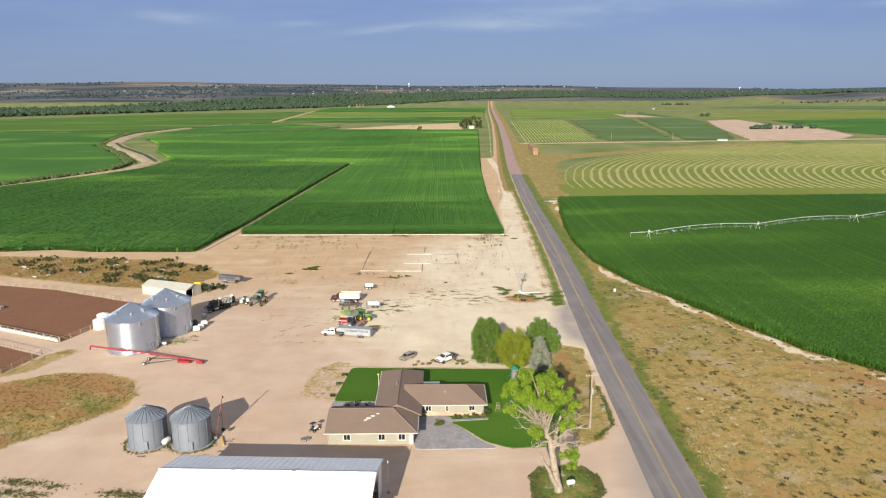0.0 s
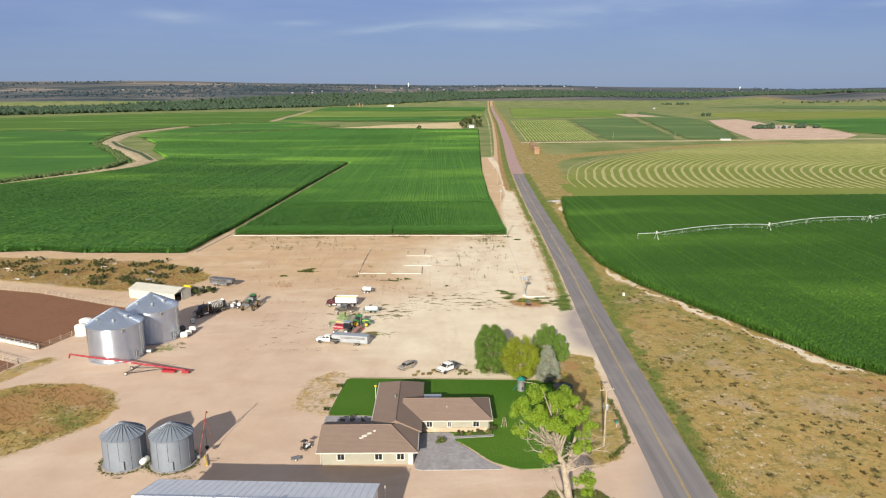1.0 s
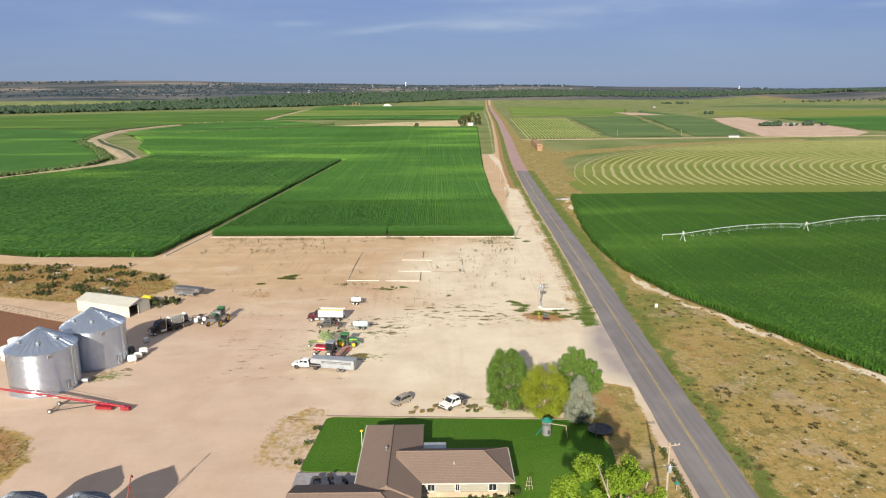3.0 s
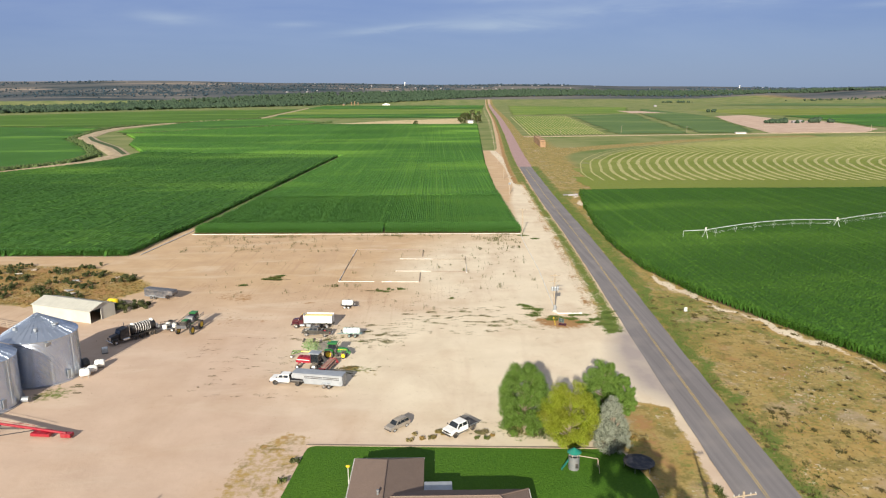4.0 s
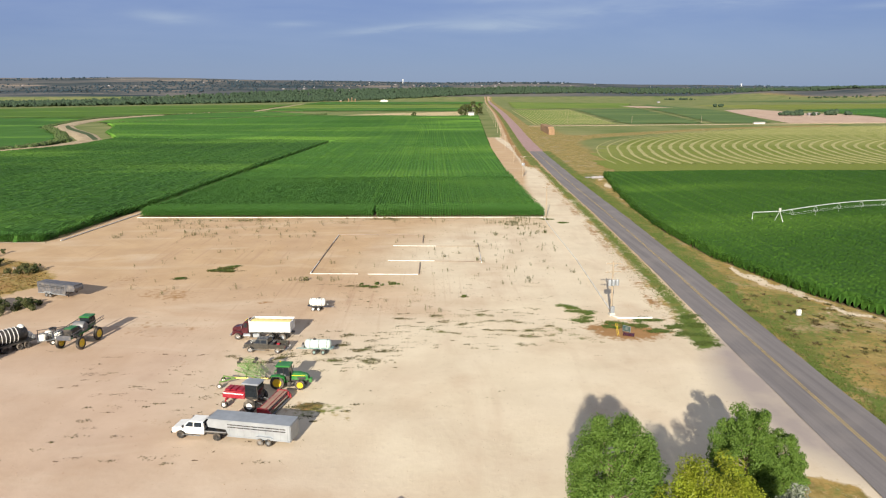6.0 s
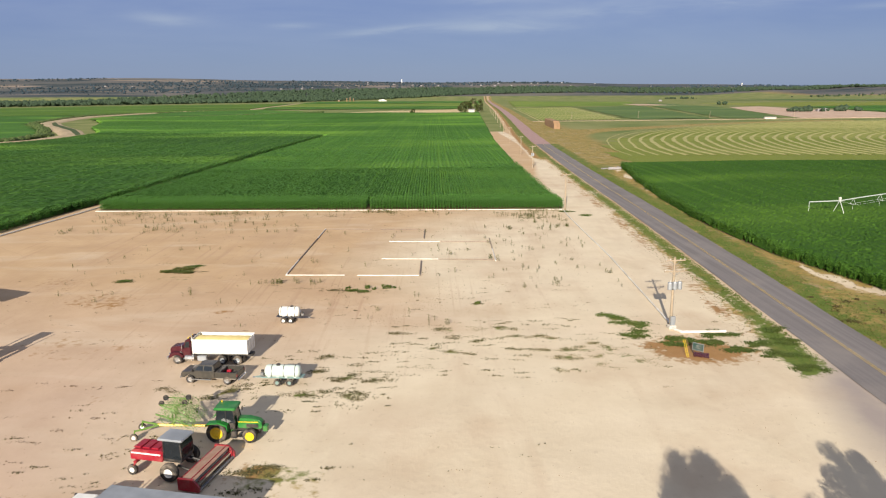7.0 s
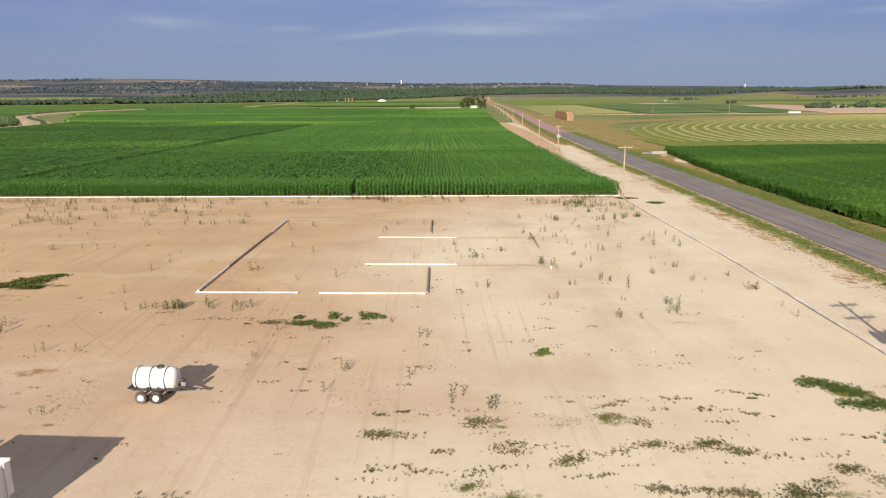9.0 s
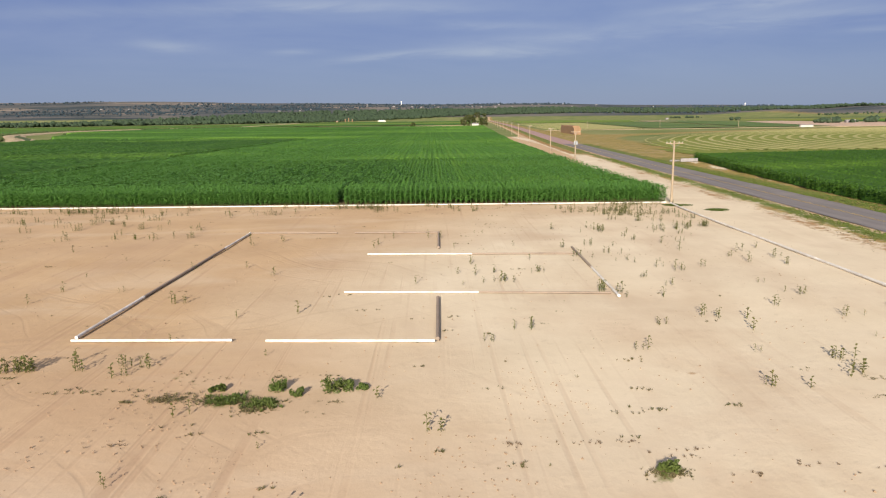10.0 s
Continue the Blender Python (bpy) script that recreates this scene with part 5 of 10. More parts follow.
def build_low_shed():
    s = thing("livestock_shed", "low cream metal shed with an open dark end", "shed")
    L, W, E, R = 17.0, 7.0, 2.7, 3.9
    part("wall", made(box, (0, -W / 2 + 0.08, E / 2), (L, 0.16, E), 0.02), M["roof_cream"], s)
    part("wall", made(box, (0, W / 2 - 0.08, E / 2), (L, 0.16, E), 0.02), M["roof_cream"], s)
    part("wall", made(box, (-L / 2 + 0.08, 0, E / 2), (0.16, W - 0.34, E), 0.02), M["roof_cream"], s)
    part("wall", made(box, (L / 2 - 0.08, 1.45, E / 2), (0.16, W / 2 + 0.4, E), 0.02), M["roof_cream"], s)
    bm = bmesh.new()
    prism(bm, [(-W / 2, E), (W / 2, E), (0, R - 0.08)], L / 2 - 0.16, L / 2)
    bmesh.ops.transform(bm, matrix=Matrix(((0, 1, 0, 0), (1, 0, 0, 0), (0, 0, 1, 0), (0, 0, 0, 1))), verts=bm.verts)
    part("gable", bm, M["roof_cream"], s)
    for sgn in (-1, 1):
        r = part("roof", made(pane, [(-L / 2 - 0.2, sgn * (W / 2 + 0.25), E), (L / 2 + 0.25, sgn * (W / 2 + 0.25), E), (L / 2 + 0.25, 0, R), (-L / 2 - 0.2, 0, R)], 0.08), M["roof_cream"], s)
        for k in range(18):
            x = -L / 2 + k * L / 17
            part("rib", made(pane, [(x - 0.03, sgn * (W / 2 + 0.25), E + 0.06), (x + 0.03, sgn * (W / 2 + 0.25), E + 0.06), (x + 0.03, 0, R + 0.06), (x - 0.03, 0, R + 0.06)], 0.03), M["roof_cream"], r)
    part("door_post", made(box, (L / 2 - 0.02, -0.4, E / 2), (0.2, 0.16, E), 0.01), M["steel"], s)
    s.matrix_basis = pose(-80.9, 223.2, 0, 0, 0, -21)


def grain_bin(at, r, eave, apex, skin, label, ribs, big, turn=0):
    b = thing("grain_bin", label, "grain bin", "grain bins")
    pitch = 0.22 if big else 0.28
    n = int(eave / pitch)
    prof = []
    for k in range(n):
        z = k * eave / n
        prof += [(r + (0.024 if big else 0.012) * (1 + math.sin(q * math.pi / 2)), z + eave / n * q / 4) for q in range(4)]
    prof.append((r, eave))
    part("wall", made(lathe, prof, 56 if big else 44), skin, b, smooth=50)
    slope = (apex - eave) / r
    roof = part("roof", made(lathe, [(r + 0.18, eave - 0.08), (r + 0.2, eave - 0.02), (r * 0.5, eave + slope * r * 0.5), (0.45, apex - 0.2), (0.45, apex), (0.2, apex + 0.12), (0, apex + 0.14)], ribs), skin, b, smooth=20)
    for k in range(ribs):
        a = (k + 0.5) * math.tau / ribs
        c, s = math.cos(a), math.sin(a)
        part("roof_rib", made(cyl, ((r + 0.1) * c, (r + 0.1) * s, eave + 0.05), (0.5 * c, 0.5 * s, apex - 0.12), 0.06, 0.045, 5), skin, roof)
    part("base_ring", made(lathe, [(r + 0.35, 0.0), (r + 0.35, 0.12), (r, 0.14)], 44), M["concrete"], b)
    for k in range(0 if big else 12):
        a = (k + 0.3) * math.tau / 12
        part("stiffener", made(box, (0, 0, eave / 2), (0.05, 0.05, eave), 0.01, Matrix.Rotation(a, 4, "Z") @ Matrix.Translation((r + 0.06, 0, 0))), skin, b)
    if big:
        lad = part("ladder", made(cyl, (r + 0.35, -0.2, 0.8), (r + 0.35, -0.2, eave), 0.035, 0.035, 5), M["alloy"], b)
        part("rail", made(cyl, (r + 0.35, 0.2, 0.8), (r + 0.35, 0.2, eave), 0.035, 0.035, 5), M["alloy"], lad)
        for k in range(20):
            z = 0.9 + k * (eave - 1) / 20
            part("rung", made(cyl, (r + 0.35, -0.2, z), (r + 0.35, 0.2, z), 0.025, 0.025, 4), M["alloy"], lad)
        part("eave_hatch", made(box, (r * 0.55, 0, eave + slope * r * 0.45 + 0.15), (0.9, 0.8, 0.25), 0.04), M["alloy"], b)
        for a in (4.2, 5.3):
            part("roof_vent", made(box, (r * 0.62 * math.cos(a), r * 0.62 * math.sin(a), eave + slope * r * 0.38 + 0.25), (0.6, 0.6, 0.5), 0.08), M["alloy"], b)
        part("door", made(box, (r + 0.05, -1.4, 1.3), (0.12, 0.8, 1.5), 0.03), M["alloy"], b)
        part("name_board", made(box, (r * 0.80 + 0.1, -r * 0.62, eave - 0.6), (0.06, 1.7, 0.6), 0.01, ), M["trim"], b, "pale lettered band under the eave")
        f = part("fan", made(cyl, (r + 0.2, 2.0, 0.6), (r + 1.2, 2.2, 0.6), 0.45, 0.45, 14), M["alloy"], b)
        part("fan_guard", made(cyl, (r + 1.2, 2.2, 0.6), (r + 1.3, 2.22, 0.6), 0.5, 0.5, 14), M["steel"], f)
    else:
        part("door", made(box, (0.9, -r - 0.03, 1.1), (0.7, 0.12, 1.5), 0.03), M["galv_old"], b)
    b.matrix_basis = pose(*at, 0, 0, turn)
    return b


build_machine_shed()
build_low_shed()
grain_bin((-72.5, 176.0, 0), 6.0, 8.2, 11.6, M["galv"], "tall shiny corrugated steel grain bin", 30, True, -10)
grain_bin((-68.6, 188.2, 0), 6.0, 8.2, 11.6, M["galv"], "tall shiny corrugated steel grain bin", 30, True, -10)
grain_bin((-49.4, 127.4, 0), 3.35, 5.3, 7.2, M["galv_old"], "dull grey corrugated steel grain bin", 24, False)
grain_bin((-41.4, 127.2, 0), 3.35, 5.3, 7.2, M["galv_old"], "dull grey corrugated steel grain bin", 24, False)


def wheel(parent, at, r, w, rim, hub=0.55, n=22, steer=0.0):
    """A wheel on a crosswise axle: a tyre with shoulders, a dished rim."""
    prof = [(r * hub, -w * 0.42), (r * 0.86, -w * 0.5), (r * 0.97, -w * 0.4), (r, -w * 0.25), (r, w * 0.25), (r * 0.97, w * 0.4), (r * 0.86, w * 0.5), (r * hub, w * 0.42)]
    mt = pose(*at, 0, 0, steer) @ Matrix.Rotation(math.pi / 2, 4, "X")
    ty = part("wheel", made(lathe, prof, n, mt), M["tyre"], parent, smooth=35)
    rp = [(0, -w * 0.30), (r * hub * 0.35, -w * 0.32), (r * hub * 0.5, -w * 0.2), (r * hub * 0.85, -w * 0.25), (r * hub, -w * 0.43), (r * hub, w * 0.43), (r * hub * 0.85, w * 0.25), (r * hub * 0.5, w * 0.2), (r * hub * 0.35, w * 0.32), (0, w * 0.30)]
    part("rim", made(lathe, rp, n, mt), rim, ty, smooth=35)
    return ty


def pickup(name, label, body, at, rim, bed="box", length=5.9, load=None):
    """A crew-cab pickup facing +x."""
    p = thing(name, label, "pickup truck")
    W, xf, xr = 0.98, length / 2, -length / 2
    cab_r = xf - 3.55
    bm = bmesh.new()
    prism(bm, [(xf - 0.05, 0.6), (xf, 0.85), (xf - 0.06, 1.15), (xf - 1.25, 1.28), (cab_r, 1.30), (cab_r, 0.58), (xf - 1.5, 0.58), (xf - 1.42, 0.84), (xf - 0.98, 0.98), (xf - 0.55, 0.84), (xf - 0.45, 0.6)], -W, W, {2: 0.07, 3: 0.05, 4: 0.05})
    bmesh.ops.bevel(bm, geom=list(bm.edges), offset=0.04, segments=2, affect="EDGES")
    bd = part("body", bm, body, p, smooth=40)
    cabp = [(xf - 1.20, 1.27), (xf - 1.85, 1.88), (cab_r + 0.15, 1.90), (cab_r + 0.02, 1.27)]
    bm = bmesh.new()
    prism(bm, cabp, -W + 0.05, W - 0.05, {1: 0.17, 2: 0.17})
    bmesh.ops.bevel(bm, geom=list(bm.edges), offset=0.05, segments=2, affect="EDGES")
    cab = part("cab", bm, body, p, smooth=40)
    yb, yt = W - 0.09, W - 0.23
    part("windshield", made(pane, [(xf - 1.24, -yb + 0.06, 1.33), (xf - 1.24, yb - 0.06, 1.33), (xf - 1.80, yt - 0.04, 1.83), (xf - 1.80, -yt + 0.04, 1.83)], 0.03), M["glass"], cab)
    part("rear_window", made(pane, [(cab_r + 0.02, -yb + 0.15, 1.38), (cab_r + 0.02, yb - 0.15, 1.38), (cab_r + 0.13, yt - 0.1, 1.82), (cab_r + 0.13, -yt + 0.1, 1.82)], 0.04), M["glass"], cab)
    for s in (-1, 1):
        for a, b in ((xf - 1.45, xf - 2.35), (xf - 2.48, cab_r + 0.22)):
            top = [min(a, xf - 1.85), b + (0.06 if b < xf - 3 else 0)]
            part("side_window", made(pane, [(a, s * (yb + 0.035), 1.36), (b, s * (yb + 0.035), 1.36), (top[1], s * (yt + 0.045), 1.80), (top[0], s * (yt + 0.045), 1.80)], 0.03), M["glass"], cab)
        part("mirror", made(box, (xf - 1.35, s * (W + 0.16), 1.42), (0.12, 0.22, 0.26), 0.03), M["black"], bd)
        part("headlight", made(box, (xf - 0.03, s * 0.74, 0.95), (0.10, 0.32, 0.2), 0.03), M["chrome"], bd)
        part("running_board", made(box, ((xf + cab_r) / 2 - 0.4, s * (W + 0.02), 0.46), (2.0, 0.16, 0.07), 0.02), M["steel"], bd)
    part("grille", made(box, (xf - 0.01, 0, 0.93), (0.08, 1.1, 0.26), 0.02), M["black"], bd)
    part("bumper", made(box, (xf + 0.06, 0, 0.58), (0.18, 1.9, 0.24), 0.05), M["chrome"] if body is not M["white"] else M["black"], bd)
    part("chassis", made(box, (-0.1, 0, 0.48), (length - 0.9, 0.9, 0.2), 0.03), M["black"], p)
    if bed == "box":
        L0, L1 = cab_r - 0.03, xr
        bx = part("bed", made(box, ((L0 + L1) / 2, 0, 0.72), (L0 - L1, 2 * W - 0.1, 0.10), 0.02), M["black"], p)
        for s in (-1, 1):
            bm = bmesh.new()
            box(bm, ((L0 + L1) / 2, s * (W - 0.06), 0.97), (L0 - L1, 0.14, 0.62), 0.04)
            part("bed_side", bm, body, bx)
            part("tail_light", made(box, (L1 - 0.01, s * (W - 0.08), 1.0), (0.05, 0.14, 0.3), 0.02), M["red"], bx)
            part("rocker", made(box, ((L0 + L1) / 2, s * (W + 0.005), 0.62), (L0 - L1 - 0.2, 0.05, 0.10), 0.02), M["silver"], bx)
        part("tailgate", made(box, (L1 + 0.05, 0, 0.97), (0.10, 2 * W - 0.3, 0.58), 0.03), body, bx)
        part("front_panel", made(box, (L0 - 0.05, 0, 0.97), (0.06, 2 * W - 0.3, 0.58), 0.02), body, bx)
        part("rear_bumper", made(box, (L1 - 0.12, 0, 0.55), (0.18, 1.9, 0.2), 0.04), M["chrome"], bx)
    else:
        L0, L1 = cab_r - 0.12, xr - 0.1
        bx = part("flatbed", made(box, ((L0 + L1) / 2, 0, 0.95), (L0 - L1, 2.25, 0.14), 0.03), M["black"], p, "black steel flatbed")
        rack = part("headache_rack", made(box, (L0 - 0.05, 0, 1.10), (0.08, 2.1, 0.16), 0.02), M["black"], bx)
        for y in (-1.0, -0.5, 0, 0.5, 1.0):
            part("rack_post", made(box, (L0 - 0.05, y, 1.45), (0.06, 0.07, 0.8), 0.01), M["black"], rack)
        part("rack_top", made(box, (L0 - 0.05, 0, 1.85), (0.08, 2.1, 0.08), 0.02), M["black"], rack)
        for s in (-1, 1):
            part("side_rail", made(box, ((L0 + L1) / 2, s * 1.1, 1.06), (L0 - L1, 0.06, 0.12), 0.01), M["steel"], bx)
        part("hitch_ball", made(lathe, [(0.12, 1.02), (0.12, 1.06), (0.05, 1.08), (0.08, 1.15), (0, 1.2)], 10, pose((L0 + L1) / 2, 0, 0)), M["steel"], bx)
    for x in (xf - 0.98, xr + 1.05):
        for s in (-1, 1):
            wheel(p, (x, s * (W - 0.06), 0.43), 0.43, 0.29, rim, 0.56)
    if load:
        load(p, cab_r, xr)
    p.matrix_basis = at
    return p


def build_yard_vehicles():
    def junk(p, a, b):
        part("toolbox", made(box, (a - 0.35, 0, 1.1), (0.5, 1.6, 0.35), 0.03), M["black"], p)
        part("fuel_can", made(box, (a - 1.0, -0.35, 0.92), (0.45, 0.3, 0.3), 0.05), M["red"], p)
        part("jack", made(box, (a - 1.4, 0.2, 0.86), (0.5, 0.25, 0.18), 0.03), M["steel"], p)

    pickup("pickup_truck", "dusty charcoal crew-cab pickup with an open bed", M["charcoal"], pose(-23.3, 207.9, 0, 0, 0, 172), M["chrome"], load=junk)
    pickup("pickup_truck", "white crew-cab pickup with a black flatbed", M["white"], pose(-24.2, 183.5, 0, 0, 0, 170.5), M["black"], bed="flat", length=6.0)
    pickup("pickup_truck", "white work pickup with a dark flatbed", M["white"], pose(4.8, 165.2, 0, 0, 0, 222), M["black"], bed="flat", length=5.5)


def build_suv():
    p = thing("sport_utility_car", "dusty champagne-coloured estate car on the sand", "car")
    W = 0.92
    bm = bmesh.new()
    prism(bm, [(2.35, 0.45), (2.4, 0.7), (2.25, 0.95), (1.15, 1.10), (-2.3, 1.10), (-2.38, 0.7), (-2.3, 0.42)], -W, W, {2: 0.1, 3: 0.04, 4: 0.06})
    bmesh.ops.bevel(bm, geom=list(bm.edges), offset=0.06, segments=2, affect="EDGES")
    bd = part("body", bm, M["silver"], p, smooth=40)
    bm = bmesh.new()
    prism(bm, [(1.25, 1.08), (0.45, 1.66), (-1.95, 1.70), (-2.3, 1.10)], -W + 0.05, W - 0.05, {1: 0.17, 2: 0.17})
    bmesh.ops.bevel(bm, geom=list(bm.edges), offset=0.06, segments=2, affect="EDGES")
    cab = part("cabin", bm, M["silver"], p, smooth=40)
    part("windshield", made(pane, [(1.19, -0.74, 1.14), (1.19, 0.74, 1.14), (0.52, 0.62, 1.62), (0.52, -0.62, 1.62)], 0.04), M["glass"], cab)
    part("rear_window", made(pane, [(-2.27, -0.7, 1.18), (-2.27, 0.7, 1.18), (-2.03, 0.6, 1.6), (-2.03, -0.6, 1.6)], 0.05), M["glass"], cab)
    for s in (-1, 1):
        for a, b, ta, tb in ((0.95, 0.0, 0.45, 0.0), (-0.1, -1.0, -0.1, -1.0), (-1.1, -2.05, -1.1, -1.9)):
            part("side_window", made(pane, [(a, s * 0.865, 1.15), (b, s * 0.865, 1.15), (tb, s * 0.745, 1.58), (ta, s * 0.745, 1.58)], 0.04), M["glass"], cab)
        part("roof_rail", made(cyl, (0.3, s * 0.62, 1.72), (-1.8, s * 0.62, 1.75), 0.025, 0.025, 6), M["black"], cab)
        part("headlight", made(box, (2.30, s * 0.68, 0.80), (0.16, 0.34, 0.16), 0.04), M["chrome"], bd)
        part("tail_light", made(box, (-2.34, s * 0.78, 0.95), (0.1, 0.16, 0.3), 0.03), M["red"], bd)
        part("mirror", made(box, (0.95, s * 1.02, 1.16), (0.12, 0.2, 0.15), 0.03), M["silver"], bd)
    part("bumper", made(box, (2.38, 0, 0.5), (0.14, 1.7, 0.2), 0.05), M["black"], bd)
    for x in (1.45, -1.4):
        for s in (-1, 1):
            wheel(p, (x, s * 0.80, 0.35), 0.35, 0.24, M["alloy"], 0.6)
    p.matrix_basis = pose(-4.5, 166.6, 0, 0, 0, 226) @ Matrix.Diagonal((0.84, 0.84, 0.84, 1))


def build_grain_truck():
    p = thing("grain_truck", "maroon grain truck with a white box full of corn", "truck")
    W = 1.2
    # chassis and axles
    part("chassis", made(box, (-0.9, 0, 0.85), (8.6, 0.9, 0.28), 0.03), M["black"], p)
    for x in (-2.1, -3.75):
        part("axle", made(cyl, (x, -1.1, 0.5), (x, 1.1, 0.5), 0.11, 0.11, 8), M["black"], p)
        for s in (-1, 1):
            wheel(p, (x, s * 1.02, 0.51), 0.51, 0.5, M["alloy"], 0.55)
    for s in (-1, 1):
        wheel(p, (2.85, s * 1.05, 0.51), 0.51, 0.3, M["chrome"], 0.55)
    # hood, fenders, cab
    bm = bmesh.new()
    prism(bm, [(3.72, 0.75), (3.78, 1.55), (3.6, 1.72), (2.15, 1.92), (2.15, 0.75)], -0.72, 0.72, {1: 0.05, 2: 0.1, 3: 0.03})
    bmesh.ops.bevel(bm, geom=list(bm.edges), offset=0.07, segments=2, affect="EDGES")
    hood = part("hood", bm, M["maroon"], p, smooth=40)
    for s in (-1, 1):
        bm = bmesh.new()
        prism(bm, [(3.72, 0.75), (3.6, 1.15), (3.15, 1.33), (2.55, 1.30), (2.15, 0.95), (2.15, 0.72), (2.3, 0.72), (2.6, 1.05), (3.1, 1.08), (3.4, 0.75)], s * 0.98 - 0.26, s * 0.98 + 0.26)
        bmesh.ops.bevel(bm, geom=list(bm.edges), offset=0.03, segments=1, affect="EDGES")
        part("fender", bm, M["maroon"], hood, smooth=40)
        part("headlight", made(box, (3.74, s * 0.86, 1.02), (0.1, 0.26, 0.18), 0.03), M["chrome"], hood)
    part("grille", made(box, (3.78, 0, 1.15), (0.06, 0.95, 0.75), 0.03), M["chrome"], hood)
    part("bumper", made(box, (3.92, 0, 0.62), (0.2, 2.35, 0.34), 0.05), M["chrome"], hood)
    bm = bmesh.new()
    prism(bm, [(2.2, 0.75), (2.2, 1.92), (1.85, 2.62), (1.35, 2.78), (1.32, 0.75)], -1.05, 1.05, {2: 0.1, 3: 0.12})
    bmesh.ops.bevel(bm, geom=list(bm.edges), offset=0.06, segments=2, affect="EDGES")
    cab = part("cab", bm, M["maroon"], p, smooth=40)
    part("windshield", made(pane, [(2.21, -0.88, 1.98), (2.21, 0.88, 1.98), (1.90, 0.82, 2.56), (1.90, -0.82, 2.56)], 0.05), M["glass"], cab)
    for s in (-1, 1):
        part("side_window", made(pane, [(2.05, s * 1.065, 1.85), (1.45, s * 1.065, 1.85), (1.45, s * 0.985, 2.5), (1.8, s * 0.985, 2.5)], 0.04), M["glass"], cab)
        part("mirror", made(box, (2.15, s * 1.32, 2.0), (0.1, 0.16, 0.5), 0.03), M["chrome"], cab)
        part("door_step", made(box, (1.8, s * 1.1, 0.62), (0.7, 0.25, 0.06), 0.02), M["alloy"], cab)
        ft = part("fuel_tank", made(cyl, (1.95, s * 1.0, 0.68), (0.95, s * 1.0, 0.68), 0.32, 0.32, 16), M["chrome"], p, "polished fuel tank")
        for x in (1.75, 1.15):
            part("strap", made(cyl, (x - 0.03, s * 1.0, 0.68), (x + 0.03, s * 1.0, 0.68), 0.335, 0.335, 16), M["steel"], ft)
        part("step_box", made(box, (0.1, s * 1.0, 0.68), (1.0, 0.5, 0.55), 0.05), M["alloy"], p, "bright step box")
    for k in range(5):
        part("roof_light", made(box, (1.72, -0.6 + 0.3 * k, 2.76), (0.12, 0.08, 0.07), 0.02), M["yellow"], cab)
    part("exhaust_stack", made(cyl, (1.18, 0.9, 0.9), (1.18, 0.9, 3.35), 0.08, 0.07, 10), M["chrome"], p)
    # box
    x0, x1, z0, z1, B = -4.95, 1.05, 1.22, 2.75, 1.24
    gb = part("grain_box", made(box, ((x0 + x1) / 2, 0, z0 + 0.06), (x1 - x0, 2 * B, 0.12), 0.02), M["white"], p)
    for s in (-1, 1):
        part("side_panel", made(box, ((x0 + x1) / 2, s * (B - 0.03), (z0 + z1) / 2), (x1 - x0, 0.06, z1 - z0), 0.015), M["white"], gb)
        part("top_rail", made(box, ((x0 + x1) / 2, s * (B - 0.03), z1 + 0.03), (x1 - x0 + 0.1, 0.13, 0.1), 0.02), M["white"], gb)
    part("front_panel", made(box, (x1 - 0.03, 0, (z0 + z1) / 2 + 0.1), (0.06, 2 * B - 0.13, z1 - z0 + 0.2), 0.015), M["white"], gb)
    tg = part("tailgate", made(box, (x0 + 0.03, 0, (z0 + z1) / 2), (0.06, 2 * B - 0.13, z1 - z0), 0.015), M["white"], gb)
    for y in (-0.8, 0, 0.8):
        part("tailgate_rib", made(box, (x0 - 0.03, y, (z0 + z1) / 2), (0.06, 0.08, z1 - z0), 0.01), M["white"], tg)
    bm = bmesh.new()
    nx_, ny_ = 24, 9
    g = [[bm.verts.new((x0 + 0.08 + (x1 - x0 - 0.16) * i / nx_, -B + 0.08 + (2 * B - 0.16) * j / ny_, z1 - 0.26 + 0.34 * math.sin(math.pi * j / ny_) * (0.7 + 0.3 * abs(math.sin(i * 0.8))) + 0.03 * noise.noise((i * 0.7, j * 0.9, 0)))) for j in range(ny_ + 1)] for i in range(nx_ + 1)]
    for i in range(nx_):
        for j in range(ny_):
            bm.faces.new((g[i][j], g[i + 1][j], g[i + 1][j + 1], g[i][j + 1]))
    part("grain_load", bm, M["grain"], gb, "heaped yellow shelled corn", smooth=60)
    for x in (-2.1, -3.75):
        for s in (-1, 1):
            part("mud_guard", made(box, (x - 0.75, s * 1.0, 0.7), (0.04, 0.5, 0.6), 0.01), M["black"], p)
    p.matrix_basis = pose(-25.6, 213.35, 0, 0, 0, 176)


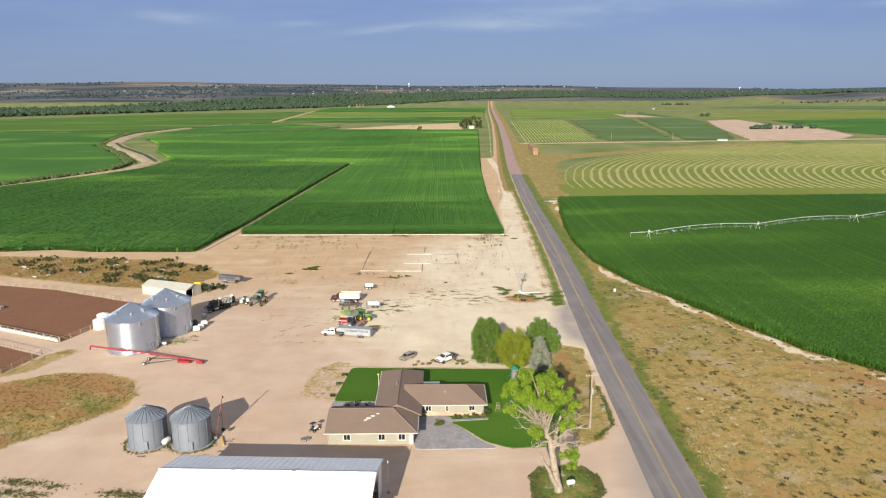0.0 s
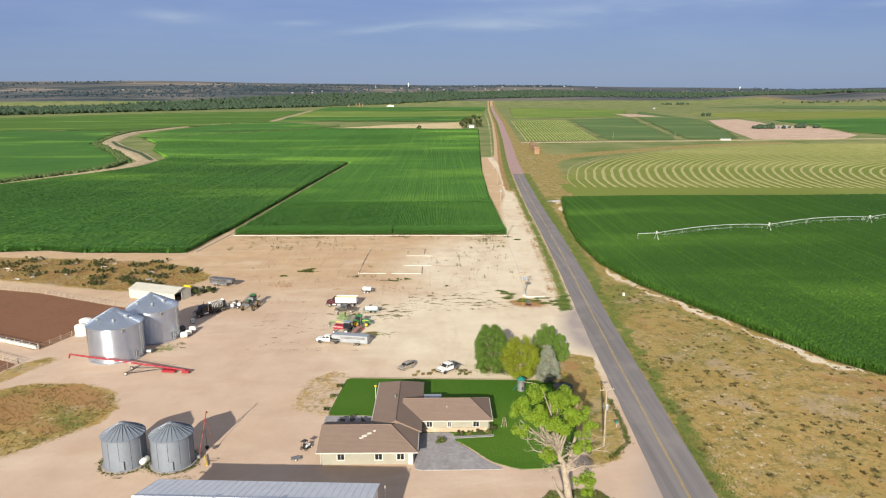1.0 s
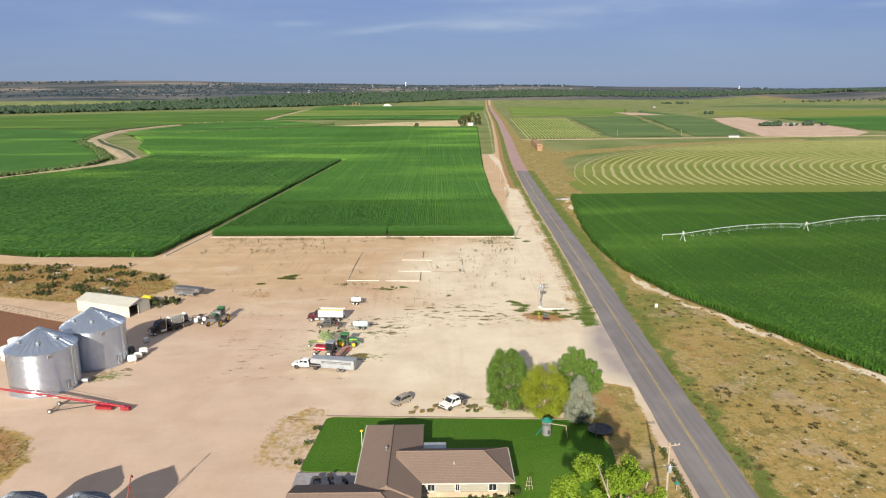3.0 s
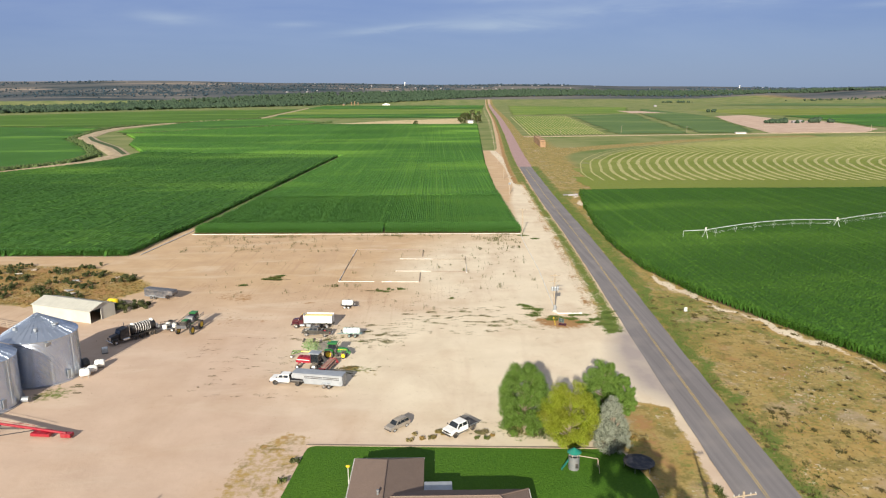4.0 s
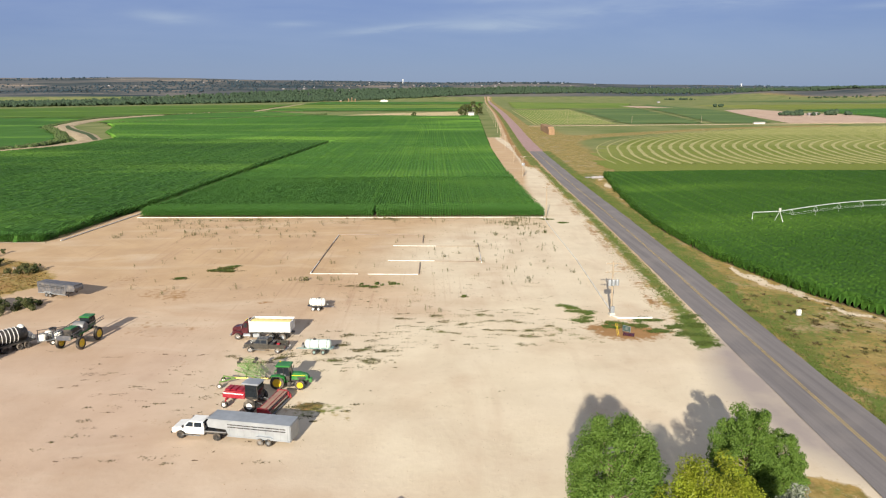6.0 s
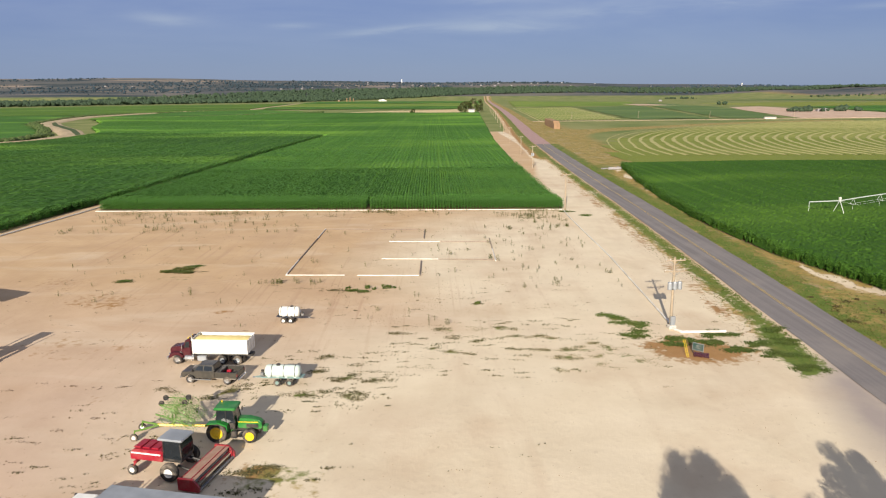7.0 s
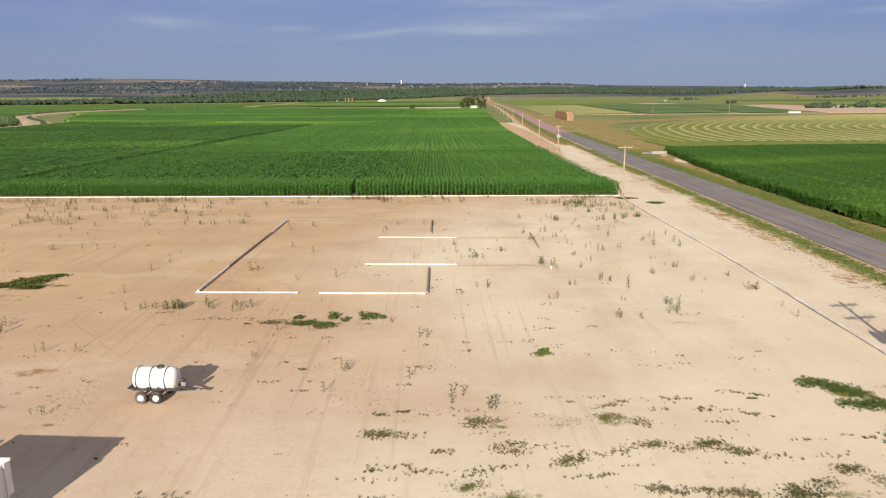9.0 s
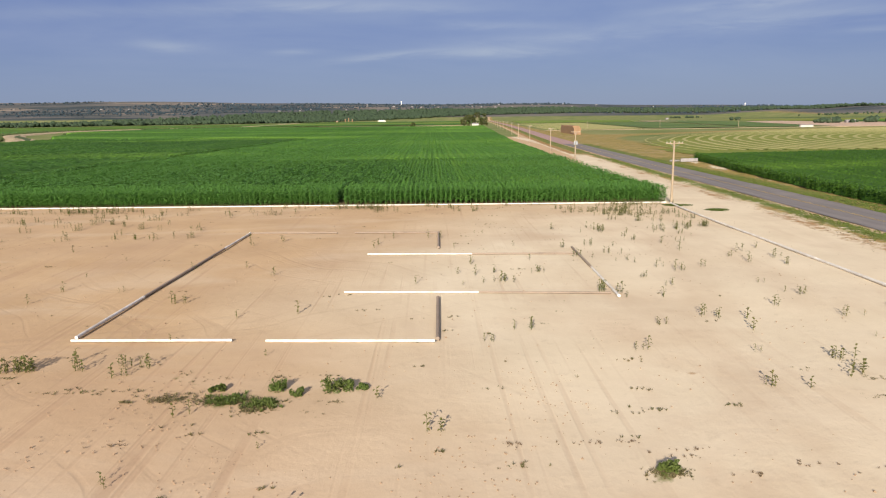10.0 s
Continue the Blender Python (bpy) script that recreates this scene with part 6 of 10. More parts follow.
def tank_trailer(at, tank, frame_mat, rim, length, r, label, wheel_r, tongue):
    """A twin-axle trailer with a lying poly tank and hoops; the tongue points to +x if tongue is 1."""
    p = thing("tank_trailer", label, "tank trailer", "water tanks on trailers")
    z = 0.80 + r * 0.72
    prof = [(0, -length / 2), (r * 0.55, -length / 2 + 0.04), (r * 0.9, -length / 2 + 0.16), (r, -length / 2 + 0.34)]
    for k in range(1, 8):
        x = -length / 2 + 0.34 + (length - 0.68) * k / 8
        prof += [(r, x - 0.05), (r - 0.025, x), (r, x + 0.05)]
    prof += [(r, length / 2 - 0.34), (r * 0.9, length / 2 - 0.16), (r * 0.55, length / 2 - 0.04), (0, length / 2)]
    t = part("tank", made(lathe, prof, 26, pose(0, 0, z) @ Matrix.Rotation(math.pi / 2, 4, "Y")), tank, p, smooth=60)
    for k in (-0.36, -0.05, 0.28):
        x = k * length
        part("hoop", made(lathe, [(r + 0.012, x - 0.03), (r + 0.03, x - 0.03), (r + 0.03, x + 0.03), (r + 0.012, x + 0.03)], 26, pose(0, 0, z) @ Matrix.Rotation(math.pi / 2, 4, "Y")), M["black"], t)
    part("lid", made(cyl, (0.12 * length, 0, z + r - 0.02), (0.12 * length, 0, z + r + 0.1), 0.22, 0.2, 14), M["black"], t)
    for s in (-1, 1):
        part("frame_rail", made(box, (0.15 * tongue, s * 0.45, 0.72), (length + 0.3, 0.12, 0.14), 0.02), frame_mat, p)
        for k in range(4):
            x = -length * 0.36 + k * length * 0.24
            part("saddle", made(prism, [(x - 0.12, 0.78), (x + 0.12, 0.78), (x + 0.07, z - r * 0.55), (x - 0.07, z - r * 0.55)], s * (r * 0.78) - 0.05, s * (r * 0.78) + 0.05), tank if length > 3 else frame_mat, p)
    for x in (-length * 0.17, length * 0.17):
        x -= 0.06 * length * tongue
        part("axle", made(cyl, (x, -0.85, wheel_r), (x, 0.85, wheel_r), 0.06, 0.06, 8), M["black"], p)
        for s in (-1, 1):
            wheel(p, (x * 1.0, s * 0.86, wheel_r), wheel_r, 0.27, rim, 0.5, 20)
    tip = tongue * (length / 2 + 1.15)
    for s in (-1, 1):
        part("drawbar", made(cyl, (tongue * length / 2 * 0.8, s * 0.42, 0.68), (tip, 0, 0.58), 0.06, 0.05, 6), frame_mat, p)
    part("coupler", made(box, (tip, 0, 0.56), (0.3, 0.16, 0.14), 0.03), M["steel"], p)
    pump = part("pump", made(box, (tongue * (length / 2 + 0.28), 0.1, 0.95), (0.34, 0.4, 0.34), 0.05), M["red"] if tongue < 0 else M["steel"], p)
    part("pump_motor", made(cyl, (tongue * (length / 2 + 0.28), -0.1, 1.12), (tongue * (length / 2 + 0.28), -0.1, 1.32), 0.14, 0.14, 10), M["black"], pump)
    part("deck", made(box, (-tongue * (length / 2 + 0.1), 0, 0.74), (0.4, 0.95, 0.06), 0.01), frame_mat, p)
    p.matrix_basis = at
    return p


def stock_trailer(at, skin, label, L=7.4, W=2.1, H=2.75, nose=2.3, nose_z=1.55):
    """A gooseneck livestock trailer facing +x: box body, raised nose, slots, tandem wheels."""
    p = thing("stock_trailer", label, "livestock trailer", "livestock trailers")
    z0 = 0.55
    x0, x1 = -L / 2, L / 2
    bm = bmesh.new()
    prism(bm, [(x0, z0), (x1 - 0.15, z0), (x1, z0 + 0.5), (x1 + 0.1, nose_z), (x1 + nose, nose_z), (x1 + nose + 0.15, H - 0.45), (x1 + nose - 0.1, H - 0.05), (x0, H - 0.05)], -W / 2, W / 2)
    bmesh.ops.bevel(bm, geom=list(bm.edges), offset=0.05, segments=1, affect="EDGES")
    bd = part("body", bm, skin, p, smooth=30)
    part("roof", made(pane, [(x0 - 0.03, -W / 2 - 0.03, H), (x1 + nose, -W / 2 - 0.03, H), (x1 + nose, W / 2 + 0.03, H), (x0 - 0.03, W / 2 + 0.03, H)], 0.06), skin, p)
    for s in (-1, 1):
        for z in (H - 0.45, H - 0.72):
            # black strips laid on the closed side for the shade inside the slots
            part("air_slot", made(box, ((x0 + x1) / 2 + 0.2, s * (W / 2 + 0.004), z), (L - 0.6, 0.03, 0.11), 0.004), M["black"], bd, "dark ventilation slot")
        part("rub_rail", made(box, ((x0 + x1) / 2, s * (W / 2 + 0.03), z0 + 0.12), (L, 0.06, 0.12), 0.02), M["alloy"], bd)
        for k in range(9):
            x = x0 + 0.3 + k * (L - 0.6) / 8
            part("side_post", made(box, (x, s * (W / 2 + 0.014), (z0 + H) / 2), (0.05, 0.035, H - z0 - 0.2), 0.005), skin, bd)
        part("fender", made(prism, [(-1.6, 0.9), (-1.4, 1.02), (0.1, 1.02), (0.3, 0.9)], s * (W / 2 + 0.12) - 0.13, s * (W / 2 + 0.12) + 0.13), M["alloy"], p)
        for x in (-1.1, -0.2):
            wheel(p, (x, s * (W / 2 + 0.1), 0.37), 0.37, 0.22, M["steel"], 0.5, 20)
    part("rear_gate", made(box, (x0 - 0.03, 0, (z0 + H) / 2), (0.05, W - 0.2, H - z0 - 0.2), 0.01), skin, bd)
    nk = part("gooseneck", made(box, (x1 + nose - 0.5, 0, nose_z - 0.15), (0.25, 0.3, 0.5), 0.03), M["black"], p)
    part("coupler", made(cyl, (x1 + nose - 0.5, 0, nose_z - 0.3), (x1 + nose - 0.5, 0, 1.05), 0.08, 0.08, 8), M["black"], nk)
    part("jack_leg", made(box, (x1 + 0.3, -0.7, nose_z / 2 + 0.1), (0.12, 0.12, nose_z - 0.3), 0.02), M["black"], p)
    p.matrix_basis = at
    return p


def build_tractor():
    p = thing("tractor", "green farm tractor with yellow wheels", "tractor")
    xr, xf = -1.35, 1.40
    for s in (-1, 1):
        wheel(p, (xr, s * 0.92, 0.88), 0.88, 0.52, M["yellow"], 0.60, 28)
        wheel(p, (xf, s * 0.88, 0.62), 0.62, 0.42, M["yellow"], 0.62, 24)
        bm = bmesh.new()
        prism(bm, [(xr - 0.95, 1.35), (xr - 0.7, 1.78), (xr + 0.3, 1.86), (xr + 0.95, 1.62), (xr + 1.0, 1.05), (xr + 0.85, 1.5), (xr + 0.25, 1.76), (xr - 0.6, 1.68)], s * 0.92 - 0.3, s * 0.92 + 0.3)
        part("fender", bm, M["green"], p)
        part("step", made(box, (0.05, s * 0.75, 0.65), (0.5, 0.35, 0.6), 0.04), M["black"], p)
    bm = bmesh.new()
    prism(bm, [(0.25, 1.05), (0.25, 1.92), (1.2, 1.90), (2.05, 1.72), (2.28, 1.45), (2.28, 1.0)], -0.44, 0.44, {1: 0.06, 2: 0.08, 3: 0.12, 4: 0.06})
    bmesh.ops.bevel(bm, geom=list(bm.edges), offset=0.06, segments=2, affect="EDGES")
    hood = part("hood", bm, M["green"], p, smooth=40)
    for s in (-1, 1):
        part("stripe", made(box, (1.15, s * 0.452, 1.62), (1.7, 0.02, 0.07), 0.005), M["yellow"], hood, "yellow stripe")
        part("side_grille", made(box, (1.5, s * 0.445, 1.28), (1.0, 0.03, 0.34), 0.01), M["black"], hood)
    part("nose_grille", made(box, (2.29, 0, 1.25), (0.05, 0.7, 0.4), 0.02), M["black"], hood)
    part("front_weights", made(box, (2.5, 0, 0.95), (0.4, 0.6, 0.5), 0.05), M["green"], p)
    part("engine", made(box, (0.9, 0, 0.9), (2.4, 0.5, 0.5), 0.05), M["black"], p)
    part("transmission", made(box, (-0.9, 0, 0.85), (1.5, 0.6, 0.7), 0.05), M["green"], p)
    for x in (xr, xf):
        part("axle", made(cyl, (x, -0.9, 0.88 if x < 0 else 0.62), (x, 0.9, 0.88 if x < 0 else 0.62), 0.12, 0.12, 10), M["green"], p)
    cab = part("cab", made(box, (-0.65, 0, 1.35), (1.5, 1.35, 0.7), 0.06), M["black"], p)
    bm = bmesh.new()
    prism(bm, [(0.15, 1.65), (0.0, 2.72), (-1.35, 2.72), (-1.45, 1.65)], -0.70, 0.70, {1: 0.06, 2: 0.06})
    part("glazing", bm, M["glass"], cab)
    for x, xt in ((0.16, 0.0), (-0.6, -0.65), (-1.46, -1.36)):
        for s in (-1, 1):
            part("pillar", made(cyl, (x, s * 0.70, 1.65), (xt, s * 0.645, 2.74), 0.04, 0.04, 6), M["black"], cab)
    bm = bmesh.new()
    box(bm, (-0.68, 0, 2.84), (1.85, 1.62, 0.24), 0.09)
    part("roof", bm, M["green"], cab)
    part("beacon", made(cyl, (-1.3, 0.5, 2.95), (-1.3, 0.5, 3.12), 0.06, 0.05, 8), M["yellow"], cab)
    part("exhaust", made(cyl, (0.32, -0.52, 1.7), (0.32, -0.52, 2.85), 0.06, 0.05, 8), M["black"], p)
    for s in (-1, 1):
        part("mirror", made(box, (0.2, s * 1.0, 2.2), (0.06, 0.2, 0.35), 0.03), M["black"], cab)
        part("lift_arm", made(cyl, (-1.6, s * 0.35, 0.8), (-2.3, s * 0.42, 0.65), 0.05, 0.05, 6), M["black"], p)
    p.matrix_basis = pose(-17.55, 195.7, 0, 0, 0, -4)


def build_rake():
    p = thing("wheel_rake", "folded lime-green wheel rake hitched behind the tractor", "hay rake")
    part("beam", made(cyl, (2.6, 0, 0.75), (-1.8, 0, 0.95), 0.10, 0.12, 8), M["yellow"], p)
    for s in (-1, 1):
        part("rear_beam", made(cyl, (-1.6, 0, 0.95), (-3.4, s * 0.9, 0.85), 0.09, 0.08, 8), M["lime"], p)
        part("caster_leg", made(cyl, (-3.4, s * 0.9, 0.95), (-3.5, s * 0.9, 0.35), 0.06, 0.06, 6), M["lime"], p)
        wheel(p, (-3.5, s * 0.98, 0.33), 0.33, 0.2, M["white"], 0.5, 16)
        arm = part("folded_arm", made(cyl, (1.2, s * 0.5, 1.0), (-1.6, s * 0.75, 2.3), 0.08, 0.08, 8), M["lime"], p)
        part("brace", made(cyl, (-0.4, s * 0.1, 1.0), (-0.3, s * 0.66, 2.5), 0.06, 0.05, 6), M["lime"], arm)
        part("arm_top", made(cyl, (0.9, s * 0.62, 3.0), (-1.2, s * 0.75, 3.1), 0.05, 0.05, 6), M["lime"], arm)
        # rake wheels: a hub, a ring and sprung tines
        for k in range(5):
            cx, cz, yy = 1.3 - 0.46 * k, 1.65 + 0.70 * (k % 2) + 0.12 * k, s * (0.85 + 0.12 * (k % 2))
            w = part("rake_wheel", made(lathe, [(0.03, -0.03), (0.11, -0.03), (0.13, 0), (0.11, 0.03), (0.03, 0.03)], 12, pose(cx, yy, cz) @ Matrix.Rotation(math.pi / 2 + 0.25 * s, 4, "X")), M["lime"], p)
            bm = bmesh.new()
            mt = pose(cx, yy, cz) @ Matrix.Rotation(math.pi / 2 + 0.25 * s, 4, "X") @ Matrix.Rotation(0.3 * k, 4, "Z")
            rr = 0.68
            for j in range(18):
                a, b = j * math.tau / 18, (j + 1) * math.tau / 18
                cyl(bm, mt @ Vector((rr * math.cos(a), rr * math.sin(a), 0)), mt @ Vector((rr * math.cos(b), rr * math.sin(b), 0)), 0.018, 0.018, 4)
            for j in range(20):
                a = j * math.tau / 20
                cyl(bm, mt @ Vector((0.2 * math.cos(a), 0.2 * math.sin(a), 0)), mt @ Vector((0.95 * math.cos(a + 0.25), 0.95 * math.sin(a + 0.25), 0.05)), 0.017, 0.012, 4)
            part("tines", bm, M["lime"], w, "spring tines")
        for x in (-1.1, 0.8):
            wheel(p, (x, s * 0.55, 3.15), 0.24, 0.16, M["black"], 0.5, 12)
    part("hitch", made(box, (2.75, 0, 0.7), (0.4, 0.15, 0.12), 0.02), M["steel"], p)
    p.matrix_basis = pose(-22.6, 196.3, 0, 0, 0, 2)


def build_windrower():
    p = thing("windrower", "red self-propelled windrower with a wide cutting header", "windrower")
    bm = bmesh.new()
    prism(bm, [(-2.9, 1.15), (-2.85, 1.75), (-2.6, 1.95), (-0.1, 2.0), (-0.1, 1.15)], -0.95, 0.95, {2: 0.08, 3: 0.05})
    bmesh.ops.bevel(bm, geom=list(bm.edges), offset=0.06, segments=2, affect="EDGES")
    bd = part("body", bm, M["red"], p, smooth=40)
    for s in (-1, 1):
        part("stripe", made(box, (-1.5, s * 0.955, 1.72), (2.5, 0.02, 0.12), 0.004), M["white"], bd, "white stripe")
    for k in range(3):
        part("engine_screen", made(box, (-2.4 + 0.75 * k, 0, 2.02), (0.6, 1.3, 0.12), 0.04), M["red"], bd)
    part("rear_grille", made(box, (-2.9, 0, 1.45), (0.06, 1.5, 0.4), 0.02), M["black"], bd)
    cab = part("cab_floor", made(box, (0.65, 0, 1.3), (1.5, 1.6, 0.3), 0.05), M["black"], p)
    bm = bmesh.new()
    prism(bm, [(1.35, 1.42), (1.5, 2.3), (1.3, 2.85), (-0.08, 2.85), (-0.08, 1.42)], -0.8, 0.8, {1: 0.03, 2: 0.06, 3: 0.06})
    part("glazing", bm, M["glass"], cab)
    bm = bmesh.new()
    box(bm, (0.55, 0, 2.95), (2.1, 1.8, 0.2), 0.08)
    part("cab_roof", bm, M["alloy"], cab, "pale grey cab roof")
    for s in (-1, 1):
        for x in (-0.06, 1.42):
            part("pillar", made(cyl, (x, s * 0.8, 1.42), (x * 0.95, s * 0.76, 2.86), 0.05, 0.05, 6), M["black"], cab)
        part("work_light", made(box, (1.5, s * 0.7, 3.0), (0.14, 0.22, 0.14), 0.03), M["chrome"], cab)
        wheel(p, (0.75, s * 1.45, 0.72), 0.72, 0.5, M["white"], 0.5, 24)
        part("drive_leg", made(box, (0.75, s * 1.15, 1.0), (0.4, 0.25, 0.6), 0.04), M["black"], p)
        wheel(p, (-2.6, s * 1.15, 0.42), 0.42, 0.28, M["white"], 0.5, 18)
        part("caster_fork", made(cyl, (-2.3, s * 1.15, 1.1), (-2.6, s * 1.15, 0.45), 0.07, 0.06, 8), M["red"], p)
    part("rear_axle", made(box, (-2.3, 0, 1.08), (0.25, 2.5, 0.2), 0.03), M["red"], p)
    hd = part("header", made(box, (2.35, 0, 0.55), (0.35, 5.2, 0.75), 0.05), M["red"], p)
    part("header_top", made(box, (2.95, 0, 0.98), (1.1, 5.2, 0.08), 0.03), M["red_dusty"], hd)
    part("reel_tube", made(cyl, (3.35, -2.45, 0.75), (3.35, 2.45, 0.75), 0.09, 0.09, 8), M["steel"], hd)
    for k in range(4):
        a = k * math.pi / 2 + 0.4
        part("reel_bar", made(cyl, (3.35 + 0.42 * math.cos(a), -2.4, 0.72 + 0.36 * math.sin(a)), (3.35 + 0.42 * math.cos(a), 2.4, 0.72 + 0.36 * math.sin(a)), 0.035, 0.035, 5), M["red"], hd)
    for s in (-1, 1):
        part("end_shield", made(prism, [(2.2, 0.15), (3.9, 0.15), (3.9, 0.55), (3.4, 1.08), (2.2, 1.08)], s * 2.6 - 0.09, s * 2.6 + 0.09), M["red"], hd)
    part("cutter_bar", made(box, (3.75, 0, 0.2), (0.2, 5.2, 0.1), 0.02), M["steel"], hd)
    part("draper_deck", made(box, (3.0, 0, 0.42), (1.2, 5.0, 0.06), 0.01), M["wood"], hd, "dusty canvas deck")
    for s in (-1, 1):
        part("lift_arm", made(cyl, (1.0, s * 0.7, 0.9), (2.3, s * 0.8, 0.6), 0.09, 0.08, 8), M["black"], p)
    p.matrix_basis = pose(-21.15, 190.5, 0, 0, 0, -13)


build_yard_vehicles()
build_suv()
build_grain_truck()
tank_trailer(pose(-16.0, 207.05, 0, 0, 0, 176), M["tank_green"], M["trailer_teal"], M["trailer_teal"], 3.65, 0.64, "pale poly water tank on a twin-axle trailer", 0.37, 1)
tank_trailer(pose(-19.2, 226.5, 0, 0, 0, -4), M["tank"], M["navy"], M["white"], 2.7, 0.68, "white poly water tank on a dark trailer", 0.38, 1)
stock_trailer(pose(-17.7, 182.3, 0, 0, 0, 168), M["alloy"], "long silver gooseneck livestock trailer", 6.9, 2.1, 2.38, 2.1, 1.4)
stock_trailer(pose(-66.9, 235.9, 0, 0, 0, -20), M["darksteel"], "dark grey gooseneck livestock trailer", 6.4, 2.0, 2.5, 2.0, 1.4)
build_tractor()
build_rake()
build_windrower()


def build_tender():
    """Dark road tractor with a black tank trailer wrapped in white hoops."""
    p = thing("semi_truck", "dark road tractor parked with a tank trailer", "truck")
    bm = bmesh.new()
    prism(bm, [(3.0, 0.7), (3.05, 1.5), (2.85, 1.75), (1.4, 1.95), (1.4, 0.7)], -0.75, 0.75, {2: 0.1, 3: 0.03})
    bmesh.ops.bevel(bm, geom=list(bm.edges), offset=0.07, segments=2, affect="EDGES")
    hood = part("hood", bm, M["black"], p, smooth=40)
    part("grille", made(box, (3.06, 0, 1.2), (0.06, 0.95, 0.75), 0.02), M["chrome"], hood)
    part("bumper", made(box, (3.2, 0, 0.6), (0.18, 2.3, 0.35), 0.05), M["chrome"], hood)
    for s in (-1, 1):
        part("fender", made(box, (2.4, s * 0.98, 1.15), (1.3, 0.5, 0.2), 0.08), M["black"], hood)
        part("headlight", made(box, (3.04, s * 0.88, 1.05), (0.08, 0.24, 0.18), 0.03), M["chrome"], hood)
        wheel(p, (2.4, s * 1.02, 0.5), 0.5, 0.3, M["chrome"], 0.55, 20)
        for x in (-1.9, -3.2):
            wheel(p, (x, s * 1.0, 0.5), 0.5, 0.5, M["black"], 0.55, 20)
        part("exhaust_stack", made(cyl, (-0.55, s * 1.05, 0.9), (-0.55, s * 1.05, 3.6), 0.09, 0.08, 8), M["chrome"], p)
        part("fuel_tank", made(cyl, (1.0, s * 1.0, 0.7), (-0.4, s * 1.0, 0.7), 0.32, 0.32, 14), M["chrome"], p)
    bm = bmesh.new()
    prism(bm, [(1.45, 0.75), (1.45, 1.95), (1.1, 2.75), (-0.4, 3.0), (-0.45, 0.75)], -1.1, 1.1, {2: 0.1, 3: 0.12})
    bmesh.ops.bevel(bm, geom=list(bm.edges), offset=0.06, segments=2, affect="EDGES")
    cab = part("cab", bm, M["black"], p, smooth=40)
    part("windshield", made(pane, [(1.46, -0.9, 2.0), (1.46, 0.9, 2.0), (1.15, 0.85, 2.68), (1.15, -0.85, 2.68)], 0.05), M["glass"], cab)
    part("chassis", made(box, (-0.9, 0, 0.8), (6.0, 0.9, 0.25), 0.03), M["black"], p)
    p.matrix_basis = pose(-61.9, 205.7, 0, 0, 0, 232)
    t = thing("sprayer_tender", "black tank trailer with white hoops and hoses", "tank trailer")
    prof = [(0, -3.4), (0.75, -3.3), (0.98, -3.0), (1.0, 3.0), (0.78, 3.3), (0, 3.4)]
    mt = pose(0, 0, 1.95) @ Matrix.Rotation(math.pi / 2, 4, "Y")
    tk = part("tank", made(lathe, prof, 24, mt), M["black"], t, smooth=50)
    for k in range(7):
        x = -1.6 + 0.62 * k
        part("hoop", made(lathe, [(1.005, x - 0.05), (1.05, x - 0.05), (1.05, x + 0.05), (1.005, x + 0.05)], 24, mt), M["white"], tk, "white hoop")
    for x in (2.4, -2.6):
        part("cone_tank", made(lathe, [(0.5, 2.4), (0.55, 2.85), (0.42, 3.05), (0.2, 3.15), (0, 3.16)], 18, pose(x, 0, 0)), M["tank"], t, "white mixing tank")
    part("deck", made(box, (0, 0, 0.95), (8.6, 2.3, 0.16), 0.03), M["black"], t)
    for x in (-2.7, -1.6):
        for s in (-1, 1):
            wheel(t, (x, s * 1.0, 0.5), 0.5, 0.5, M["black"], 0.55, 20)
    for s in (-1, 1):
        part("landing_leg", made(box, (2.6, s * 0.7, 0.5), (0.14, 0.14, 0.9), 0.02), M["steel"], t)
    part("hose_reel", made(cyl, (-3.8, -0.4, 1.5), (-3.8, 0.4, 1.5), 0.4, 0.4, 14), M["tank"], t)
    part("pump", made(box, (-4.1, 0.6, 1.25), (0.5, 0.5, 0.5), 0.06), M["steel"], t)
    t.matrix_basis = pose(-59.6, 208.7, 0, 0, 0, 232) @ Matrix.Diagonal((0.82, 1.05, 1.05, 1))


